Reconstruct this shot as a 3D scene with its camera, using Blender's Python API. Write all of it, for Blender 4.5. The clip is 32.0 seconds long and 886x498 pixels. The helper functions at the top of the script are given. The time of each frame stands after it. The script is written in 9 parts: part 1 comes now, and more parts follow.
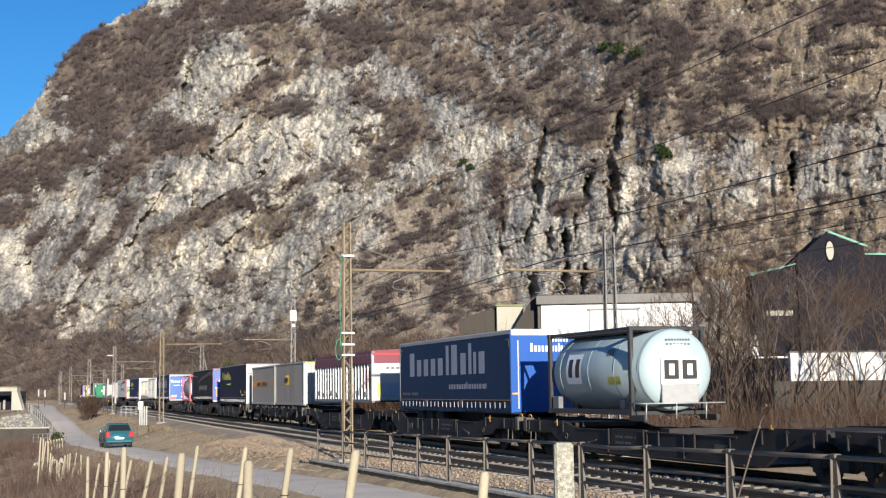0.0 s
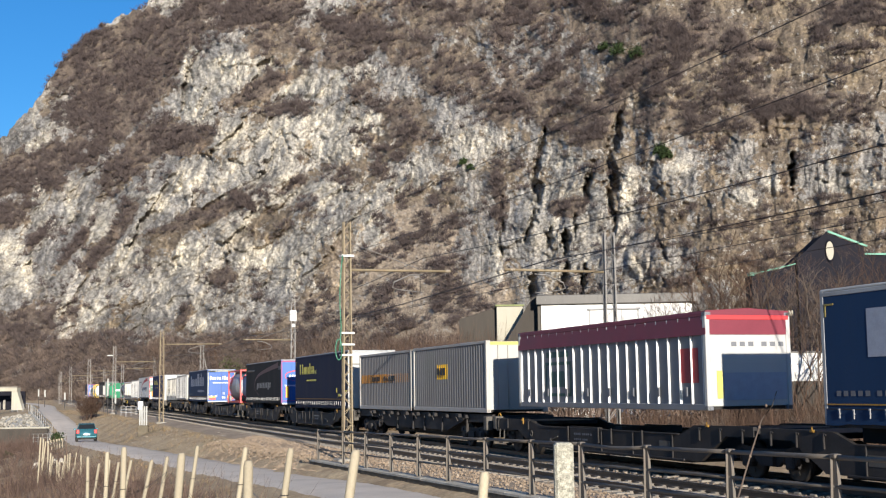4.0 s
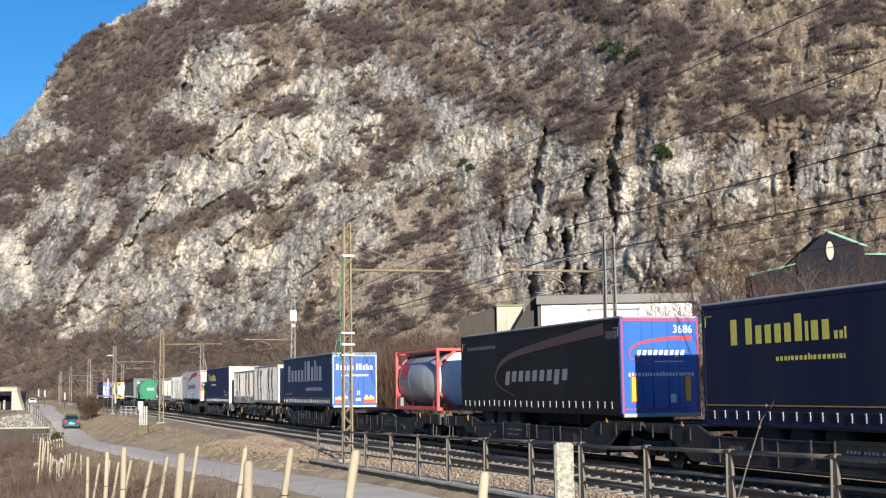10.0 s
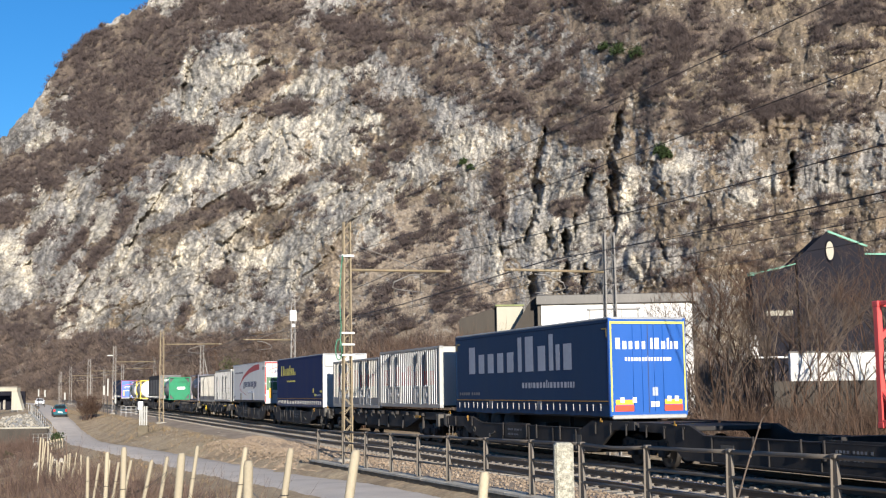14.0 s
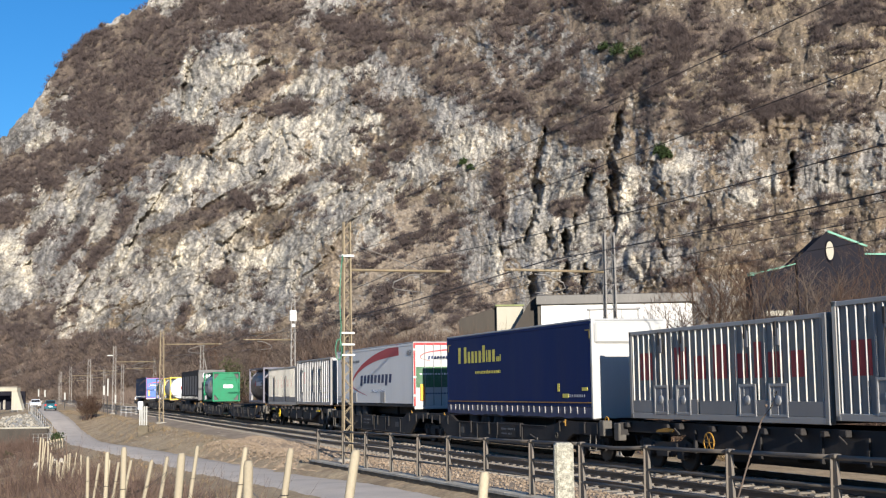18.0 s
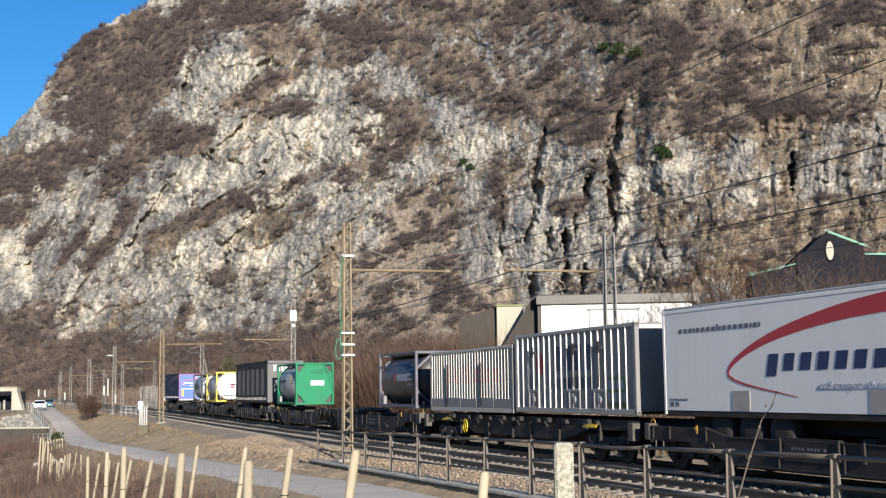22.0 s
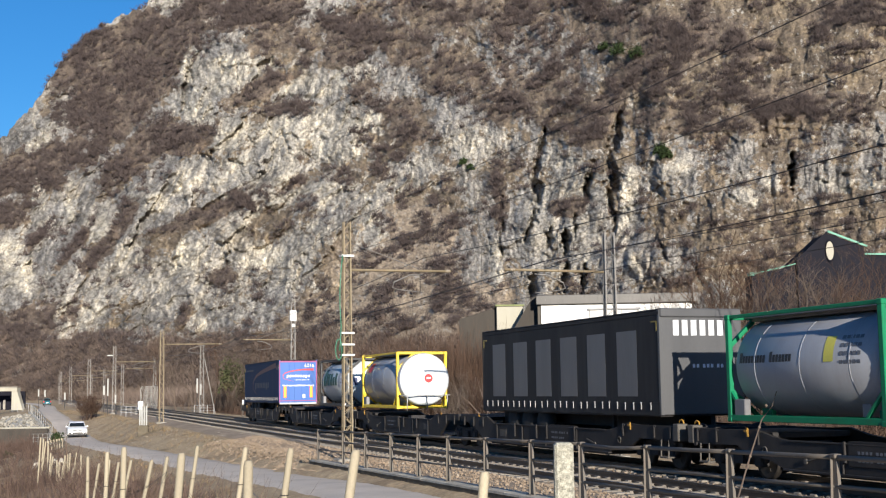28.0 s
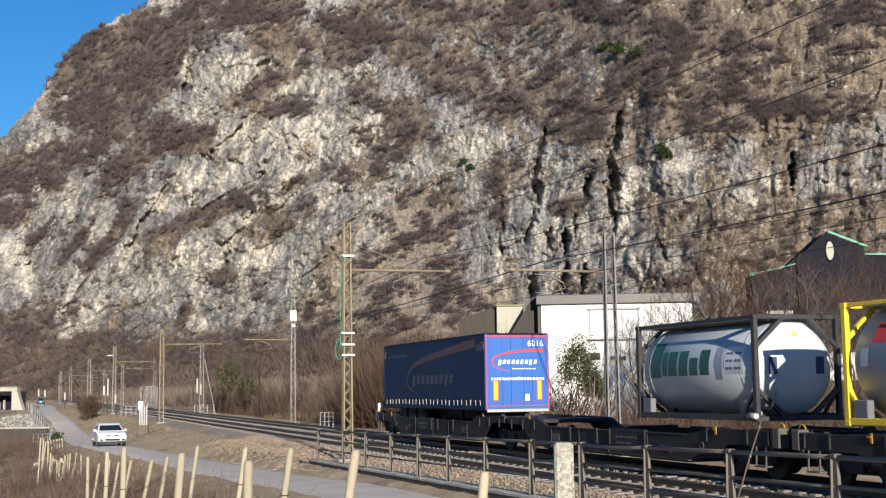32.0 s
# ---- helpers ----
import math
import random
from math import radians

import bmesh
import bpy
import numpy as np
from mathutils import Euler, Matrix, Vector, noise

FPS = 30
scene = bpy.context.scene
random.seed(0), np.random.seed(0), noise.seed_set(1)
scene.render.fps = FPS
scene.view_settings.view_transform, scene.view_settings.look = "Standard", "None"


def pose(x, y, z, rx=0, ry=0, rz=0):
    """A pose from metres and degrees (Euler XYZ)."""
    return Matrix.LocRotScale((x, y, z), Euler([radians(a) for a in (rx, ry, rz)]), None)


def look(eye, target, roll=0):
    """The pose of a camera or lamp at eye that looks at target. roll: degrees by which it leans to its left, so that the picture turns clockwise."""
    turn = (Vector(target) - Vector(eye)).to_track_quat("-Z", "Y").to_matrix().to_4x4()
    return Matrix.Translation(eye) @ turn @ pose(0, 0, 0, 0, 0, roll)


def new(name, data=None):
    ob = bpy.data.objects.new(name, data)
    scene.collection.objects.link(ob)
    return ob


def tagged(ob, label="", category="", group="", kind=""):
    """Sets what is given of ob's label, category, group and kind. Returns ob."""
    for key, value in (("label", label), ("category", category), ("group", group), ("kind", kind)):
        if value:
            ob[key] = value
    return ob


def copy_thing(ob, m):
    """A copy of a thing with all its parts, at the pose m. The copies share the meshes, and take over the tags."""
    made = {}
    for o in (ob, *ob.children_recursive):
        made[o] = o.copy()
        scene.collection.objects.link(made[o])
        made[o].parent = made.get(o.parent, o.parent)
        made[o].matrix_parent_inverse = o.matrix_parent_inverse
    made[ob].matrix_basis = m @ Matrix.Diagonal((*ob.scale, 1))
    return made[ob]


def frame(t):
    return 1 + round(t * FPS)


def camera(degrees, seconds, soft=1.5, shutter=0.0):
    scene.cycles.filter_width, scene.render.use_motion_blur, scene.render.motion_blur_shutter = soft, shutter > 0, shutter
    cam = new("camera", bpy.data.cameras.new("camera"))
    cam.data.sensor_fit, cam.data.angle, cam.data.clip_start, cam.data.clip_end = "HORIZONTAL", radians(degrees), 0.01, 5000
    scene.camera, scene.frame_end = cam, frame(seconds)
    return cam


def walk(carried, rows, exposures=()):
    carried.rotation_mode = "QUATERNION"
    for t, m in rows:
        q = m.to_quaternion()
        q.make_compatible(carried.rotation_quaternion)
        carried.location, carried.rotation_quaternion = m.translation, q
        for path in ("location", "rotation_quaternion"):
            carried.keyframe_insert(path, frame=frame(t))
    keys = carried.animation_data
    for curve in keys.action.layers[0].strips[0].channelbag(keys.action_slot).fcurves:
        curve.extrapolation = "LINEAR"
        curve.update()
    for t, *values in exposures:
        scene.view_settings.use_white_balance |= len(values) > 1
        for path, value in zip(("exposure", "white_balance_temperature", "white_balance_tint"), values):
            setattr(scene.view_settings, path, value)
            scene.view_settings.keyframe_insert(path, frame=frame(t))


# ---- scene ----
# Camera: stands still beside the line.
EYE = 2.24
cam = camera(38.45, 32.0, soft=1.2)
CAM = pose(0, 0, EYE, 90 + 6.323, 0, 0) @ pose(0, 0, 0, 0, 0, -0.743)
walk(cam, [(0.0, CAM), (32.0, CAM)], [(0.0, 0.80), (7.0, 0.88), (12.0, 0.91), (18.0, 0.86), (24.0, 0.82), (32.0, 0.72)])

# World and sun.
SUN_AZ, SUN_EL = radians(166.6), radians(14.0)
world = bpy.data.worlds.new("sky_world")
scene.world = world
world.use_nodes = True
wn = world.node_tree.nodes
wl = world.node_tree.links
sky = wn.new("ShaderNodeTexSky")
sky.sky_type = "NISHITA"
sky.sun_disc = False
sky.sun_elevation = SUN_EL
sky.sun_rotation = SUN_AZ
sky.air_density = 1.05
sky.dust_density = 0.25
sky.ozone_density = 6.0
sky.altitude = 500
sat = wn.new("ShaderNodeHueSaturation")
sat.inputs["Saturation"].default_value = 1.12
sat.inputs["Value"].default_value = 1.44
wl.new(sky.outputs[0], sat.inputs["Color"])
wl.new(sat.outputs[0], wn["Background"].inputs[0])
wn["Background"].inputs[1].default_value = 0.057
sun_data = bpy.data.lights.new("sun", "SUN")
sun_data.energy = 5.0
sun_data.angle = radians(0.53)
sun_data.color = (1.0, 0.925, 0.81)
sun = new("sun", sun_data)
sun_way = Vector((math.sin(SUN_AZ) * math.cos(SUN_EL), math.cos(SUN_AZ) * math.cos(SUN_EL), math.sin(SUN_EL)))
sun.matrix_world = look((0, 0, 60), Vector((0, 0, 60)) - sun_way)


# ---- geometry helpers ----
class Geo:
    """Collects vertices and faces of one mesh."""

    def __init__(self):
        self.v, self.f, self.smooth = [], [], []

    def add(self, verts, faces, smooth=False):
        n = len(self.v)
        self.v.extend([tuple(p) for p in verts])
        self.f.extend([tuple(n + i for i in f) for f in faces])
        self.smooth.extend([smooth] * len(faces))
        return self

    def box(self, x0, x1, y0, y1, z0, z1):
        p = [(x, y, z) for x in (x0, x1) for y in (y0, y1) for z in (z0, z1)]
        return self.add(p, [(0, 1, 3, 2), (4, 6, 7, 5), (0, 4, 5, 1), (2, 3, 7, 6), (0, 2, 6, 4), (1, 5, 7, 3)])

    def cbox(self, x0, x1, y0, y1, z0, z1, c=0.02, m=None):
        """A box with chamfered edges."""
        lo, hi = (x0, y0, z0), (x1, y1, z1)
        p, idx = [], {}
        for sx in (0, 1):
            for sy in (0, 1):
                for sz in (0, 1):
                    s = (sx, sy, sz)
                    base = [hi[a] if s[a] else lo[a] for a in range(3)]
                    for keep in range(3):
                        q = [base[a] if a == keep else base[a] + (-c if s[a] else c) for a in range(3)]
                        idx[s, keep] = len(p)
                        p.append(tuple(q))
        f = []
        for a in range(3):
            b, d = (a + 1) % 3, (a + 2) % 3
            for side in (0, 1):
                loop = []
                for u, w in ((0, 0), (1, 0), (1, 1), (0, 1)):
                    s = [0, 0, 0]
                    s[a], s[b], s[d] = side, u, w
                    loop.append(idx[tuple(s), a])
                f.append(tuple(loop if side else loop[::-1]))
            for u in (0, 1):
                for w in (0, 1):
                    s0, s1 = [0, 0, 0], [0, 0, 0]
                    s0[b] = s1[b] = u
                    s0[d] = s1[d] = w
                    s1[a] = 1
                    q = (idx[tuple(s0), b], idx[tuple(s1), b], idx[tuple(s1), d], idx[tuple(s0), d])
                    f.append(q if u != w else q[::-1])
        for s in [(i, j, k) for i in (0, 1) for j in (0, 1) for k in (0, 1)]:
            t = (idx[s, 0], idx[s, 1], idx[s, 2])
            f.append(t if sum(s) % 2 else t[::-1])
        if m is not None:
            p = [tuple(m @ Vector(q)) for q in p]
        return self.add(p, f)

    def ring_tube(self, rings, close=False, cap=True, smooth=True):
        """Joins equal rings of points into a tube."""
        n = len(rings[0])
        pts = [q for r in rings for q in r]
        f = []
        for i in range(len(rings) - (0 if close else 1)):
            a, b = i * n, (i + 1) % len(rings) * n
            f += [(a + j, a + (j + 1) % n, b + (j + 1) % n, b + j) for j in range(n)]
        self.add(pts, f, smooth)
        if cap and not close:
            k = len(self.v) - len(pts)
            self.f += [tuple(k + j for j in range(n))[::-1], tuple(k + len(pts) - n + j for j in range(n))]
            self.smooth += [False, False]
        return self

    def tube(self, path, r, n=8, r1=None, cap=True):
        """A round bar along a path of points."""
        path = [Vector(p) for p in path]
        rings = []
        for i, p in enumerate(path):
            d = (path[min(i + 1, len(path) - 1)] - path[max(i - 1, 0)]).normalized()
            up = Vector((0, 0, 1)) if abs(d.z) < 0.9 else Vector((1, 0, 0))
            a = d.cross(up).normalized()
            b = a.cross(d)
            rr = r if r1 is None else r + (r1 - r) * i / max(1, len(path) - 1)
            rings.append([p + rr * (math.cos(t) * a + math.sin(t) * b) for t in [2 * math.pi * j / n for j in range(n)]])
        return self.ring_tube(rings, cap=cap)

    def lathe(self, profile, axis="x", n=24, centre=(0, 0, 0), cap=True):
        """Turns a profile of (along, radius) round an axis."""
        rings = []
        for a, r in profile:
            ring = []
            for j in range(n):
                c, s = r * math.cos(2 * math.pi * j / n), r * math.sin(2 * math.pi * j / n)
                q = {"x": (a, c, s), "y": (s, a, c), "z": (c, s, a)}[axis]
                ring.append((q[0] + centre[0], q[1] + centre[1], q[2] + centre[2]))
            rings.append(ring)
        return self.ring_tube(rings, cap=cap)

    def prism(self, poly, y0, y1, swap=False):
        """A polygon in x and z, drawn out along y; swap: in y and z, along x."""
        n = len(poly)
        g = (lambda p, y: (y, p[0], p[1])) if swap else (lambda p, y: (p[0], y, p[1]))
        pts = [g(p, y0) for p in poly] + [g(p, y1) for p in poly]
        f = [tuple(range(n)), tuple(range(2 * n - 1, n - 1, -1))]
        f += [(i, i + n, (i + 1) % n + n, (i + 1) % n) for i in range(n)]
        return self.add(pts, f)

    def beam(self, a, b, w, h=None):
        """A square bar from a to b."""
        a, b = Vector(a), Vector(b)
        h = w if h is None else h
        d = (b - a).normalized()
        up = Vector((0, 0, 1)) if abs(d.z) < 0.95 else Vector((1, 0, 0))
        e = d.cross(up).normalized() * (w / 2)
        g = e.normalized().cross(d) * (h / 2)
        rings = [[p + e + g, p - e + g, p - e - g, p + e - g] for p in (a, b)]
        return self.ring_tube(rings, smooth=False)

    def mesh(self, name, material=None):
        me = bpy.data.meshes.new(name)
        me.from_pydata(self.v, [], self.f)
        if any(self.smooth):
            me.polygons.foreach_set("use_smooth", self.smooth)
        if material is not None:
            me.materials.append(material)
        return me


def fix_normals(me):
    bm = bmesh.new()
    bm.from_mesh(me)
    bmesh.ops.recalc_face_normals(bm, faces=bm.faces)
    bm.to_mesh(me)
    bm.free()
    return me


def part(name, geo, material, parent, label=""):
    """One mesh object under a thing or a part."""
    me = geo.mesh(name, material) if isinstance(geo, Geo) else geo
    if isinstance(geo, Geo) and len(me.polygons) < 20000:
        fix_normals(me)
    ob = new(name, me)
    ob.parent = parent
    return tagged(ob, label)


def shared(name, me, parent, m):
    """One more object on a mesh that exists already."""
    ob = new(name, me)
    ob.parent = parent
    ob.matrix_basis = m
    return ob


def twig_material(name, dark, light, patch=0.15, spread=1.2, mixed=0.5):
    """Twigs whose shade varies from one to the next."""
    m = bpy.data.materials.new(name)
    m.use_nodes = True
    nt = m.node_tree
    n, l = nt.nodes, nt.links
    bs = n["Principled BSDF"]
    bs.inputs["Roughness"].default_value = 0.95
    bs.inputs["Specular IOR Level"].default_value = 0.1
    g = n.new("ShaderNodeNewGeometry")
    co = n.new("ShaderNodeTexCoord")
    t = n.new("ShaderNodeTexNoise")
    t.inputs["Scale"].default_value = patch
    t.inputs["Detail"].default_value = 5
    l.new(co.outputs["Object"], t.inputs[0])
    a = n.new("ShaderNodeMath")
    a.operation = "MULTIPLY_ADD"
    l.new(t.outputs[0], a.inputs[0])
    a.inputs[1].default_value = spread
    a.inputs[2].default_value = 0.25 - spread * 0.5
    b = n.new("ShaderNodeMath")
    b.operation = "MULTIPLY_ADD"
    b.use_clamp = True
    l.new(g.outputs["Random Per Island"], b.inputs[0])
    b.inputs[1].default_value = mixed
    l.new(a.outputs[0], b.inputs[2])
    x = n.new("ShaderNodeMix")
    x.data_type = "RGBA"
    l.new(b.outputs[0], x.inputs[0])
    x.inputs[6].default_value, x.inputs[7].default_value = (*dark, 1), (*light, 1)
    l.new(x.outputs[2], bs.inputs["Base Color"])
    return m


def thing(name, label, category, group="", kind="", m=None):
    ob = new(name)
    ob.empty_display_size = 0.2
    if m is not None:
        ob.matrix_basis = m
    return tagged(ob, label, category, group, kind)


def single(name, geo, material, label, category, group="", kind="", m=None):
    me = geo.mesh(name, material) if isinstance(geo, Geo) else geo
    if isinstance(geo, Geo) and len(me.polygons) < 20000:
        fix_normals(me)
    ob = new(name, me)
    if m is not None:
        ob.matrix_basis = m
    return tagged(ob, label, category, group, kind)


# ---- materials ----
def material(name, colour, rough=0.6, metal=0.0, var=0.25, scale=3.0, fine=40.0, bump=0.15, dirt=None, dirt_amount=0.35, streak=False, spec=0.5, per_object=0.0):
    """A surface with variation at two scales, fine relief and some dirt."""
    m = bpy.data.materials.new(name)
    m.use_nodes = True
    nt = m.node_tree
    n, l = nt.nodes, nt.links
    bs = n["Principled BSDF"]
    bs.inputs["Metallic"].default_value = metal
    bs.inputs["Specular IOR Level"].default_value = spec
    co = n.new("ShaderNodeTexCoord")
    src = co.outputs["Object"]
    mp = n.new("ShaderNodeMapping")
    if streak:
        mp.inputs["Scale"].default_value = (1, 1, 0.12)
    l.new(src, mp.inputs[0])
    big = n.new("ShaderNodeTexNoise")
    big.inputs["Scale"].default_value = scale
    big.inputs["Detail"].default_value = 6
    big.inputs["Roughness"].default_value = 0.62
    l.new(mp.outputs[0], big.inputs[0])
    sm = n.new("ShaderNodeTexNoise")
    sm.inputs["Scale"].default_value = fine
    sm.inputs["Detail"].default_value = 3
    l.new(src, sm.inputs[0])
    lo = [c * (1 - var) for c in colour]
    hi = [min(1, c * (1 + var)) for c in colour]
    r = n.new("ShaderNodeValToRGB")
    r.color_ramp.elements[0].position, r.color_ramp.elements[1].position = 0.3, 0.7
    r.color_ramp.elements[0].color, r.color_ramp.elements[1].color = (*lo, 1), (*hi, 1)
    mixf = n.new("ShaderNodeMath")
    mixf.operation = "MULTIPLY_ADD"
    l.new(sm.outputs[0], mixf.inputs[0])
    mixf.inputs[1].default_value = 0.35
    add = n.new("ShaderNodeMath")
    add.operation = "MULTIPLY"
    l.new(big.outputs[0], add.inputs[0])
    add.inputs[1].default_value = 0.65
    l.new(add.outputs[0], mixf.inputs[2])
    l.new(mixf.outputs[0], r.inputs[0])
    out = r.outputs[0]
    if dirt is not None:
        dn = n.new("ShaderNodeTexNoise")
        dn.inputs["Scale"].default_value = scale * 0.7
        dn.inputs["Detail"].default_value = 8
        dn.inputs["Roughness"].default_value = 0.7
        l.new(mp.outputs[0], dn.inputs[0])
        dr = n.new("ShaderNodeValToRGB")
        dr.color_ramp.elements[0].position, dr.color_ramp.elements[1].position = 0.48, 0.72
        l.new(dn.outputs[0], dr.inputs[0])
        ds = n.new("ShaderNodeMath")
        ds.operation = "MULTIPLY"
        l.new(dr.outputs[0], ds.inputs[0])
        ds.inputs[1].default_value = dirt_amount
        mx = n.new("ShaderNodeMix")
        mx.data_type = "RGBA"
        l.new(ds.outputs[0], mx.inputs[0])
        l.new(out, mx.inputs[6])
        mx.inputs[7].default_value = (*dirt, 1)
        out = mx.outputs[2]
    if per_object > 0:
        oi = n.new("ShaderNodeObjectInfo")
        hv = n.new("ShaderNodeHueSaturation")
        mr = n.new("ShaderNodeMapRange")
        mr.inputs[3].default_value, mr.inputs[4].default_value = 1 - per_object, 1 + per_object
        l.new(oi.outputs["Random"], mr.inputs[0])
        l.new(mr.outputs[0], hv.inputs["Value"])
        l.new(out, hv.inputs["Color"])
        out = hv.outputs[0]
    l.new(out, bs.inputs["Base Color"])
    rr = n.new("ShaderNodeMapRange")
    rr.inputs[3].default_value, rr.inputs[4].default_value = max(0.03, rough - 0.1), min(1, rough + 0.1)
    l.new(mixf.outputs[0], rr.inputs[0])
    l.new(rr.outputs[0], bs.inputs["Roughness"])
    if bump > 0:
        b = n.new("ShaderNodeBump")
        b.inputs["Strength"].default_value = bump
        b.inputs["Distance"].default_value = 0.02
        l.new(mixf.outputs[0], b.inputs["Height"])
        l.new(b.outputs[0], bs.inputs["Normal"])
    return m


GRIME = (0.05, 0.042, 0.035)
M_STEEL_DARK = material("wagon_steel", (0.024, 0.022, 0.022), 0.7, 0.0, 0.4, 2.0, 30, 0.3, (0.060, 0.048, 0.040), 0.5, spec=0.3)
M_WHEEL = material("wheel_steel", (0.03, 0.026, 0.023), 0.65, 0.2, 0.3, 4, 40, 0.2, GRIME, 0.5, spec=0.3)
M_GALV = material("galvanised_steel", (0.30, 0.29, 0.27), 0.5, 0.6, 0.2, 3, 40, 0.1, (0.16, 0.13, 0.10), 0.3)
M_RUSTPOLE = material("ochre_painted_steel", (0.215, 0.172, 0.108), 0.7, 0.1, 0.25, 3, 40, 0.2, (0.14, 0.08, 0.045), 0.5)
M_YELLOW = material("yellow_paint", (0.78, 0.55, 0.03), 0.45, 0, 0.12, 3, 30, 0.1, (0.2, 0.15, 0.05), 0.25)
M_ORANGE_HOOK = material("orange_yellow_paint", (0.36, 0.19, 0.025), 0.6, 0, 0.2, 4, 30, 0.1, GRIME, 0.35)
M_RED = material("red_frame_paint", (0.62, 0.075, 0.07), 0.45, 0, 0.12, 2, 30, 0.08, GRIME, 0.2)
M_GREEN = material("green_frame_paint", (0.005, 0.175, 0.078), 0.55, 0, 0.14, 2, 30, 0.08, GRIME, 0.22, spec=0.25)
M_BLACKFRAME = material("black_frame_paint", (0.025, 0.025, 0.027), 0.5, 0.1, 0.3, 3, 30, 0.1, (0.09, 0.08, 0.07), 0.3)
M_GREYFRAME = material("lilac_grey_frame_paint", (0.10, 0.097, 0.125), 0.5, 0.1, 0.2, 3, 30, 0.1, GRIME, 0.3)
M_TANKSTEEL = material("tank_steel", (0.33, 0.34, 0.37), 0.48, 0.15, 0.10, 1.2, 25, 0.05, (0.16, 0.15, 0.14), 0.3, streak=True)
M_TANKWHITE = material("tank_white", (0.72, 0.76, 0.78), 0.35, 0, 0.06, 1.2, 25, 0.04, (0.3, 0.3, 0.3), 0.25, streak=True)
M_TANKGREY = material("tank_pale_grey", (0.48, 0.52, 0.54), 0.4, 0.1, 0.08, 1.2, 25, 0.04, (0.22, 0.21, 0.2), 0.3, streak=True)
M_TANKTEAL = material("pale_teal_tank_paint", (0.36, 0.45, 0.47), 0.4, 0, 0.08, 1.2, 25, 0.04, (0.2, 0.21, 0.21), 0.3, streak=True)
M_TANKDARK = material("tank_dark_brown", (0.035, 0.03, 0.032), 0.42, 0.1, 0.2, 1.2, 25, 0.05, (0.07, 0.06, 0.055), 0.3, streak=True)
M_ROCKET_GREY = material("grey_metal_cover", (0.17, 0.17, 0.18), 0.5, 0.4, 0.2, 3, 30, 0.1)
M_WHITE = material("white_panel", (0.41, 0.41, 0.40), 0.42, 0, 0.06, 1.3, 30, 0.05, (0.35, 0.33, 0.3), 0.25, streak=True)
M_LETTER_WHITE = material("white_lettering", (0.68, 0.69, 0.72), 0.6, 0, 0.1, 4, 30, 0.0)
M_LETTER_PALE = material("pale_grey_lettering", (0.30, 0.33, 0.40), 0.6, 0, 0.15, 4, 30, 0.0)
M_LETTER_GREY = material("grey_lettering", (0.13, 0.135, 0.15), 0.6, 0, 0.15, 4, 30, 0.0)
M_LETTER_DIM = material("dim_lettering", (0.055, 0.062, 0.08), 0.6, 0, 0.15, 4, 30, 0.0)
M_LETTER_YELLOW = material("yellow_lettering", (0.62, 0.56, 0.10), 0.6, 0, 0.1, 4, 30, 0.0)
M_LETTER_NAVY = material("navy_lettering", (0.02, 0.035, 0.10), 0.6, 0, 0.1, 4, 30, 0.0)
M_LETTER_RED = material("red_lettering", (0.42, 0.03, 0.035), 0.6, 0, 0.1, 4, 30, 0.0)
M_LETTER_BLACK = material("black_lettering", (0.02, 0.02, 0.02), 0.6, 0, 0.1, 4, 30, 0.0)
M_LETTER_GREEN = material("green_lettering", (0.02, 0.085, 0.07), 0.6, 0, 0.1, 4, 30, 0.0)
M_SIGNRED = material("red_reflector", (0.55, 0.06, 0.03), 0.4, 0, 0.08, 4, 30, 0.0)
M_AMBER = material("amber_reflector", (0.85, 0.42, 0.03), 0.4, 0, 0.06, 4, 30, 0.0)
M_RUBBER = material("rubber", (0.022, 0.022, 0.022), 0.85, 0, 0.3, 5, 60, 0.2, (0.07, 0.06, 0.05), 0.4)
# ---- the line: one curve in plan, s metres along it, lat metres to its far side ----
STEP = 1.0
LS = np.arange(-420.0, 900.0 + STEP, STEP)
LH = np.interp(LS, [0, 80, 110, 140, 175, 210, 245, 280, 320], [-0.3411, -0.3214, -0.3190, -0.3203, -0.3270, -0.3450, -0.3430, -0.3258, -0.3100])
_dx, _dy = np.sin(LH), np.cos(LH)
LX = np.concatenate([[0], np.cumsum((_dx[1:] + _dx[:-1]) / 2 * STEP)])
LY = np.concatenate([[0], np.cumsum((_dy[1:] + _dy[:-1]) / 2 * STEP)])
LX += 17.936 - np.interp(0, LS, LX)
LY -= np.interp(0, LS, LY)
NEAR, FAR = -2.33, 1.275  # centre lines of the two tracks


def line_z(s):
    return 0.00079 * np.clip(s, 0, 400)


def at(s, lat, z=0.0):
    h = float(np.interp(s, LS, LH))
    return Vector((float(np.interp(s, LS, LX)) + lat * math.cos(h), float(np.interp(s, LS, LY)) - lat * math.sin(h), z + float(line_z(s))))


def heading(s):
    return float(np.interp(s, LS, LH))


def facing(s, lat, z=0.0):
    """Local x against the line (the way the train goes), y to the far side."""
    return Matrix.Translation(at(s, lat, z)) @ Matrix.Rotation(math.radians(-90) - heading(s), 4, "Z")


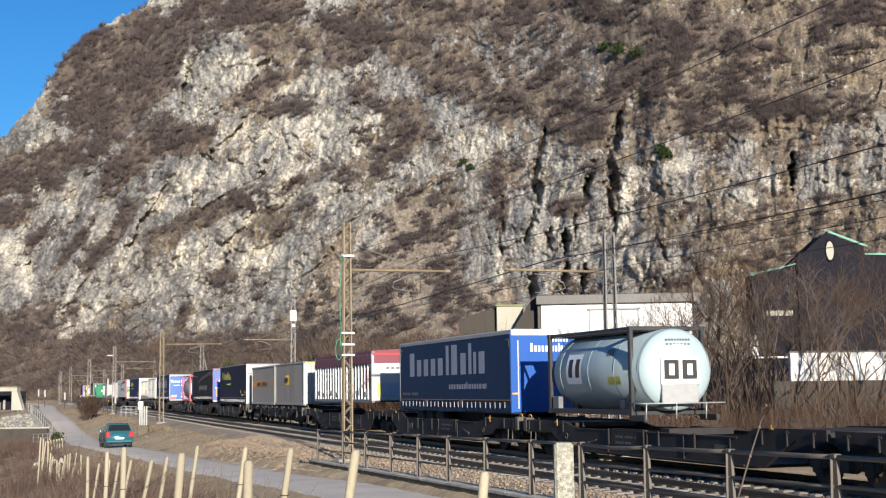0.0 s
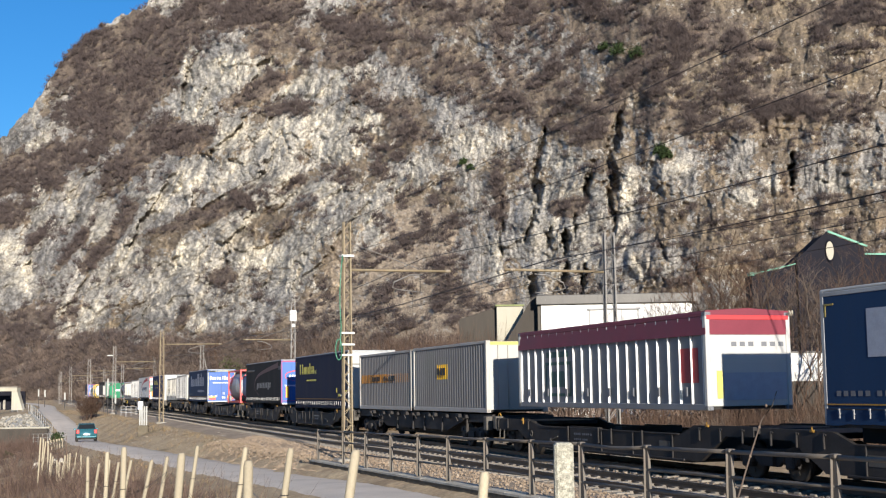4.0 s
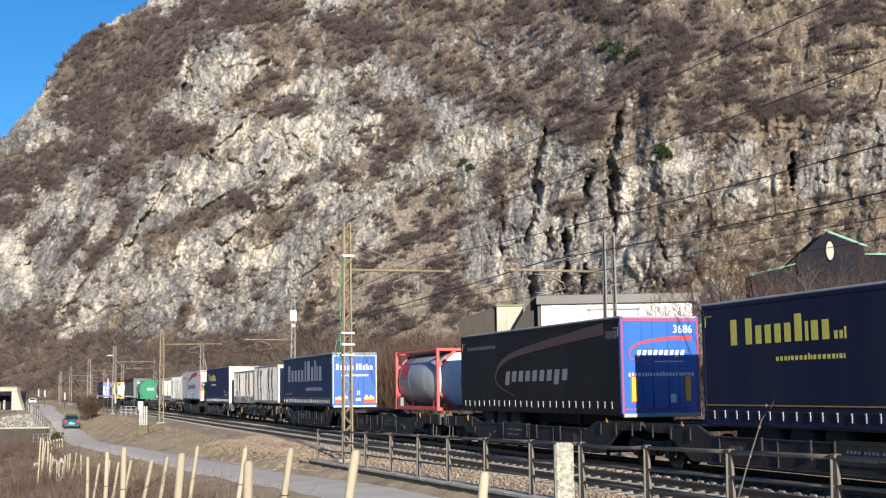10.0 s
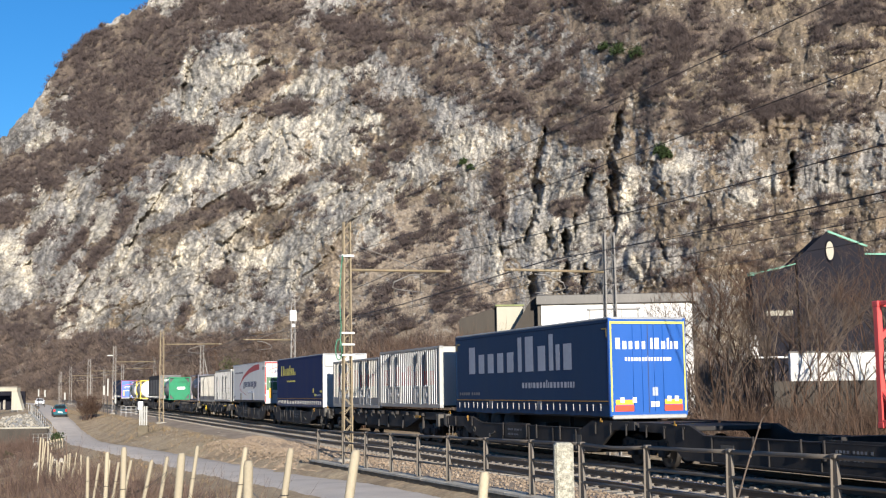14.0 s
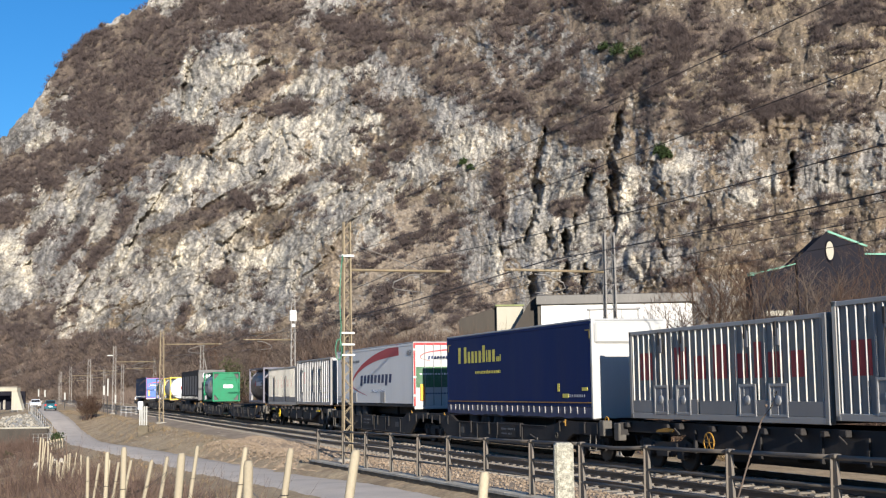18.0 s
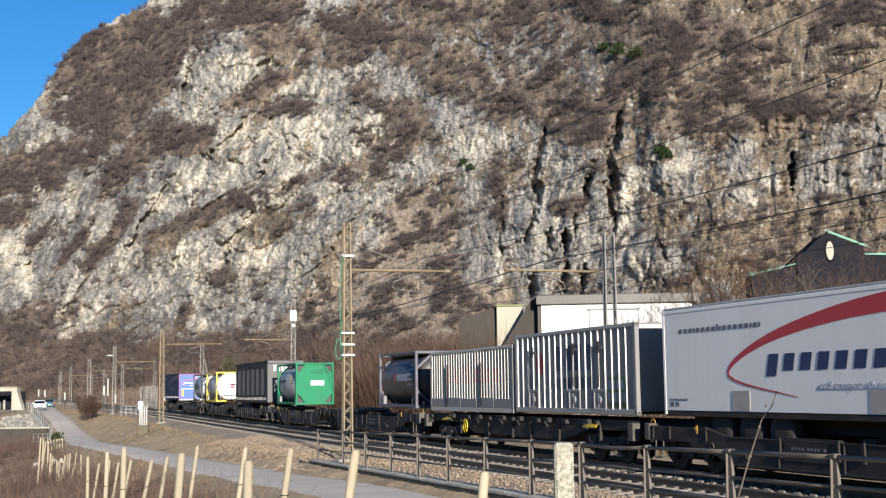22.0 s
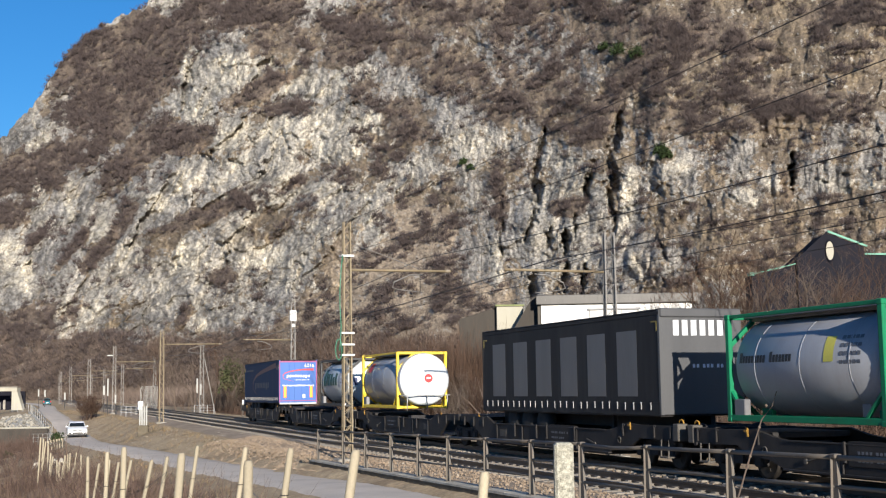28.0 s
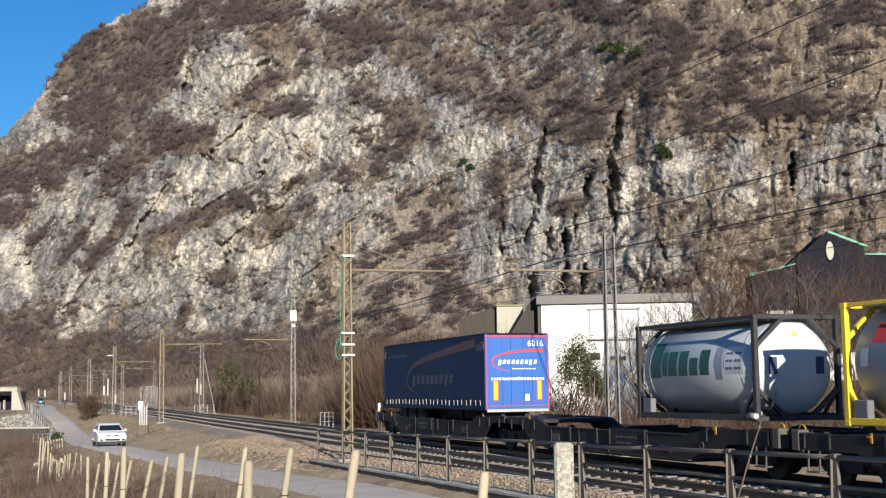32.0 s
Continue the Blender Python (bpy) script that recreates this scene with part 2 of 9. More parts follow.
ROAD = [(-30, 15.4, 0.60), (-10, 9.5, 0.50), (10, 4.0, 0.20), (24, 0.1, -0.02), (33.5, -2.8, -0.2), (40, -5.1, -0.42), (49.5, -8.5, -0.66), (65, -14.3, -0.93), (79, -20.2, -1.05), (97, -26.9, -1.43), (119, -33.9, -1.82),
        (137, -40.2, -1.45), (150, -45.0, -0.68), (165, -50.6, -0.2), (185, -57.4, 0.0), (210, -65.2, 0.05), (260, -81, 0.0), (330, -106, 0.0), (480, -170, 0.0)]
_ry = np.array([r[0] for r in ROAD], float)
RY = np.arange(-30, 480.5, 1.0)


def smooth_line(y, xs, ys):
    """A Catmull-Rom curve through the values."""
    i = np.clip(np.searchsorted(xs, y) - 1, 0, len(xs) - 2)
    m = np.gradient(ys, xs)
    h = xs[i + 1] - xs[i]
    t = np.clip((y - xs[i]) / h, 0, 1)
    return (2 * t**3 - 3 * t**2 + 1) * ys[i] + (t**3 - 2 * t**2 + t) * h * m[i] + (-2 * t**3 + 3 * t**2) * ys[i + 1] + (t**3 - t**2) * h * m[i + 1]


RX = smooth_line(RY, _ry, np.array([r[1] for r in ROAD], float))
RZ = smooth_line(RY, _ry, np.array([r[2] for r in ROAD], float))


# ---- value noise for terrain ----
_rng = np.random.RandomState(7)
_tab = _rng.rand(64, 64, 64).astype(np.float32)


def vnoise(x, y, z):
    xi, yi, zi = np.floor(x).astype(int), np.floor(y).astype(int), np.floor(z).astype(int)
    fx, fy, fz = x - xi, y - yi, z - zi
    fx, fy, fz = [f * f * f * (f * (f * 6 - 15) + 10) for f in (fx, fy, fz)]
    r = 0
    for a in (0, 1):
        for b in (0, 1):
            for c in (0, 1):
                w = (fx if a else 1 - fx) * (fy if b else 1 - fy) * (fz if c else 1 - fz)
                r = r + w * _tab[(xi + a) & 63, (yi + b) & 63, (zi + c) & 63]
    return r * 2 - 1


def fbm(x, y, z, octaves=5, gain=0.5, ridged=False):
    r, amp, tot = 0, 1.0, 0
    for o in range(octaves):
        n = vnoise(x * 2**o + 13.7 * o, y * 2**o + 5.1 * o, z * 2**o + 9.3 * o)
        r = r + amp * ((1 - 2 * np.abs(n)) if ridged else n)
        tot += amp
        amp *= gain
    return r / tot


def smoothstep(a, b, x):
    t = np.clip((x - a) / (b - a), 0, 1)
    return t * t * (3 - 2 * t)


def line_coords(X, Y):
    """s and lat of points of the plan."""
    X, Y = X.ravel(), Y.ravel()
    sub = slice(0, None, 4)
    s0 = np.empty(len(X))
    for i in range(0, len(X), 4000):
        d = (X[i:i + 4000, None] - LX[sub]) ** 2 + (Y[i:i + 4000, None] - LY[sub]) ** 2
        s0[i:i + 4000] = LS[sub][np.argmin(d, 1)]
    for _ in range(2):
        h = np.interp(s0, LS, LH)
        s0 = s0 + (X - np.interp(s0, LS, LX)) * np.sin(h) + (Y - np.interp(s0, LS, LY)) * np.cos(h)
        s0 = np.clip(s0, LS[0], LS[-1])
    h = np.interp(s0, LS, LH)
    return s0, (X - np.interp(s0, LS, LX)) * np.cos(h) - (Y - np.interp(s0, LS, LY)) * np.sin(h)


def road_coords(X, Y):
    X, Y = X.ravel(), Y.ravel()
    d, z = np.empty(len(X)), np.empty(len(X))
    for i in range(0, len(X), 4000):
        dx, dy = X[i:i + 4000, None] - RX[::2], Y[i:i + 4000, None] - RY[::2]
        k = np.argmin(dx**2 + dy**2, 1)
        j = k * 2
        gx, gy = np.gradient(RX)[j], np.ones(len(j))
        n = np.sqrt(gx**2 + gy**2)
        ddx, ddy = X[i:i + 4000] - RX[j], Y[i:i + 4000] - RY[j]
        d[i:i + 4000] = (ddx * gy - ddy * gx) / n
        z[i:i + 4000] = RZ[j] + np.gradient(RZ)[j] * (ddx * gx + ddy * gy) / n**2
        far = (k == 0) | (k == len(RX[::2]) - 1)
        z[i:i + 4000][far] = RZ[j][far]
    return d, z


def ground_z(X, Y):
    shape = np.shape(X)
    X, Y = np.ravel(X).astype(float), np.ravel(Y).astype(float)
    s, lat = line_coords(X, Y)
    d, zr = road_coords(X, Y)
    zt = -0.34 + line_z(s)
    low = zr - 0.35 - 2.2 * smoothstep(2, 16, -d) - 1.5 * smoothstep(16, 90, -d)
    near = np.exp(-(X**2 + (Y - 2) ** 2) / 14.0**2)
    low = low * (1 - near) + np.maximum(low, 0.50) * near
    w = smoothstep(-10.5, -5.5, lat)
    rise = 0.35 * smoothstep(7, 20, lat) + 3.0 * smoothstep(20, 60, lat)
    z = low * (1 - w) + (zt + rise) * w
    mid = (d > 0) & (lat < -5.5)
    t = np.clip(d / np.maximum(d - lat - 5.5, 0.1), 0, 1)
    bank = zr + (zt - zr) * smoothstep(0.25, 0.95, t)
    z = np.where(mid, bank, z)
    wr = 1 - smoothstep(1.35, 2.8, np.abs(d))
    z = z * (1 - wr) + (zr - 0.07) * wr
    # A verge fills the corner below the kerb.
    e = (1.63 - 0.303 * (Y - 24) - X) / 1.045
    fz = 0.265 - 0.0173 * (Y - 24)
    verge = fz - 0.27 - (fz - 0.27 - zr) * smoothstep(0.35, 1.7, e)
    on = (e > -0.3) & (e < 1.9) & (Y > 4) & (Y < 47) & (np.abs(d) > 1.2)
    z = np.where(on, np.maximum(z, verge), z)
    rough = 0.10 * fbm(X / 3.0, Y / 3.0, 0 * X, 4) + 0.5 * fbm(X / 25.0, Y / 25.0, 0 * X + 3, 3) * smoothstep(6, 30, np.abs(d)) * (1 - w)
    keep = (1 - wr) * np.where((lat > -5.5) & (lat < 5), 0.15, 1)
    return (z + rough * keep).reshape(shape)


def grid_mesh(name, X, Y, Z, mat, attrs=()):
    """A sheet from arrays of rows and columns."""
    r, c = X.shape
    me = bpy.data.meshes.new(name)
    me.vertices.add(r * c)
    me.vertices.foreach_set("co", np.stack([X, Y, Z], -1).astype(np.float32).ravel())
    i = np.arange(r * c).reshape(r, c)
    q = np.stack([i[:-1, :-1], i[:-1, 1:], i[1:, 1:], i[1:, :-1]], -1).reshape(-1, 4)
    me.loops.add(q.size)
    me.loops.foreach_set("vertex_index", q.ravel().astype(np.int32))
    me.polygons.add(len(q))
    me.polygons.foreach_set("loop_start", np.arange(0, q.size, 4, dtype=np.int32))
    me.polygons.foreach_set("loop_total", np.full(len(q), 4, np.int32))
    me.polygons.foreach_set("use_smooth", np.ones(len(q), bool))
    for nm, val in attrs:
        if val.ndim == 3:
            a = me.attributes.new(nm, "FLOAT_VECTOR", "POINT")
            a.data.foreach_set("vector", val.astype(np.float32).ravel())
            continue
        a = me.attributes.new(nm, "FLOAT", "POINT")
        a.data.foreach_set("value", val.astype(np.float32).ravel())
    me.update()
    me.validate()
    me.materials.append(mat)
    return me


def ground_material():
    m = bpy.data.materials.new("dry_grass_and_earth")
    m.use_nodes = True
    nt = m.node_tree
    n, l = nt.nodes, nt.links
    bs = n["Principled BSDF"]
    bs.inputs["Roughness"].default_value = 0.95
    bs.inputs["Specular IOR Level"].default_value = 0.15
    co = n.new("ShaderNodeTexCoord")

    def tex(scale, detail=6):
        t = n.new("ShaderNodeTexNoise")
        t.inputs["Scale"].default_value = scale
        t.inputs["Detail"].default_value = detail
        t.inputs["Roughness"].default_value = 0.65
        l.new(co.outputs["Object"], t.inputs[0])
        return t.outputs[0]

    def ramp(fac, stops):
        r = n.new("ShaderNodeValToRGB")
        for i, (p, c) in enumerate(stops):
            e = r.color_ramp.elements[i] if i < 2 else r.color_ramp.elements.new(p)
            e.position, e.color = p, (*c, 1)
        l.new(fac, r.inputs[0])
        return r.outputs[0]

    base = ramp(tex(0.35), [(0.3, (0.29, 0.215, 0.145)), (0.75, (0.58, 0.47, 0.325)), (0.5, (0.45, 0.35, 0.24))])
    fine = ramp(tex(6.0), [(0.3, (0.58, 0.54, 0.47)), (0.75, (1.32, 1.27, 1.17))])
    mx = n.new("ShaderNodeMix")
    mx.data_type, mx.blend_type = "RGBA", "MULTIPLY"
    mx.inputs[0].default_value = 0.8
    l.new(base, mx.inputs[6])
    l.new(fine, mx.inputs[7])
    st = ramp(tex(14.0, 3), [(0.66, (0, 0, 0)), (0.70, (1, 1, 1))])
    mx2 = n.new("ShaderNodeMix")
    mx2.data_type = "RGBA"
    l.new(st, mx2.inputs[0])
    l.new(mx.outputs[2], mx2.inputs[6])
    mx2.inputs[7].default_value = (0.34, 0.30, 0.25, 1)
    gr = ramp(tex(0.12, 4), [(0.56, (0, 0, 0)), (0.68, (1, 1, 1))])
    mx3 = n.new("ShaderNodeMix")
    mx3.data_type = "RGBA"
    ml = n.new("ShaderNodeMath")
    ml.operation = "MULTIPLY"
    l.new(gr, ml.inputs[0])
    ml.inputs[1].default_value = 0.3
    l.new(ml.outputs[0], mx3.inputs[0])
    l.new(mx2.outputs[2], mx3.inputs[6])
    mx3.inputs[7].default_value = (0.10, 0.11, 0.045, 1)
    l.new(mx3.outputs[2], bs.inputs["Base Color"])
    b = n.new("ShaderNodeBump")
    b.inputs["Strength"].default_value = 0.6
    b.inputs["Distance"].default_value = 0.08
    l.new(tex(9.0), b.inputs["Height"])
    l.new(b.outputs[0], bs.inputs["Normal"])
    return m


def axis(*spans):
    out = []
    for a, b, st in spans:
        out.append(np.arange(a, b, st))
    return np.unique(np.concatenate(out))


gx = axis((-4000, -400, 400), (-400, -120, 20), (-120, -40, 3), (-40, 25, 0.8), (25, 90, 3), (90, 400, 20), (400, 4001, 400))
gy = axis((-600, -60, 60), (-60, 10, 3), (10, 70, 0.8), (70, 160, 1.6), (160, 300, 6), (300, 800, 30), (800, 4401, 400))
GX, GY = np.meshgrid(gx, gy)
M_GROUND = ground_material()
ground = new("ground", grid_mesh("ground", GX, GY, ground_z(GX, GY), M_GROUND))
tagged(ground, "dry winter grass and brown earth beside the railway", "ground", kind="structure")

# Road: one strip of worn asphalt.
M_ASPHALT = material("worn_asphalt", (0.58, 0.505, 0.43), 0.95, 0, 0.16, 0.6, 25, 0.2, (0.38, 0.325, 0.26), 0.45, spec=0.2)
k = np.gradient(RX, RY)
nn = np.sqrt(1 + k * k)
offs = np.array([-1.32, -1.22, -0.6, 0, 0.6, 1.22, 1.32])
drop = np.array([-0.12, 0.0, 0.03, 0.05, 0.03, 0.0, -0.12])
edge = 0.18 * fbm(RY / 2.0, RY * 0, RY * 0, 4)
RXX = RX[:, None] + (offs + np.where(np.abs(offs) > 1, np.sign(offs), 0) * edge[:, None]) / nn[:, None]
RYY = RY[:, None] - offs * (k / nn)[:, None]
road = new("road", grid_mesh("road", RXX, RYY, RZ[:, None] + drop, M_ASPHALT))
tagged(road, "narrow worn grey asphalt lane along the line", "road", kind="structure")

# Ballast bed with two tracks.
M_BALLAST = material("track_ballast", (0.33, 0.255, 0.185), 0.95, 0, 0.45, 0.6, 16, 1.0, (0.14, 0.11, 0.085), 0.45, spec=0.2)
ss = np.concatenate([np.arange(-300, 20, 10), np.arange(20, 90, 0.5), np.arange(90, 200, 2), np.arange(200, 600, 6)])
prof = prof_ballast = [(-7.2, -1.15), (-6.2, -0.62), (-5.2, -0.36), (-4.6, -0.24), (-4.05, -0.19), (-3.2, -0.2), (NEAR, -0.21), (-1.5, -0.2), (-0.5, -0.23), (0.4, -0.2), (FAR, -0.21), (2.2, -0.2), (3.0, -0.19), (3.6, -0.3), (4.6, -0.7)]
lat_ = np.array([p[0] for p in prof])
hh = np.interp(ss, LS, LH)
BX = np.interp(ss, LS, LX)[:, None] + lat_ * np.cos(hh)[:, None]
BY = np.interp(ss, LS, LY)[:, None] - lat_ * np.sin(hh)[:, None]
BZ = np.array([p[1] for p in prof]) + line_z(ss)[:, None] + 0.03 * fbm(BX * 2.2, BY * 2.2, BX * 0, 3)
# Stained brown, and darkened further for the shade under the wagons.
M_BED = material("stained_shaded_ballast", (0.16, 0.13, 0.105), 0.95, 0, 0.5, 0.6, 16, 1.0, (0.05, 0.04, 0.032), 0.6, spec=0.2)
shoulder = new("ballast_shoulder", grid_mesh("ballast_shoulder", BX[:, :6], BY[:, :6], BZ[:, :6], M_BALLAST))
tagged(shoulder, "tan stone ballast shoulder beside the tracks", "ballast", kind="structure")
M_NEARBED = material("brown_track_ballast", (0.33, 0.27, 0.215), 0.95, 0, 0.5, 0.6, 16, 1.0, (0.09, 0.07, 0.055), 0.5, spec=0.2)
near_bed = new("ballast", grid_mesh("ballast", BX[:, 5:9], BY[:, 5:9], BZ[:, 5:9], M_NEARBED))
tagged(near_bed, "brown stone ballast under the free track", "ballast", kind="structure")
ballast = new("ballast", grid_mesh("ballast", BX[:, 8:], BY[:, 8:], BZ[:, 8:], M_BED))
tagged(ballast, "dark brown stone ballast under the train's track", "ballast", kind="structure")

M_RAIL = material("rail_steel", (0.075, 0.06, 0.05), 0.45, 0.6, 0.25, 3, 40, 0.1, (0.05, 0.035, 0.028), 0.5)
M_RAILTOP = material("polished_rail_head", (0.42, 0.40, 0.38), 0.28, 0.85, 0.12, 3, 40, 0.0)
M_SLEEPER = material("concrete_sleeper", (0.21, 0.185, 0.155), 0.9, 0, 0.2, 3, 40, 0.3, (0.10, 0.08, 0.06), 0.5, per_object=0.2)
RAILP = [(-0.07, -0.17), (-0.07, -0.15), (-0.012, -0.135), (-0.012, -0.05), (-0.036, -0.04), (-0.036, -0.004), (-0.028, 0.0), (0.028, 0.0), (0.036, -0.004), (0.036, -0.04), (0.012, -0.05), (0.012, -0.135), (0.07, -0.15), (0.07, -0.17)]
for centre, who in ((NEAR, "empty"), (FAR, "used")):
    track = thing("railway_track", "steel rails on concrete sleepers in brown ballast", "track", "railway tracks", "structure")
    for side in (-0.7535, 0.7535):
        g = Geo()
        rings = [[at(s, centre + side + a, b) for a, b in RAILP] for s in list(range(-300, 15, 15)) + list(range(15, 100, 3)) + list(range(100, 600, 8))]
        g.ring_tube(rings, smooth=False)
        rail_ob = part("rail", g, M_RAIL, track)
        tg = Geo()
        tg.ring_tube([[at(s, centre + side + a, b) for a, b in ((-0.026, 0.0005), (-0.02, 0.003), (0.02, 0.003), (0.026, 0.0005))] for s in list(range(-300, 15, 15)) + list(range(15, 100, 3)) + list(range(100, 600, 8))], smooth=False)
        part("running_surface", tg, M_RAILTOP, rail_ob, "polished rail head")
    g = Geo().cbox(-0.13, 0.13, -1.25, 1.25, -0.22, 0.0, 0.03)
    g.cbox(-0.09, 0.09, -0.9, -0.6, -0.01, 0.025, 0.008).cbox(-0.09, 0.09, 0.6, 0.9, -0.01, 0.025, 0.008)
    sl = fix_normals(g.mesh("sleeper", M_SLEEPER))
    for i in range(110):
        shared("sleeper", sl, track, facing(24 + 0.6 * i, centre, -0.165))
    rest = Geo()
    for i in range(430):
        s = 24 + 0.6 * (110 + i)
        m = facing(s, centre, -0.165)
        rest.add([m @ Vector(p) for p in [(x, y, z) for x in (-0.12, 0.12) for y in (-1.25, 1.25) for z in (-0.2, 0)]],
                 [(0, 1, 3, 2), (4, 6, 7, 5), (0, 4, 5, 1), (2, 3, 7, 6), (1, 5, 7, 3)])
    tagged(part("sleeper_rows", rest, M_SLEEPER, track), kind="stuff")

# ---- railing on its kerb between road and line ----
M_CONCRETE = material("weathered_concrete", (0.30, 0.275, 0.235), 0.92, 0, 0.2, 2, 30, 0.4, (0.09, 0.085, 0.07), 0.65)
M_RAILING = material("grey_railing_paint", (0.115, 0.10, 0.083), 0.7, 0.0, 0.2, 4, 40, 0.15, (0.13, 0.085, 0.055), 0.45)


def fence_point(y, up=0.0):
    return Vector((1.63 - 0.303 * (y - 24), y, 0.265 - 0.0173 * (y - 24) + up))


FENCE_Y = [9.9, 12.25, 14.7, 16.98, 19.35, 21.75, 24.05, 26.6, 29.15, 31.55, 34.1, 36.9, 39.75, 43.6]
kerb = Geo()
ky = [6, 10, 15, 20, 25, 30, 35, 40, 44.2]
kd = Vector((-0.303, 1, 0)).normalized()
kn = Vector((kd.y, -kd.x, 0))
kerb.ring_tube([[fence_point(y, dz) + kn * a for a, dz in ((-0.2, -0.75), (-0.2, -0.025), (-0.175, 0.0), (0.175, 0.0), (0.2, -0.025), (0.2, -0.75))] for y in ky], smooth=False)
# Wall colour darkened for its shaded side, cap colour lightened for the lit top.
M_KERB = material("stained_shaded_kerb", (0.13, 0.11, 0.08), 0.95, 0, 0.4, 3, 24, 0.6, (0.04, 0.035, 0.025), 0.8, spec=0.2)
M_CAP = material("worn_lit_kerb_top", (0.46, 0.42, 0.35), 0.95, 0, 0.25, 3, 24, 0.4, (0.15, 0.13, 0.10), 0.55, spec=0.2)
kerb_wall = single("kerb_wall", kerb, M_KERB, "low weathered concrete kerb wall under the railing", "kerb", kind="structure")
for y in np.arange(6.0, 44.0, 1.9):
    a, b = fence_point(y + 0.012), fence_point(min(y + 1.888, 44.2))
    off = [(-0.215, 0.002), (-0.21, 0.045 + random.uniform(-0.006, 0.006)), (-0.19, 0.055), (0.19, 0.055), (0.21, 0.045), (0.215, 0.002)]
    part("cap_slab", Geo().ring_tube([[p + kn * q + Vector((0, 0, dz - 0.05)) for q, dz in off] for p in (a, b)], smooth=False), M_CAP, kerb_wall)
vy = np.arange(6.0, 45.0, 0.25)
edge_p = np.array([fence_point(y) for y in vy])
VO, VD = np.array([0.2, 0.32, 0.5, 0.75, 1.05]), np.array([-0.15, -0.17, -0.22, -0.30, -0.48])
VGX, VGY = edge_p[:, :1] - kn.x * VO, edge_p[:, 1:2] - kn.y * VO
VGZ = edge_p[:, 2:] + VD + 0.07 * fbm(VGX * 2.0, VGY * 2.0, VGX * 0, 4, 0.6) * np.array([0.5, 1, 1, 1, 0.3])
verge = new("verge", grid_mesh("verge", VGX, VGY, VGZ, M_GROUND))
tagged(verge, "narrow earth and dry grass verge along the kerb", "verge", kind="structure")
railing = thing("railing", "grey steel railing with three pipes on tapered posts", "railing")
g = Geo()
g.prism([(-0.075, 0.0), (0.10, 0.0), (0.035, 1.02), (-0.045, 1.02)], -0.02, 0.02)
g.prism([(-0.075, 0.0), (-0.06, 0.0), (-0.03, 1.02), (-0.045, 1.02)], -0.05, 0.05)
g.cbox(-0.12, 0.14, -0.09, 0.09, -0.002, 0.015, 0.004)
g.cbox(-0.06, 0.05, -0.05, 0.05, 0.98, 1.03, 0.01)
post_me = fix_normals(g.mesh("post", M_RAILING))
for y in FENCE_Y:
    turn = Matrix.Rotation(math.radians(-90) + math.atan(0.303), 4, "Z") @ Matrix.Rotation(math.radians(random.uniform(-1.2, 1.2)), 4, "Y")
    shared("post", post_me, railing, Matrix.Translation(fence_point(y)) @ turn)
for up, r in ((0.99, 0.03), (0.66, 0.024), (0.36, 0.024)):
    for y0, y1 in zip(FENCE_Y[:-1], FENCE_Y[1:]):
        ym = (y0 + y1) / 2
        sag = -0.035 if up > 0.9 and abs(y0 - 19.35) < 0.1 else random.uniform(-0.008, 0.004)
        pts = [fence_point(y0, up), fence_point(y0 * 0.75 + y1 * 0.25, up + sag * 0.7), fence_point(ym, up + sag), fence_point(y1, up)]
        part("pipe", Geo().tube(pts, r, 7), M_RAILING, railing)

# ---- overhead line: lattice masts, brackets, wires ----
M_MASTGREY = material("grey_mast_steel", (0.19, 0.18, 0.17), 0.6, 0.4, 0.2, 3, 30, 0.15, (0.13, 0.10, 0.07), 0.35)
M_INSUL = material("glazed_insulator", (0.62, 0.62, 0.6), 0.25, 0, 0.1, 4, 30, 0.0)
M_PALEINS = material("weathered_brown_insulator", (0.26, 0.22, 0.17), 0.4, 0, 0.15, 4, 30, 0.0)
M_CABLEGREEN = material("green_cable_sleeve", (0.035, 0.17, 0.10), 0.45, 0, 0.15, 4, 30, 0.0)
M_WIRE = material("dark_copper_wire", (0.035, 0.03, 0.027), 0.5, 0.5, 0.2, 4, 30, 0.0)


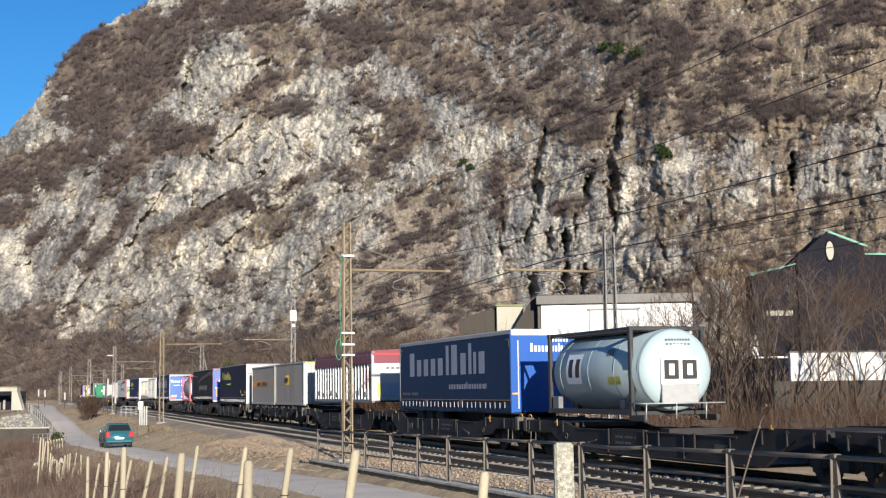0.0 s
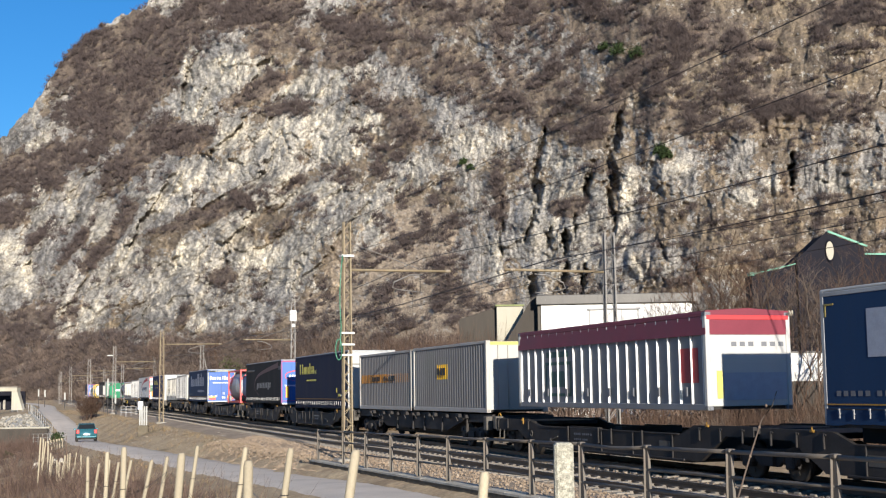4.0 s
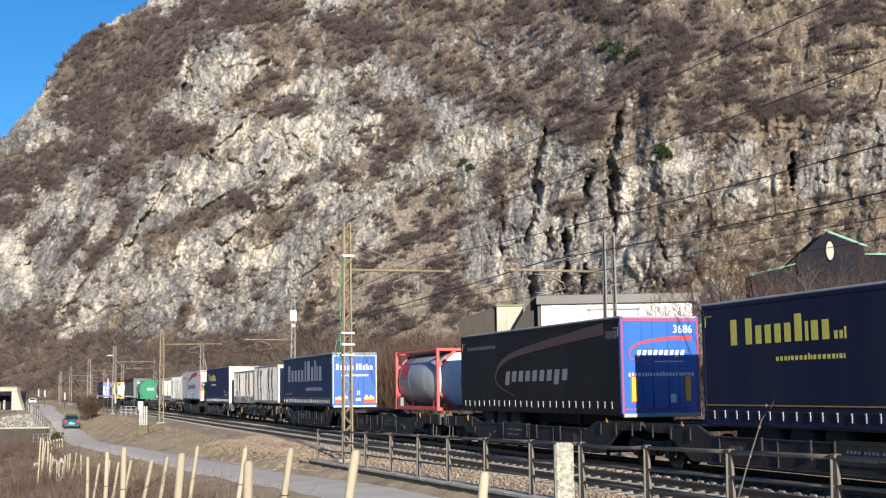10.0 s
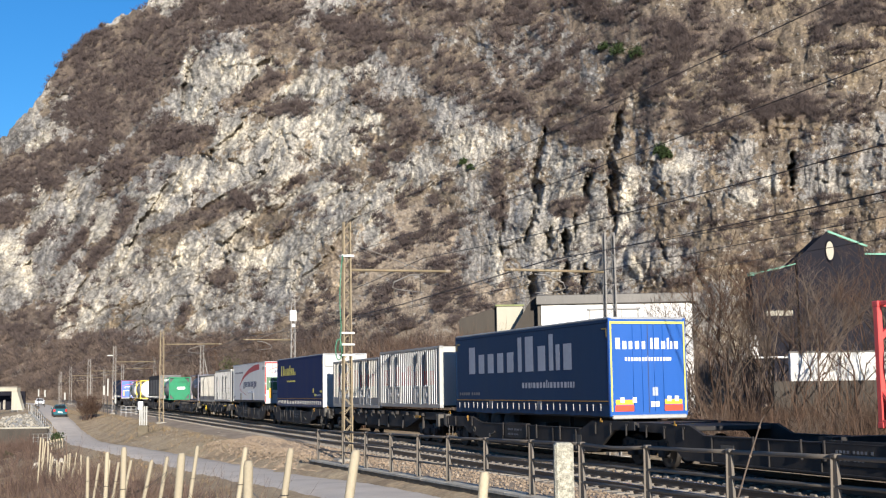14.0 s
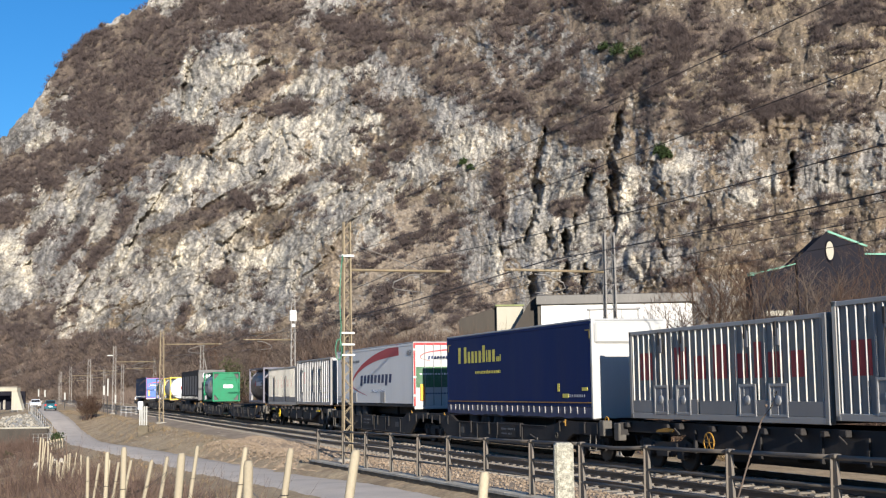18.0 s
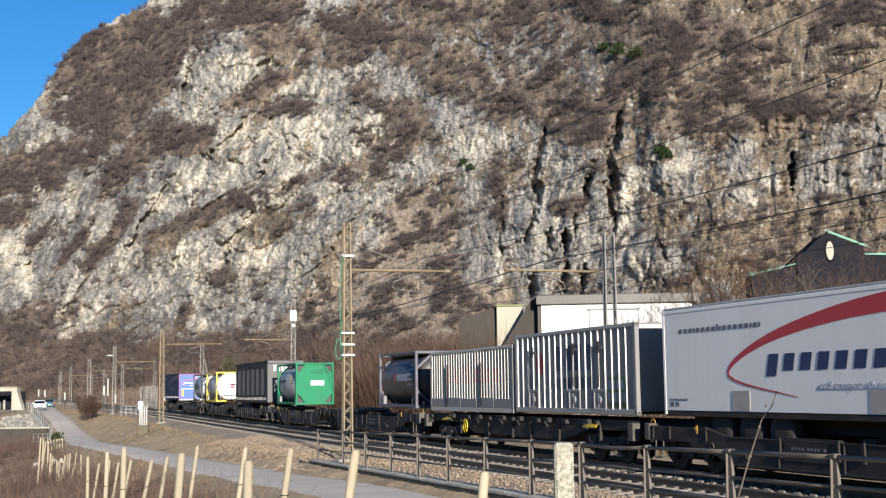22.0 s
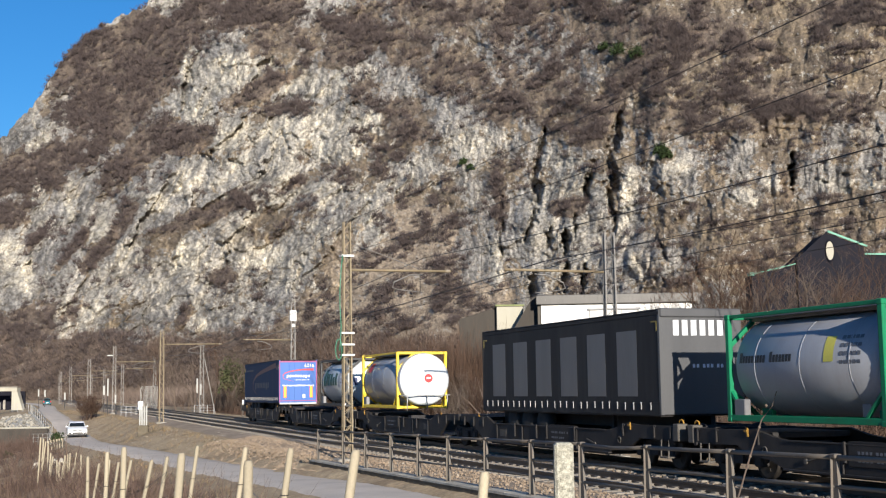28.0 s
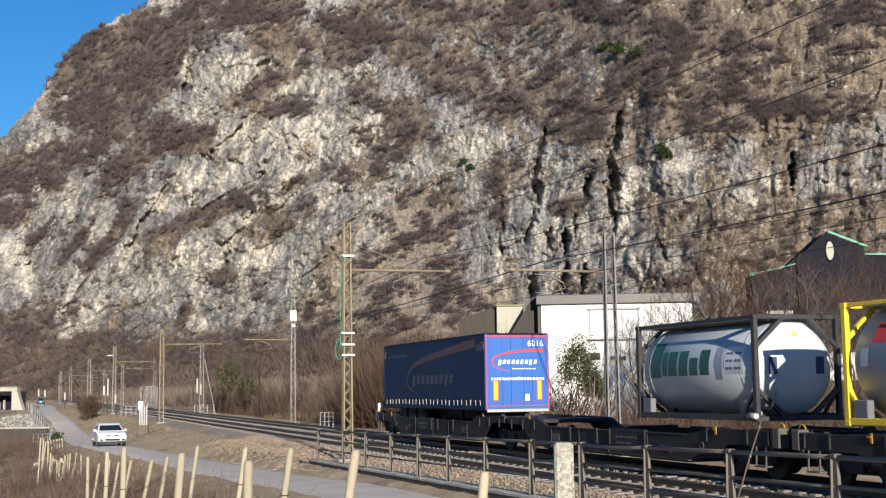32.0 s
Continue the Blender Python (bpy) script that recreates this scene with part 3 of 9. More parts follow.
def lattice_mast(s, lat, height, mat, width=0.36, depth=0.26, bays=16, arm=0.0, arm_z=6.55, label="lattice steel catenary mast", base_z=-0.35, taper=0.75, split=False):
    mast = thing("catenary_mast", label, "catenary mast", "catenary masts", m=facing(s, lat, base_z))
    w, d, t = width / 2, depth / 2, taper
    for sx in (-1, 1):
        for sy in (-1, 1):
            part("leg", Geo().beam((sx * d, sy * w, 0), (sx * d * t, sy * w * t, height), 0.055), mat, mast)
    for face in range(4):
        e0 = -1 if face % 2 else 1
        joined = Geo()
        for i in range(bays):
            z0, z1 = height * i / bays, height * (i + 1) / bays
            k0, k1 = 1 - (1 - t) * i / bays, 1 - (1 - t) * (i + 1) / bays
            e = 1 if i % 2 else -1
            if face < 2:
                p0, p1 = (e0 * d * k0, -e * w * k0, z0), (e0 * d * k1, e * w * k1, z1)
            else:
                p0, p1 = (-e * d * k0, e0 * w * k0, z0), (e * d * k1, e0 * w * k1, z1)
            if split:
                part("lacing_bar", Geo().beam(p0, p1, 0.022), mat, mast)
            else:
                joined.beam(p0, p1, 0.022)
        if not split:
            tagged(part("lacing", joined, mat, mast), kind="stuff")
    part("footing", Geo().cbox(-0.45, 0.45, -0.45, 0.45, -0.6, 0.12, 0.04), M_CONCRETE, mast)
    if arm:
        e = 1 if arm > 0 else -1
        a = abs(arm)
        part("bracket", Geo().tube([(0, e * w, arm_z), (0, e * a, arm_z + 0.02)], 0.05, 8), M_RUSTPOLE, mast)
        part("stay", Geo().tube([(0, e * w, arm_z + 1.0), (0, e * a * 0.72, arm_z + 0.05)], 0.016, 6), M_MASTGREY, mast)
        part("insulator", Geo().lathe([(0, 0.03), (0.02, 0.08), (0.05, 0.04), (0.08, 0.08), (0.11, 0.04), (0.14, 0.08), (0.17, 0.03)], "y", 10, (0, e * a * 0.95, arm_z + 0.02)), M_PALEINS, mast)
        st = [(0, e * a * 0.72, arm_z - 0.12), (0, e * a * 0.6, arm_z - 0.15), (0, e * a * 0.45, arm_z - 0.42), (0, e * a * 0.43, arm_z - 0.62), (0, e * a * 0.47, arm_z - 0.68)]
        part("registration_arm", Geo().tube(st, 0.028, 7), M_MASTGREY, mast)
        part("steady_arm", Geo().tube([(0, e * a * 0.45, arm_z - 0.68), (0, e * a * 0.72, arm_z - 0.8)], 0.018, 6), M_MASTGREY, mast)
        part("dropper", Geo().tube([(0, e * a * 0.7, arm_z - 0.8), (0, e * a * 0.7, arm_z)], 0.012, 5), M_WIRE, mast)
    return mast


m1 = lattice_mast(51.0, -5.0, 8.75, M_RUSTPOLE, 0.32, 0.24, 26, 4.05, 6.98, "ochre painted lattice catenary mast with a green cable", taper=0.72, split=True)
part("clamp", Geo().cbox(-0.19, 0.19, -0.24, 0.24, 7.45, 7.53, 0.01), M_INSUL, m1, "white clamp band")
for z in (4.62, 4.2, 3.82):
    part("clamp", Geo().cbox(-0.18, 0.18, -0.25, 0.25, z, z + 0.07, 0.01), M_INSUL, m1, "white clamp band")
part("cable", Geo().tube([(0.2, -0.2, 7.5), (0.2, -0.26, 7.0), (0.2, -0.31, 6.2), (0.2, -0.31, 5.6), (0.2, -0.27, 4.9), (0.2, -0.3, 4.3), (0.2, -0.34, 4.0)], 0.02, 7), M_CABLEGREEN, m1, "green cable")
coil = [(0.2, -0.36 + 0.12 * math.cos(a), 4.05 + 0.38 * math.sin(a)) for a in np.linspace(0, 4 * math.pi, 28)]
part("cable_coil", Geo().tube(coil, 0.022, 6), M_CABLEGREEN, m1, "coil of green cable")
lattice_mast(114.5, -5.0, 7.75, M_RUSTPOLE, 0.36, 0.3, 20, 5.0, 6.6, "rust coloured lattice catenary mast")
m3 = lattice_mast(168.0, -5.2, 8.4, M_MASTGREY, 0.4, 0.3, 20, 5.0, 6.4, "grey lattice catenary mast beyond the bushes")
part("lamp_arm", Geo().tube([(0, -0.2, 7.2), (0, -0.9, 7.2)], 0.06, 6), M_INSUL, m3)
mr = lattice_mast(47.6, 4.0, 8.2, M_MASTGREY, 0.46, 0.2, 18, -4.1, 6.75, "grey lattice catenary mast behind the train", taper=0.8, split=True)
m5 = lattice_mast(104.0, 4.0, 9.5, M_MASTGREY, 0.36, 0.26, 18, -3.9, 6.55, "grey lattice mast with a white cabinet at its top")
part("cabinet", Geo().cbox(-0.2, 0.2, -0.26, 0.26, 8.0, 8.85, 0.04), M_INSUL, m5, "white equipment cabinet")
part("lamp", Geo().cbox(-0.1, 0.1, -0.12, 0.2, 7.55, 7.8, 0.03), M_INSUL, m5)
m6 = lattice_mast(157.0, 4.0, 8.2, M_MASTGREY, 0.5, 0.3, 16, 0, 6.4, "grey braced catenary mast", taper=0.7)
part("brace", Geo().beam((0, 0.3, 6.4), (0, 1.6, 0), 0.07), M_MASTGREY, m6)
lattice_mast(212.0, 4.6, 8.1, M_MASTGREY, 0.45, 0.4, 12, -4.4, 6.4, "distant grey catenary mast")
lattice_mast(222.0, -4.7, 8.2, M_MASTGREY, 0.5, 0.42, 12, 4.4, 6.2, "distant grey catenary mast")
for s, lat in ((262, 4.4), (285, -4.3), (318, 4.4), (345, -5.0), (390, 4.4), (410, -4.2)):
    lattice_mast(s, lat, 8.2, M_MASTGREY, 0.5, 0.42, 8, -4.2 if lat > 0 else 4.2, 6.3, "distant grey catenary mast")


def wire(name, lat, supports, sag, r=0.014, label="dark overhead wire along the line"):
    """A wire that hangs between supports of (s, height)."""
    pts = []
    for (s0, z0), (s1, z1) in zip(supports[:-1], supports[1:]):
        for i in range(10):
            t = i / 10
            pts.append(at(s0 + (s1 - s0) * t, lat, z0 + (z1 - z0) * t - 4 * sag * t * (1 - t)))
    pts.append(at(supports[-1][0], lat, supports[-1][1]))
    single(name, Geo().tube(pts, r, 5), M_WIRE, label, "wire", "overhead wires")


MESS = [(-62, 7.0), (-6, 7.05), (50, 7.1), (114, 6.9), (168, 6.8), (222, 6.7), (285, 6.7), (345, 6.7), (410, 6.7)]
wire("messenger_wire", NEAR, [(q, z - 0.07) for q, z in MESS], 0.62, 0.013)
MESS_FAR = [(-65, 7.0), (-9, 7.05), (47, 6.72), (111, 6.8)] + [(q - 3, z) for q, z in MESS[4:]]
wire("messenger_wire", FAR + 0.05, MESS_FAR, 0.5, 0.012)
wire("messenger_wire", FAR - 0.25, [(q, z - 0.07) for q, z in MESS_FAR], 0.48, 0.012)
CONT = [(-62, 5.12), (24, 5.15), (50, 5.35), (114, 5.4), (168, 5.4), (222, 5.4), (285, 5.4), (410, 5.4)]
wire("contact_wire", NEAR + 0.15, CONT, 0.0, 0.009)
wire("contact_wire", FAR + 0.1, [(q, z + 0.2) for q, z in CONT], 0.0, 0.009)
wire("feeder_wire", -5.0, [(-62, 8.3), (-6, 8.3), (51, 8.42), (114.5, 7.3), (168, 7.9), (285, 7.9), (410, 7.9)], 0.33, 0.009)
wire("feeder_wire", -5.2, [(-62, 7.13), (-6, 7.13), (51, 7.15), (114.5, 6.9), (168, 6.9), (285, 6.9), (410, 6.9)], 0.38, 0.009)
wire("feeder_wire", 4.1, [(-62, 7.3), (-6, 7.3), (47.6, 7.27), (104, 7.4), (157, 7.3), (212, 7.3), (318, 7.3), (410, 7.3)], 0.55, 0.012)
for lat, off in ((NEAR, 0), (FAR, -3)):
    for s in (20, 26, 32, 38, 44, 56, 63, 70, 78, 86, 94, 102):
        f = (s - off + 6) / 56.0 if s - off < 50 else (s - off - 50) / 64.0
        top = 7.07 - 4 * 0.62 * f * (1 - f)
        single("dropper_wire", Geo().tube([at(s, lat, 5.2), at(s, lat, top)], 0.006, 4), M_WIRE, "thin dropper between messenger and contact wire", "wire", "dropper wires")
# ---- the mountain: a limestone face with ledges, clefts and winter scrub ----
# Regions of the face as ellipses: bearing, elevation, half sizes, turn, all in degrees from the place where one stands.
WOODED = [(-15.99, 14.47, 1.78, 0.87, 45), (-14.18, 15.60, 2.04, 0.76, 32), (-17.22, 10.06, 2.29, 0.76, 40), (-12.82, 14.87, 2.04, 1.27, 40), (-14.16, 13.84, 3.82, 1.22, 42),
    (-15.10, 11.60, 4.71, 0.87, 42), (-18.73, 9.63, 1.53, 0.61, 40), (-11.58, 16.26, 1.78, 0.76, 30), (-8.80, 16.80, 3.31, 0.66, 14), (8.78, 13.93, 3.06, 0.61, 48),
    (7.20, 12.01, 1.02, 0.76, 60), (-11.53, 11.23, 1.58, 0.66, 15), (-13.38, 10.68, 1.78, 0.71, 40), (-18.01, 3.12, 1.91, 0.87, 15)]
WOODED_SMALL = [(-8.27, 13.47, 1.68, 0.43, 22), (-14.31, 7.45, 2.68, 0.38, 57), (-9.76, 8.14, 3.82, 0.38, 20), (-18.81, 7.82, 0.87, 0.61, 40), (-9.94, 5.25, 0.71, 0.46, 0),
    (-11.58, 3.25, 0.66, 0.31, 50), (15.79, 12.03, 1.33, 0.61, 0), (14.07, 14.71, 0.87, 0.46, 0), (18.24, 15.86, 2.04, 0.56, 0), (5.82, 8.07, 0.92, 0.46, 10),
    (2.63, 8.73, 0.36, 1.27, 0), (-16.09, 6.80, 1.53, 0.25, 60), (-17.96, 6.51, 1.27, 0.25, 55)]
PATCHY = [(-5.45, 16.38, 3.06, 1.02, 0), (-2.33, 15.59, 2.80, 1.22, -12), (0.52, 14.19, 2.55, 1.27, -25), (2.84, 12.89, 1.78, 0.97, -10), (4.68, 14.35, 2.29, 1.53, 0),
    (5.77, 16.29, 4.08, 1.27, 0), (11.62, 15.49, 1.78, 1.27, 20), (15.67, 12.16, 2.55, 0.76, 0), (-0.49, 16.94, 4.08, 0.87, 0), (10.23, 11.75, 1.53, 0.51, -10),
    (-3.39, 13.34, 1.53, 0.76, -30), (-7.25, 15.91, 2.55, 0.87, 10), (-4.15, 15.33, 2.80, 0.92, 0), (-6.74, 12.57, 1.53, 0.41, 10), (-1.32, 12.08, 1.27, 1.02, -40)]
BRUSHY = [(15.89, 6.15, 3.82, 1.53, 0), (11.81, 7.06, 2.29, 1.02, 0), (-2.11, 11.20, 1.78, 1.02, 0), (-2.42, 5.36, 3.06, 2.04, 0), (-0.34, 8.14, 2.29, 1.27, -20),
    (-2.43, 3.32, 3.82, 1.53, 0), (-4.72, 2.58, 4.08, 1.02, 0), (-0.13, 3.80, 1.53, 1.02, 0), (-5.71, 15.20, 2.80, 1.02, 10), (5.67, 12.31, 2.29, 1.02, -20),
    (14.50, 13.10, 4.08, 1.12, 0), (12.34, 14.71, 4.08, 2.55, 0), (17.69, 14.29, 4.08, 2.29, 0), (11.98, 11.66, 2.29, 0.56, -10), (17.37, 7.42, 2.04, 0.61, 0),
    (13.75, 6.49, 1.02, 1.02, 0), (-3.67, 9.69, 1.27, 0.76, 0), (-7.25, 7.66, 1.53, 0.66, 20), (-12.23, 6.86, 1.53, 0.61, 25)]
TAN_BANK = [(-2.42, 4.85, 2.80, 2.29, 0), (-3.71, 3.08, 3.82, 1.27, 0), (-0.65, 3.30, 1.78, 1.27, 0), (1.91, 3.77, 1.27, 1.53, 0), (-1.12, 7.13, 2.29, 1.27, -15)]
CREAM = [(-11.18, 13.59, 0.51, 1.58, 8), (-11.00, 12.48, 0.71, 0.76, 0), (-9.04, 14.51, 1.33, 0.51, 5), (-9.92, 13.62, 1.02, 0.41, 20), (-7.25, 11.06, 0.51, 1.15, 0),
    (-5.71, 13.65, 1.58, 0.46, 12), (-3.72, 14.27, 0.66, 0.36, 0), (-2.83, 11.91, 0.66, 0.51, 0), (-4.90, 10.75, 1.07, 0.46, 0), (1.30, 10.86, 1.02, 0.56, 0),
    (-3.29, 7.78, 0.36, 0.82, 20), (2.40, 5.68, 0.28, 1.12, -8), (8.42, 8.57, 0.43, 1.22, -4), (8.02, 7.14, 0.25, 0.71, 0), (8.53, 5.51, 0.18, 0.87, 28)]
CREAM_LOW = [(-17.84, 8.46, 0.28, 0.76, 0), (-16.48, 8.50, 0.23, 0.87, 0), (-17.59, 7.30, 0.36, 0.36, 0), (-15.32, 7.60, 0.56, 0.82, 0), (-18.75, 5.65, 0.76, 1.07, 30),
    (-16.61, 3.25, 0.41, 0.92, 0), (-15.56, 3.37, 0.46, 0.92, -20), (-13.97, 6.09, 0.66, 0.61, 0), (-12.84, 8.39, 0.51, 0.41, 0), (-11.52, 9.41, 0.66, 0.61, 20),
    (-11.36, 6.12, 0.66, 0.66, 30), (-9.75, 6.63, 0.41, 0.76, 0), (-8.25, 6.09, 1.22, 0.61, -8), (-7.25, 9.93, 0.76, 0.51, 0), (-12.38, 4.57, 0.20, 0.51, 0),
    (-11.06, 3.02, 0.56, 0.41, 0)]
PALE_ROCK = [(-17.48, 11.26, 1.58, 0.28, 42), (-16.66, 14.12, 0.46, 0.31, 30), (-18.14, 12.36, 0.25, 0.56, 0), (-14.20, 16.42, 1.22, 0.25, 20), (-12.59, 16.99, 0.61, 0.56, 0),
    (-10.78, 16.73, 0.76, 0.56, 0), (-9.28, 11.53, 1.78, 0.76, 15), (-5.71, 11.83, 2.80, 0.76, 10), (-10.02, 9.89, 2.04, 0.76, 15), (-5.72, 9.43, 1.78, 0.76, 0),
    (14.70, 9.04, 0.46, 0.66, 0), (13.38, 8.24, 0.92, 0.31, -15), (18.19, 8.47, 1.02, 0.46, 0), (10.42, 9.87, 1.02, 0.51, -10), (5.61, 9.79, 0.66, 1.27, 0)]
GREY_CLIFF = [(-3.67, 9.18, 3.31, 1.78, 0), (-5.73, 5.88, 3.82, 2.04, 0), (-0.58, 9.16, 2.29, 1.53, 0), (5.56, 7.77, 1.78, 3.06, 0), (-7.75, 8.66, 3.06, 1.53, 20),
    (-12.21, 4.87, 4.08, 1.27, 0), (-5.72, 11.20, 3.57, 1.53, 10), (1.77, 10.90, 2.04, 1.02, 0)]
CLEFTS = [(4.52, 10.71, 0.13, 0.87, -18), (4.31, 9.20, 0.18, 0.87, 4), (3.96, 7.25, 0.15, 0.66, -22), (6.66, 9.21, 0.15, 0.87, -14), (7.91, 11.28, 0.18, 0.92, -16),
    (7.64, 9.78, 0.20, 1.02, 3), (7.65, 8.16, 0.15, 0.92, 6), (3.96, 4.63, 0.20, 0.56, -6), (5.49, 5.03, 0.15, 0.71, -4), (6.35, 4.86, 0.13, 0.61, -6),
    (5.60, 6.50, 0.13, 0.56, 0), (15.55, 9.24, 0.15, 0.71, -6), (-11.53, 13.33, 0.13, 1.07, -8)]
CLEFTS_SMALL = [(6.01, 7.38, 0.10, 0.56, -10), (4.82, 6.77, 0.10, 0.51, -8), (-7.12, 11.19, 0.08, 0.51, 10), (2.61, 7.33, 0.08, 1.53, -2), (-11.98, 5.99, 0.31, 0.10, 0),
    (-9.13, 6.21, 0.31, 0.10, -20), (9.80, 6.13, 0.10, 0.51, 20)]


def region(az, el, rows, soft=0.35, warp=None):
    """How far each place lies inside any of the ellipses, 0 to 1."""
    best = np.zeros_like(az)
    for a, e, ra, re, rot in rows:
        da, de = az - a, el - e
        if warp is not None:
            da, de = da + warp[0], de + warp[1]
        c, s = math.cos(radians(rot)), math.sin(radians(rot))
        u, v = (da * c + de * s) / ra, (-da * s + de * c) / re
        best = np.maximum(best, 1 - smoothstep(1 - soft, 1 + soft, np.sqrt(u * u + v * v)))
    return best


def facets(u, v, size, tall, seed, tilt):
    """Broken blocks: each cell of an uneven mosaic is one tilted plane."""
    x, y = u / size, v / (size * tall)
    xi, yi = np.floor(x).astype(int), np.floor(y).astype(int)
    best = np.full(x.shape, 9.0)
    val = np.zeros(x.shape)
    for a in (-1, 0, 1):
        for b in (-1, 0, 1):
            ci, cj = (xi + a) & 63, (yi + b) & 63
            px, py = xi + a + _tab[ci, cj, seed], yi + b + _tab[ci, cj, seed + 1]
            dx, dy = x - px, y - py
            d = dx * dx + dy * dy
            near = d < best
            plane = (_tab[ci, cj, seed + 2] - 0.5) + tilt * (dx * (_tab[ci, cj, seed + 3] - 0.5) + dy * (_tab[ci, cj, seed + 4] - 0.5))
            val = np.where(near, plane, val)
            best = np.where(near, d, best)
    return val


R_AZ = np.array([-75, -40, -25, -19, -10, 0, 10, 19, 30, 60, 100], float)
R_0 = np.array([1100, 900, 720, 590, 420, 325, 270, 245, 240, 300, 420], float)
SKY_AZ = np.array([-75, -30, -22, -19.46, -18.1, -16.72, -15.53, -14.44, -13.35, -13.2, -10, -5, 5, 20, 45, 100], float)
SKY_EL = np.array([3, 5, 9.6, 10.9, 12.55, 14.6, 15.6, 16.5, 16.8, 17.3, 19.5, 22, 24, 25, 26, 26], float)
az1 = np.concatenate([np.arange(-75, -22, 1.5), np.arange(-22, 21.5, 0.045), np.arange(21.5, 101, 1.5)])
low, up = np.linspace(0, 1, 420), np.linspace(0, 1, 14)[1:]
AZ = np.repeat(az1[None, :], len(low) + len(up), 0)
sky_el = np.interp(az1, SKY_AZ, SKY_EL)
sky_el = sky_el + 0.16 * fbm(az1 * 1.3, az1 * 0, az1 * 0 + 2, 4) + 0.20 * fbm(az1 * 5, az1 * 0, az1 * 0 + 5, 4, 0.6)
cut = np.minimum(sky_el, 18.2)
EL = np.concatenate([-1.6 + low[:, None] * (cut + 1.6)[None, :], cut[None, :] + up[:, None] * (sky_el - cut)[None, :]], 0)
r0 = np.exp(np.interp(AZ, R_AZ, np.log(R_0)))
TS = 1.15
te = np.tan(np.radians(EL))
RR = r0 * TS / (TS - np.maximum(te, -0.03))
ua, ub, uc = AZ * 5.6, EL * 5.6, AZ * 0  # metres across the face at a middle distance
warp = (0.34 * fbm(AZ * 0.9, EL * 0.9, uc + 1, 5, 0.6), 0.30 * fbm(AZ * 0.9, EL * 0.9, uc + 8, 5, 0.6))
small = (0.26 * fbm(AZ * 2.2, EL * 3.5, uc + 4, 5, 0.6), 0.3 * fbm(AZ * 3, EL * 2, uc + 6, 3))
ragged = 0.5 * fbm(ua / 4.5, ub / 4.0, uc + 41, 4, 0.7)
scrub = np.maximum(np.maximum(region(AZ, EL, WOODED, 0.5, warp), 0.9 * region(AZ, EL, WOODED_SMALL, 0.5, warp)), 0.62 * region(AZ, EL, PATCHY, 0.5, warp))
scrub = np.clip(scrub * (1 + ragged) + 0.35 * ragged * (scrub > 0.02), 0, 1)
brush = region(AZ, EL, BRUSHY, 0.5, warp)
tan_bank = region(AZ, EL, TAN_BANK, 0.5, warp)
foot = (1 - smoothstep(1.5, 2.9, EL + 2 * warp[1])) * (1 - smoothstep(2, 14, AZ))
scrub = np.maximum(scrub, foot)
pale = np.maximum(np.maximum(region(AZ, EL, CREAM, 0.45, warp), 0.9 * region(AZ, EL, CREAM_LOW, 0.5, warp)), np.maximum(0.55 * region(AZ, EL, PALE_ROCK, 0.5, warp), 0.36 * region(AZ, EL, GREY_CLIFF, 0.5, warp)))
cleft = np.maximum(region(AZ, EL, CLEFTS, 0.4, small), 0.5 * region(AZ, EL, CLEFTS_SMALL, 0.4, small))
left_ = 1 - smoothstep(-5, 4, AZ)
# Strata climb steeply to the right on the far part of the face and stand upright on the near part.
c1, s1, c2, s2 = math.cos(radians(57)), math.sin(radians(57)), math.cos(radians(82)), math.sin(radians(82))
across = (ua * s1 - ub * c1, ua * s2 - ub * c2)
along = (ua * c1 + ub * s1, 1.8 * (ua * c2 + ub * s2))
bend = 3.0 * fbm(ua / 14, ub / 14, uc + 21, 4, 0.55)


def strata(fn):
    return left_ * fn(across[0] + bend, along[0]) + (1 - left_) * fn(across[1] + bend, along[1])


k = RR / 320.0  # coarser forms on the farther parts
rocky = np.clip(1 - 0.7 * tan_bank - 0.85 * scrub - 0.35 * brush + 0.5 * pale, 0, 1)
disp = 13 * fbm(ua / 60, ub / 60, uc, 3)
disp += (0.35 + 0.65 * rocky) * strata(lambda a, b: 6.5 * fbm(a / 15, b / 55, uc + 1, 4, 0.55) + 2.3 * fbm(a / 5.5, b / 24, uc + 3, 4, 0.6, True))
zz = ub + 8 * fbm(ua / 25, ub / 25, uc + 2, 5, 0.55)
frac = zz / 11.0 - np.floor(zz / 11.0)
disp += (smoothstep(0.0, 0.3, frac) - frac) * 11.0 * (0.06 + 0.16 * rocky)
jag = 1.1 * fbm(ua / 2.4, ub / 2.4, uc + 27, 3, 0.6)
disp += rocky * (0.48 + 0.52 * left_) * strata(lambda a, b: 3.4 * facets(a + jag, b + 2 * jag, 7.5, 1.9, 3, 1.6) + 2.0 * facets(a + jag, b + jag, 3.1, 1.7, 11, 1.8) + 1.0 * facets(a + jag, b + jag, 1.35, 1.5, 19, 2.0))
disp += (0.25 + 0.5 * rocky) * (1.1 * fbm(ua / 3.6, ub / 4.2, uc + 7, 4, 0.65, True) + 0.5 * fbm(ua / 1.3, ub / 1.5, uc + 9, 3, 0.7))
base_in = smoothstep(0.0, 2.5, EL + 1.6)
skyward = smoothstep(0, 1.2, sky_el[None, :] - EL)
RD = RR + disp * np.minimum(k, 1.6) * base_in * (0.3 + 0.7 * skyward) + cleft * 8 * base_in - 1.5 * pale * base_in
MX, MY, MZ = RD * np.sin(np.radians(AZ)), RD * np.cos(np.radians(AZ)), EYE + RD * te
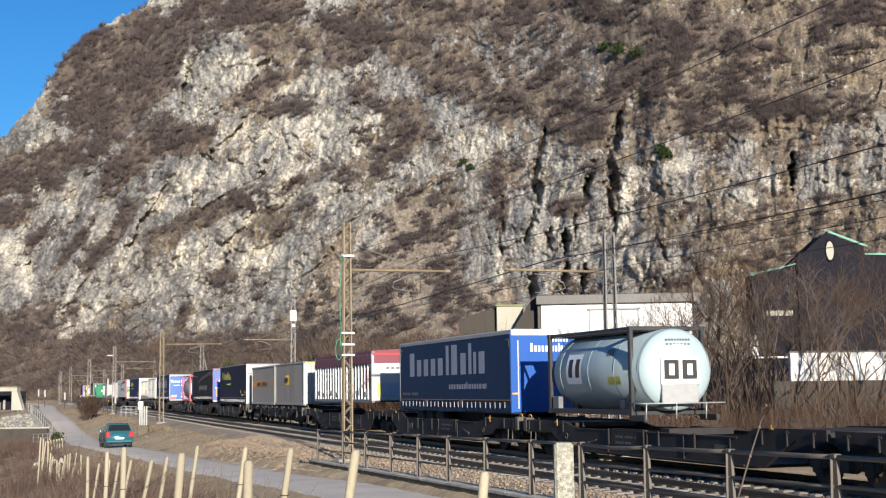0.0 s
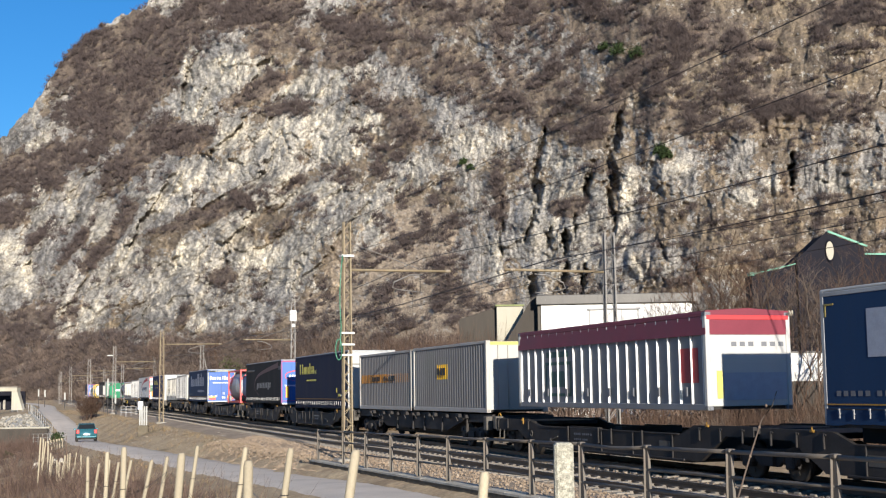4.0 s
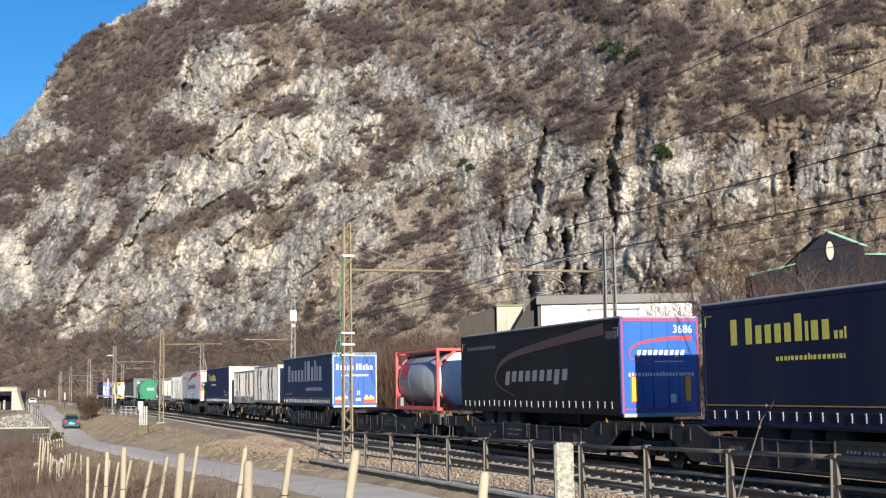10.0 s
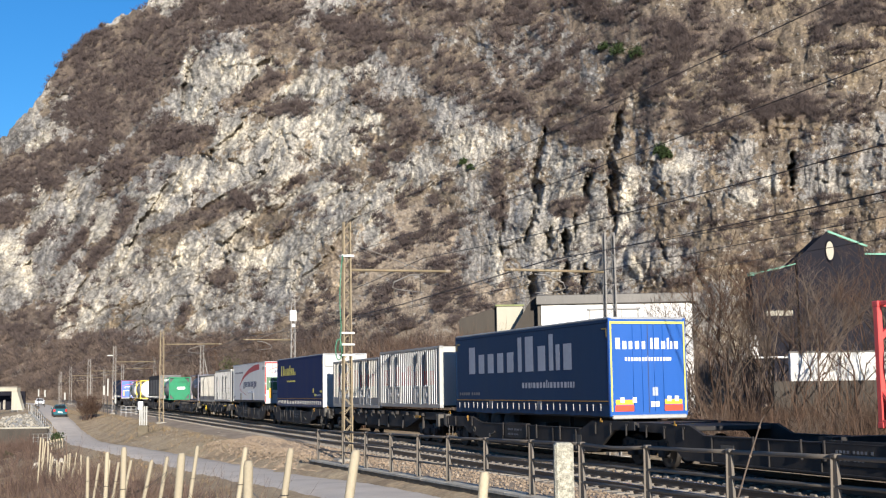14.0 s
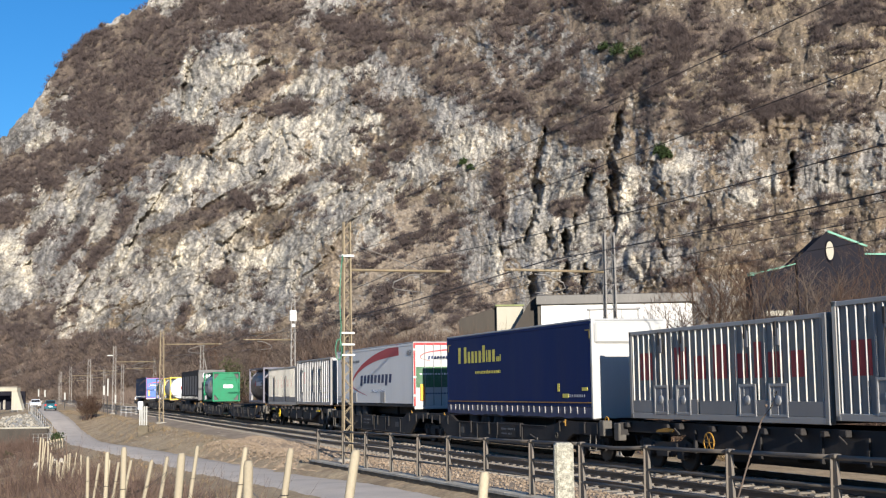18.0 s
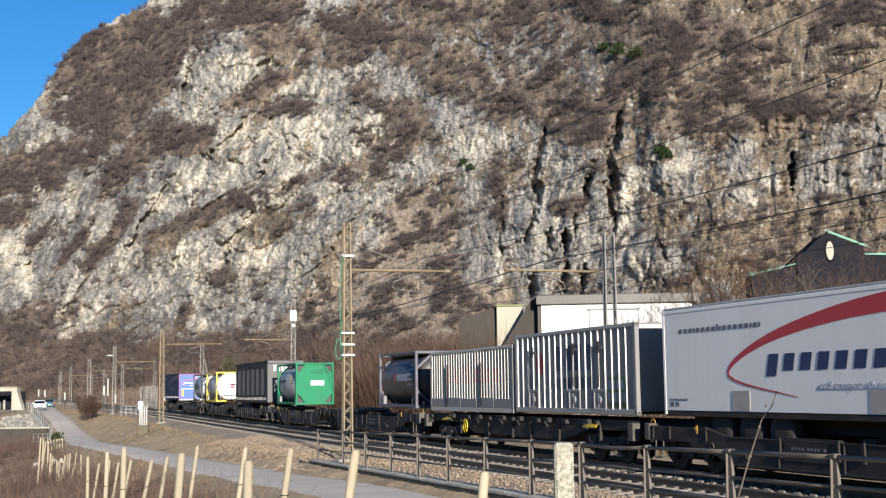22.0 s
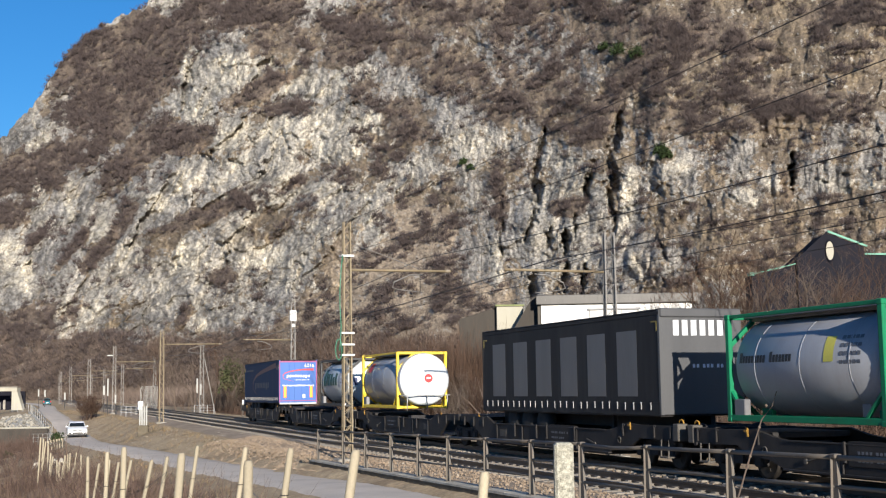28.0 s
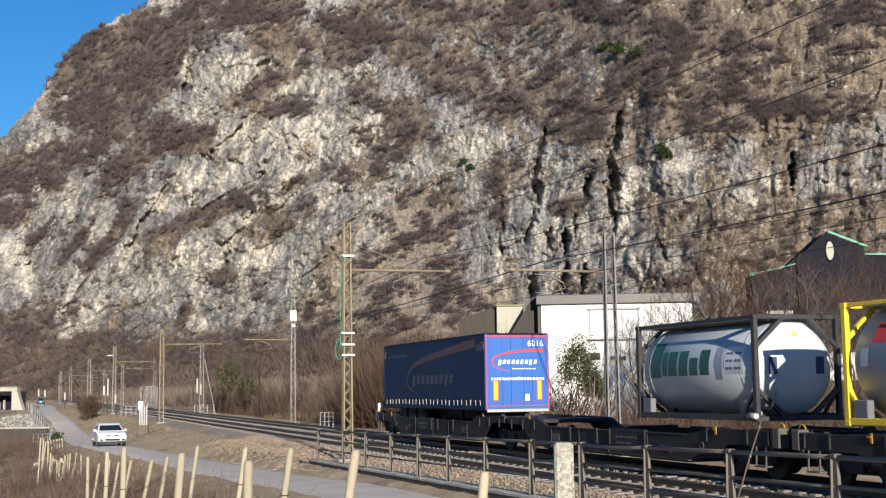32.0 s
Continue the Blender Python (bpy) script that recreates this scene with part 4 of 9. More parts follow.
# Slope of the face, for where soil and scrub hold.
du = np.gradient(MX, axis=1), np.gradient(MY, axis=1), np.gradient(MZ, axis=1)
dv = np.gradient(MX, axis=0), np.gradient(MY, axis=0), np.gradient(MZ, axis=0)
nx_ = du[1] * dv[2] - du[2] * dv[1]
ny_ = du[2] * dv[0] - du[0] * dv[2]
nz_ = du[0] * dv[1] - du[1] * dv[0]
flat = np.abs(nz_) / np.sqrt(nx_**2 + ny_**2 + nz_**2 + 1e-9)
runs = strata(lambda a, b: fbm(a / 6.0, b / 26.0, uc + 31, 4, 0.6))  # strips of soil between the strata
soil = 0.30 * smoothstep(0.45, 0.85, flat) + 0.80 * scrub + 0.46 * brush + 0.6 * tan_bank - 0.55 * pale + 0.72 * runs + 0.42 * fbm(ua / 9, ub / 7, uc + 12, 4, 0.6) + 0.10
soil = np.clip(soil + 0.10 * smoothstep(3, 10, AZ) * smoothstep(9.5, 12, EL) + 0.16 * smoothstep(8, 13, AZ) - 0.08 * left_, 0, 1)
# The back of the ridge.
back = [(1.06, 0.995), (1.25, 0.9), (1.6, 0.5), (2.2, 0.0)]
MXb = np.concatenate([MX] + [MX[-1:] * a for a, b in back], 0)
MYb = np.concatenate([MY] + [MY[-1:] * a for a, b in back], 0)
MZb = np.concatenate([MZ] + [MZ[-1:] * b for a, b in back], 0)


def pad(a):
    return np.concatenate([a] + [a[-1:]] * len(back), 0)


def rock_material():
    m = bpy.data.materials.new("limestone_with_soil")
    m.use_nodes = True
    nt = m.node_tree
    n, l = nt.nodes, nt.links
    bs = n["Principled BSDF"]
    bs.inputs["Roughness"].default_value = 0.95
    bs.inputs["Specular IOR Level"].default_value = 0.1

    def attr(nm, sock="Fac"):
        a = n.new("ShaderNodeAttribute")
        a.attribute_name = nm
        return a.outputs[sock]

    face, bed = attr("face", "Vector"), attr("bed", "Vector")

    def tex(scale, detail=7, rough=0.62, stretch=1.0, src=None):
        mp = n.new("ShaderNodeMapping")
        mp.inputs["Scale"].default_value = (scale, scale * stretch, scale)
        l.new(src or face, mp.inputs[0])
        t = n.new("ShaderNodeTexNoise")
        t.inputs["Scale"].default_value = 1.0
        t.inputs["Detail"].default_value = detail
        t.inputs["Roughness"].default_value = rough
        l.new(mp.outputs[0], t.inputs[0])
        return t.outputs[0]

    def ramp(fac, stops):
        r = n.new("ShaderNodeValToRGB")
        for i, (p, c) in enumerate(stops):
            e = r.color_ramp.elements[i] if i < 2 else r.color_ramp.elements.new(p)
            e.position, e.color = p, (*c, 1)
        l.new(fac, r.inputs[0])
        return r.outputs[0]

    def mix(fac, a, b, mode="MIX"):
        x = n.new("ShaderNodeMix")
        x.data_type, x.blend_type = "RGBA", mode
        for sock, val in ((x.inputs[0], fac), (x.inputs[6], a), (x.inputs[7], b)):
            if isinstance(val, (float, int)):
                sock.default_value = val
            elif isinstance(val, tuple):
                sock.default_value = (*val, 1)
            else:
                l.new(val, sock)
        return x.outputs[2]

    def math_(op, a, b):
        x = n.new("ShaderNodeMath")
        x.operation = op
        x.use_clamp = True
        for sock, val in ((x.inputs[0], a), (x.inputs[1], b)):
            if isinstance(val, (float, int)):
                sock.default_value = val
            else:
                l.new(val, sock)
        return x.outputs[0]

    def cracks(scale, stretch, wide):
        """Joints between blocks, darkened for the shade in them, their lines bent by noise."""
        mp = n.new("ShaderNodeMapping")
        mp.inputs["Scale"].default_value = (scale, scale * stretch, scale)
        l.new(bed, mp.inputs[0])
        w = n.new("ShaderNodeTexNoise")
        w.inputs["Scale"].default_value = 1.6
        w.inputs["Detail"].default_value = 5
        l.new(mp.outputs[0], w.inputs[0])
        x = n.new("ShaderNodeMix")
        x.data_type, x.blend_type = "RGBA", "LINEAR_LIGHT"
        x.inputs[0].default_value = 0.4
        l.new(mp.outputs[0], x.inputs[6])
        l.new(w.outputs[1], x.inputs[7])
        v = n.new("ShaderNodeTexVoronoi")
        v.feature = "DISTANCE_TO_EDGE"
        v.inputs["Scale"].default_value = 1.0
        l.new(x.outputs[2], v.inputs[0])
        return ramp(v.outputs["Distance"], [(0.0, (0.30, 0.29, 0.29)), (wide, (1.0, 1.0, 1.0))])

    streaky = tex(0.22, 10, 0.72, 0.30, bed)
    grey = ramp(tex(0.07, 10, 0.74), [(0.36, (0.15, 0.144, 0.139)), (0.66, (0.41, 0.392, 0.367)), (0.5, (0.272, 0.261, 0.247))])
    bright = ramp(tex(0.16, 10, 0.70, 0.6, bed), [(0.36, (0.30, 0.286, 0.26)), (0.62, (0.74, 0.68, 0.56))])
    pf = math_("MULTIPLY", ramp(math_("MULTIPLY", attr("pale"), 1.0), [(0.05, (0, 0, 0)), (0.7, (1, 1, 1))]), ramp(tex(0.17, 9, 0.74, 0.5, bed), [(0.40, (0.25, 0.25, 0.25)), (0.52, (1, 1, 1))]))
    rock = mix(pf, grey, bright)
    rock = mix(math_("MULTIPLY", ramp(streaky, [(0.53, (0, 0, 0)), (0.60, (1, 1, 1))]), 0.5), rock, (0.44, 0.425, 0.39))
    rock = mix(math_("MULTIPLY", ramp(tex(0.20, 10, 0.74, 0.35, bed), [(0.40, (1, 1, 1)), (0.47, (0, 0, 0))]), 0.6), rock, (0.105, 0.101, 0.10))
    och = ramp(tex(0.045, 6, 0.65), [(0.58, (0, 0, 0)), (0.66, (1, 1, 1))])
    rock = mix(math_("MULTIPLY", och, 0.25), rock, (0.36, 0.285, 0.185))
    rock = mix(0.55, rock, cracks(0.16, 0.5, 0.05), "MULTIPLY")
    rock = mix(0.40, rock, cracks(0.55, 0.6, 0.09), "MULTIPLY")
    grain = ramp(tex(1.5, 8, 0.74), [(0.36, (0.42, 0.41, 0.40)), (0.64, (1.42, 1.40, 1.37))])
    rock = mix(0.9, rock, grain, "MULTIPLY")
    # Soil with dead grass and leaf litter.
    soilc = ramp(tex(0.20, 9, 0.72), [(0.34, (0.095, 0.079, 0.068)), (0.66, (0.27, 0.215, 0.148)), (0.5, (0.165, 0.134, 0.102))])
    soilc = mix(math_("MULTIPLY", ramp(tex(0.11, 8, 0.7), [(0.55, (0, 0, 0)), (0.63, (1, 1, 1))]), 0.35), soilc, (0.20, 0.128, 0.08))
    soilc = mix(math_("MULTIPLY", attr("bank"), 0.8), soilc, ramp(tex(0.5, 9, 0.74), [(0.34, (0.21, 0.17, 0.135)), (0.66, (0.50, 0.41, 0.31))]))
    soilc = mix(math_("MULTIPLY", attr("scrub"), 0.75), soilc, ramp(tex(0.3, 9, 0.72), [(0.38, (0.085, 0.068, 0.062)), (0.64, (0.205, 0.160, 0.132))]))
    soilc = mix(0.8, soilc, grain, "MULTIPLY")
    stone = ramp(tex(0.62, 8, 0.74), [(0.57, (0, 0, 0)), (0.61, (1, 1, 1))])
    soilc = mix(math_("MULTIPLY", stone, math_("SUBTRACT", 0.85, attr("scrub"))), soilc, (0.40, 0.38, 0.345))
    edge = math_("ADD", attr("soil"), math_("MULTIPLY", ramp(tex(0.42, 9, 0.76), [(0.38, (0, 0, 0)), (0.62, (1, 1, 1))]), 0.5))
    sfac = ramp(edge, [(0.56, (0, 0, 0)), (0.66, (1, 1, 1))])
    speck = ramp(tex(0.5, 9, 0.76), [(0.57, (0, 0, 0)), (0.61, (1, 1, 1))])
    rock = mix(math_("MULTIPLY", speck, 0.6), rock, soilc)
    l.new(mix(sfac, rock, soilc), bs.inputs["Base Color"])
    b = n.new("ShaderNodeBump")
    b.inputs["Strength"].default_value = 0.8
    b.inputs["Distance"].default_value = 0.9
    l.new(tex(0.8, 9, 0.70), b.inputs["Height"])
    l.new(b.outputs[0], bs.inputs["Normal"])
    return m


M_ROCK = rock_material()
bed_u, bed_v = strata(lambda a, b: a), strata(lambda a, b: b)
mountain = new("mountain", grid_mesh("mountain", MXb, MYb, MZb, M_ROCK, (("soil", pad(soil)), ("bank", pad(tan_bank)), ("pale", pad(pale)), ("scrub", pad(np.clip(scrub, 0, 1))), ("face", pad(np.stack([ua, ub, 0.15 * disp], -1))), ("bed", pad(np.stack([bed_u, bed_v, 0.15 * disp], -1))))))
tagged(mountain, "steep grey limestone mountain face with brown winter scrub", "mountain", kind="structure")

# Leafless scrub on the ledges.
M_TWIG = twig_material("winter_twigs", (0.038, 0.030, 0.031), (0.130, 0.103, 0.096), 0.25, 1.5, 0.5)
M_WOODTWIG = twig_material("woodland_twigs", (0.062, 0.049, 0.044), (0.225, 0.170, 0.138), 0.12, 1.5, 0.5)
M_NEEDLES = material("dark_evergreen", (0.03, 0.045, 0.018), 0.9, 0, 0.35, 0.3, 3, 0.0, spec=0.1)


def twig_triangles(name, root, tip, side, mat):
    """One mesh of loose, pointed twigs."""
    v = np.stack([root - side, root + side, tip], 1).reshape(-1, 3)
    me = bpy.data.meshes.new(name)
    me.vertices.add(len(v))
    me.vertices.foreach_set("co", v.astype(np.float32).ravel())
    me.loops.add(len(v))
    me.loops.foreach_set("vertex_index", np.arange(len(v), dtype=np.int32))
    me.polygons.add(len(root))
    me.polygons.foreach_set("loop_start", np.arange(0, len(v), 3, dtype=np.int32))
    me.polygons.foreach_set("loop_total", np.full(len(root), 3, np.int32))
    me.update()
    me.validate()
    me.materials.append(mat)
    return me


def spray_mesh(name, pts, size, mat, rng, twigs=11, width=0.10, spread=0.8, up=0.75):
    """Many tufts of thin, upward twigs as one mesh."""
    n = len(pts)
    base = np.repeat(pts, twigs, 0)
    sz = np.repeat(size, twigs) * rng.uniform(0.5, 1.1, n * twigs)
    ang = rng.uniform(0, 2 * np.pi, n * twigs)
    rise = rng.uniform(0.0, 1.0, n * twigs) ** (1.0 / max(up, 0.05)) * 1.0 if up < 1 else rng.uniform(up - 1, 1, n * twigs)
    flat_ = np.sqrt(np.maximum(1 - rise**2, 0.01)) * spread
    d = np.stack([np.cos(ang) * flat_, np.sin(ang) * flat_, rise + 0.05], 1)
    d /= np.linalg.norm(d, axis=1)[:, None]
    root = base + np.stack([np.cos(ang), np.sin(ang), 0 * ang], 1) * (sz * 0.3 * rng.rand(n * twigs))[:, None]
    a2 = rng.uniform(0, 2 * np.pi, n * twigs)
    side = np.stack([np.cos(a2), np.sin(a2), 0 * a2], 1) * (sz * width)[:, None]
    return twig_triangles(name, root, root + d * sz[:, None], side, mat)


def puff_mesh(name, pts, size, mat, rng, twigs, width):
    """Round leafless bushes: short twigs all through a low crown, as one mesh."""
    n = len(pts) * twigs
    base, sz = np.repeat(pts, twigs, 0), np.repeat(size, twigs)
    d = rng.normal(0, 1, (n, 3))
    d /= np.linalg.norm(d, axis=1)[:, None]
    d[:, 2] = np.abs(d[:, 2]) * 0.9
    deep = rng.rand(n) ** 0.5 * (0.75 + 0.35 * np.sin(7 * np.repeat(np.arange(len(pts)), twigs) + 3 * np.arctan2(d[:, 1], d[:, 0])))
    root = base + d * (sz * deep * 0.75)[:, None]
    way = d + rng.normal(0, 0.35, (n, 3)) + [0, 0, 0.7]
    way /= np.linalg.norm(way, axis=1)[:, None]
    side = np.cross(way, rng.normal(0, 1, (n, 3)))
    side *= (sz * width * rng.uniform(0.5, 1.2, n) / np.linalg.norm(side, axis=1))[:, None]
    return twig_triangles(name, root, root + way * (sz * rng.uniform(0.3, 0.65, n))[:, None], side, mat)


rng = np.random.RandomState(3)
inview = (np.abs(AZ) < 21) & (EL > 0.2)
clump = np.clip(0.06 + 2.8 * fbm(ua / 5 + 9, ub / 4.2, uc + 15, 4, 0.65), 0.0, 1.5)
for count, twigs, low_, high_, weight in ((13500, 84, 0.8, 2.4, clump * (0.10 + 1.0 * scrub + 0.55 * brush + 0.2 * tan_bank + 0.30 * soil - 0.2 * pale + 0.35 * smoothstep(2, 8, AZ) * smoothstep(10, 12.5, EL)) + 0.35 * scrub**2), (14000, 16, 0.3, 0.9, 0.04 + soil * (0.3 + clump) - 0.1 * pale)):
    dens = np.where(inview, weight, 0).clip(0) * RR**0.7
    pick = rng.choice(dens.size, count, p=(dens / dens.sum()).ravel())
    P3 = np.stack([MX.ravel()[pick], MY.ravel()[pick], MZ.ravel()[pick]], 1) + rng.normal(0, 0.4, (count, 3)) * [1, 1, 0.2]
    szs = rng.uniform(low_, high_, count) * np.clip(RR.ravel()[pick] / 320, 0.75, 1.7)
    scrub_ob = new("scrub", puff_mesh("scrub", P3, szs, M_TWIG, rng, twigs, 0.030 if twigs > 30 else 0.07))
    tagged(scrub_ob, "leafless brown scrub on the ledges of the mountain" if twigs > 30 else "low dry tufts on the mountain's ledges", "scrub", kind="stuff")

# Bare woods at the mountain's foot.
dens = np.where((np.abs(AZ) < 21) & (EL > -0.6) & (EL < 3.0), foot, 0) * RR
pick = rng.choice(dens.size, 3800, p=(dens / dens.sum()).ravel())
P3 = np.stack([MX.ravel()[pick], MY.ravel()[pick], MZ.ravel()[pick]], 1)
foot_woods = new("foot_woods", puff_mesh("foot_woods", P3, rng.uniform(1.8, 4.6, 3800), M_WOODTWIG, rng, 48, 0.02))
tagged(foot_woods, "leafless brown woods along the mountain's foot", "woods", kind="stuff")

# Unseen valley side behind the camera, added to block the bright low sky.
va = np.radians(np.arange(95, 292, 3.0))
VA = np.repeat(va[None, :], 5, 0)
vh = (165 + 40 * fbm(va * 6, va * 0, va * 0 + 4, 4))[None, :] * np.array([0, 0.35, 0.7, 1.0, 0.4])[:, None]
VR = 1050 + np.array([0, 90, 200, 330, 700])[:, None] + 0 * VA
M_FARWOOD = material("far_winter_forest", (0.075, 0.07, 0.05), 0.95, 0, 0.35, 0.01, 0.2, 0.0, spec=0.1)
ridge = new("backdrop", grid_mesh("backdrop", VR * np.sin(VA), VR * np.cos(VA), vh - 12, M_FARWOOD))
tagged(ridge, "added unseen wooded ridge that blocks low sky light", "ridge", kind="structure")
# ---- the train ----
SPEED, GAIN = 8.823929, 0.03330094
MOVES = []  # (thing, place of its middle in the train)
WHEELS = []
WHEEL_R = 0.46


def gone(t):
    """How far the train has come."""
    return SPEED * t + GAIN * (t - 16) ** 2


def letter_bars(g, x, z, w, h, shape, y=-1.29, ends=False, slant=0.0, gap=0.38):
    for b in letter_list(x, z, w, h, shape, y, ends, slant, gap):
        g.add(b.v, b.f)
    return g


def letter_list(x, z, w, h, shape, y=-1.29, ends=False, slant=0.0, gap=0.38):
    """Plain bars for lettering: one bar a character. t: tall, l: thin and tall, x: low, i: thin and low, s: a space, d: reaching down."""
    size = {"t": 1.0, "l": 0.5, "x": 0.9, "i": 0.45, "s": 0.5, "d": 0.9}
    unit = w / sum(size[c] for c in shape)
    p, out = x, []
    for c in shape:
        cw = size[c] * unit
        if c != "s":
            top = h if c in "tl" else h * 0.7
            low = -h * 0.22 if c == "d" else 0
            a, b = p + cw * gap / 2, p + cw * (1 - gap / 2)
            poly = [(a + slant * low, z + low), (b + slant * low, z + low), (b + slant * top, z + top), (a + slant * top, z + top)]
            out.append(Geo().prism(poly, y, y + 0.002, swap=ends))
        p += cw
    return out


def lettering(t, bars, h, mat, label):
    """Large bars are parts of their own; small print is one part."""
    if h >= 0.3:
        for b in bars:
            part("letter_bar", b, mat, t, label)
        return
    g = Geo()
    for b in bars:
        g.add(b.v, b.f)
    tagged(part("small_print", g, mat, t, label), kind="stuff")


def written(text, size, mat, parent, m, label=""):
    """Letters from the built-in font as a flat mesh."""
    cu = bpy.data.curves.new("lettering", "FONT")
    cu.body, cu.size, cu.extrude = text, size, 0.004
    ob = bpy.data.objects.new("lettering", cu)
    me = bpy.data.meshes.new_from_object(ob)
    bpy.data.objects.remove(ob)
    me.materials.append(mat)
    o = new("lettering", me)
    o.parent = parent
    o.matrix_basis = m
    return tagged(o, label)


SIDE = Matrix(((1, 0, 0, 0), (0, 0, -1, 0), (0, 1, 0, 0), (0, 0, 0, 1)))
FRONT = Matrix(((0, 0, 1, 0), (1, 0, 0, 0), (0, 1, 0, 0), (0, 0, 0, 1)))


def swoosh(g, pts, thick, y, ends=False):
    """A curved band through points in x and z."""
    P = [Vector((a, b)) for a, b in pts]
    n = 24
    line = []
    for i in range(n + 1):
        u = i / n * (len(P) - 1)
        k = min(int(u), len(P) - 2)
        t = u - k
        p0, p1, p2, p3 = P[max(k - 1, 0)], P[k], P[k + 1], P[min(k + 2, len(P) - 1)]
        line.append(0.5 * ((2 * p1) + (p2 - p0) * t + (2 * p0 - 5 * p1 + 4 * p2 - p3) * t * t + (3 * p1 - p0 - 3 * p2 + p3) * t**3))
    rings = []
    for i, p in enumerate(line):
        d = (line[min(i + 1, n)] - line[max(i - 1, 0)]).normalized()
        nrm = Vector((-d.y, d.x)) * (thick[0] + (thick[1] - thick[0]) * (i / n) ** 1.6) / 2
        lo, hi = p - nrm, p + nrm
        ring = [(lo, y), (hi, y), (hi, y + 0.002), (lo, y + 0.002)]
        rings.append([(w, q.x, q.y) if ends else (q.x, w, q.y) for q, w in ring])
    g.ring_tube(rings, smooth=False)
    return g


def curtain(L, z0, z1, y, mat, parent, wave=0.005, seed=1):
    """A tarpaulin side, slightly slack."""
    nx, nz = 70, 10
    xs = np.linspace(-L / 2 + 0.06, L / 2 - 0.06, nx)
    zs = np.linspace(z0, z1, nz)
    X, Z = np.meshgrid(xs, zs)
    Y = y + wave * fbm(X * 1.1 + seed * 7, Z * 0.25, Z * 0 + seed, 3) * np.clip(np.sin(np.pi * (Z - z0) / (z1 - z0)), 0, 1) ** 0.5
    ob = new("curtain", grid_mesh("curtain", X, Y, Z, mat))
    ob.parent = parent
    return ob


BUCKLE = {}


def buckle_mesh(mat):
    if mat.name not in BUCKLE:
        g = Geo().cbox(-0.014, 0.014, -0.022, 0.0, -0.13, 0.05, 0.004)
        g.cbox(-0.03, 0.02, -0.03, 0.0, 0.03, 0.075, 0.006)
        g.cbox(-0.012, 0.03, -0.03, 0.0, -0.05, -0.02, 0.005)
        BUCKLE[mat.name] = fix_normals(g.mesh("buckle", mat))
    return BUCKLE[mat.name]


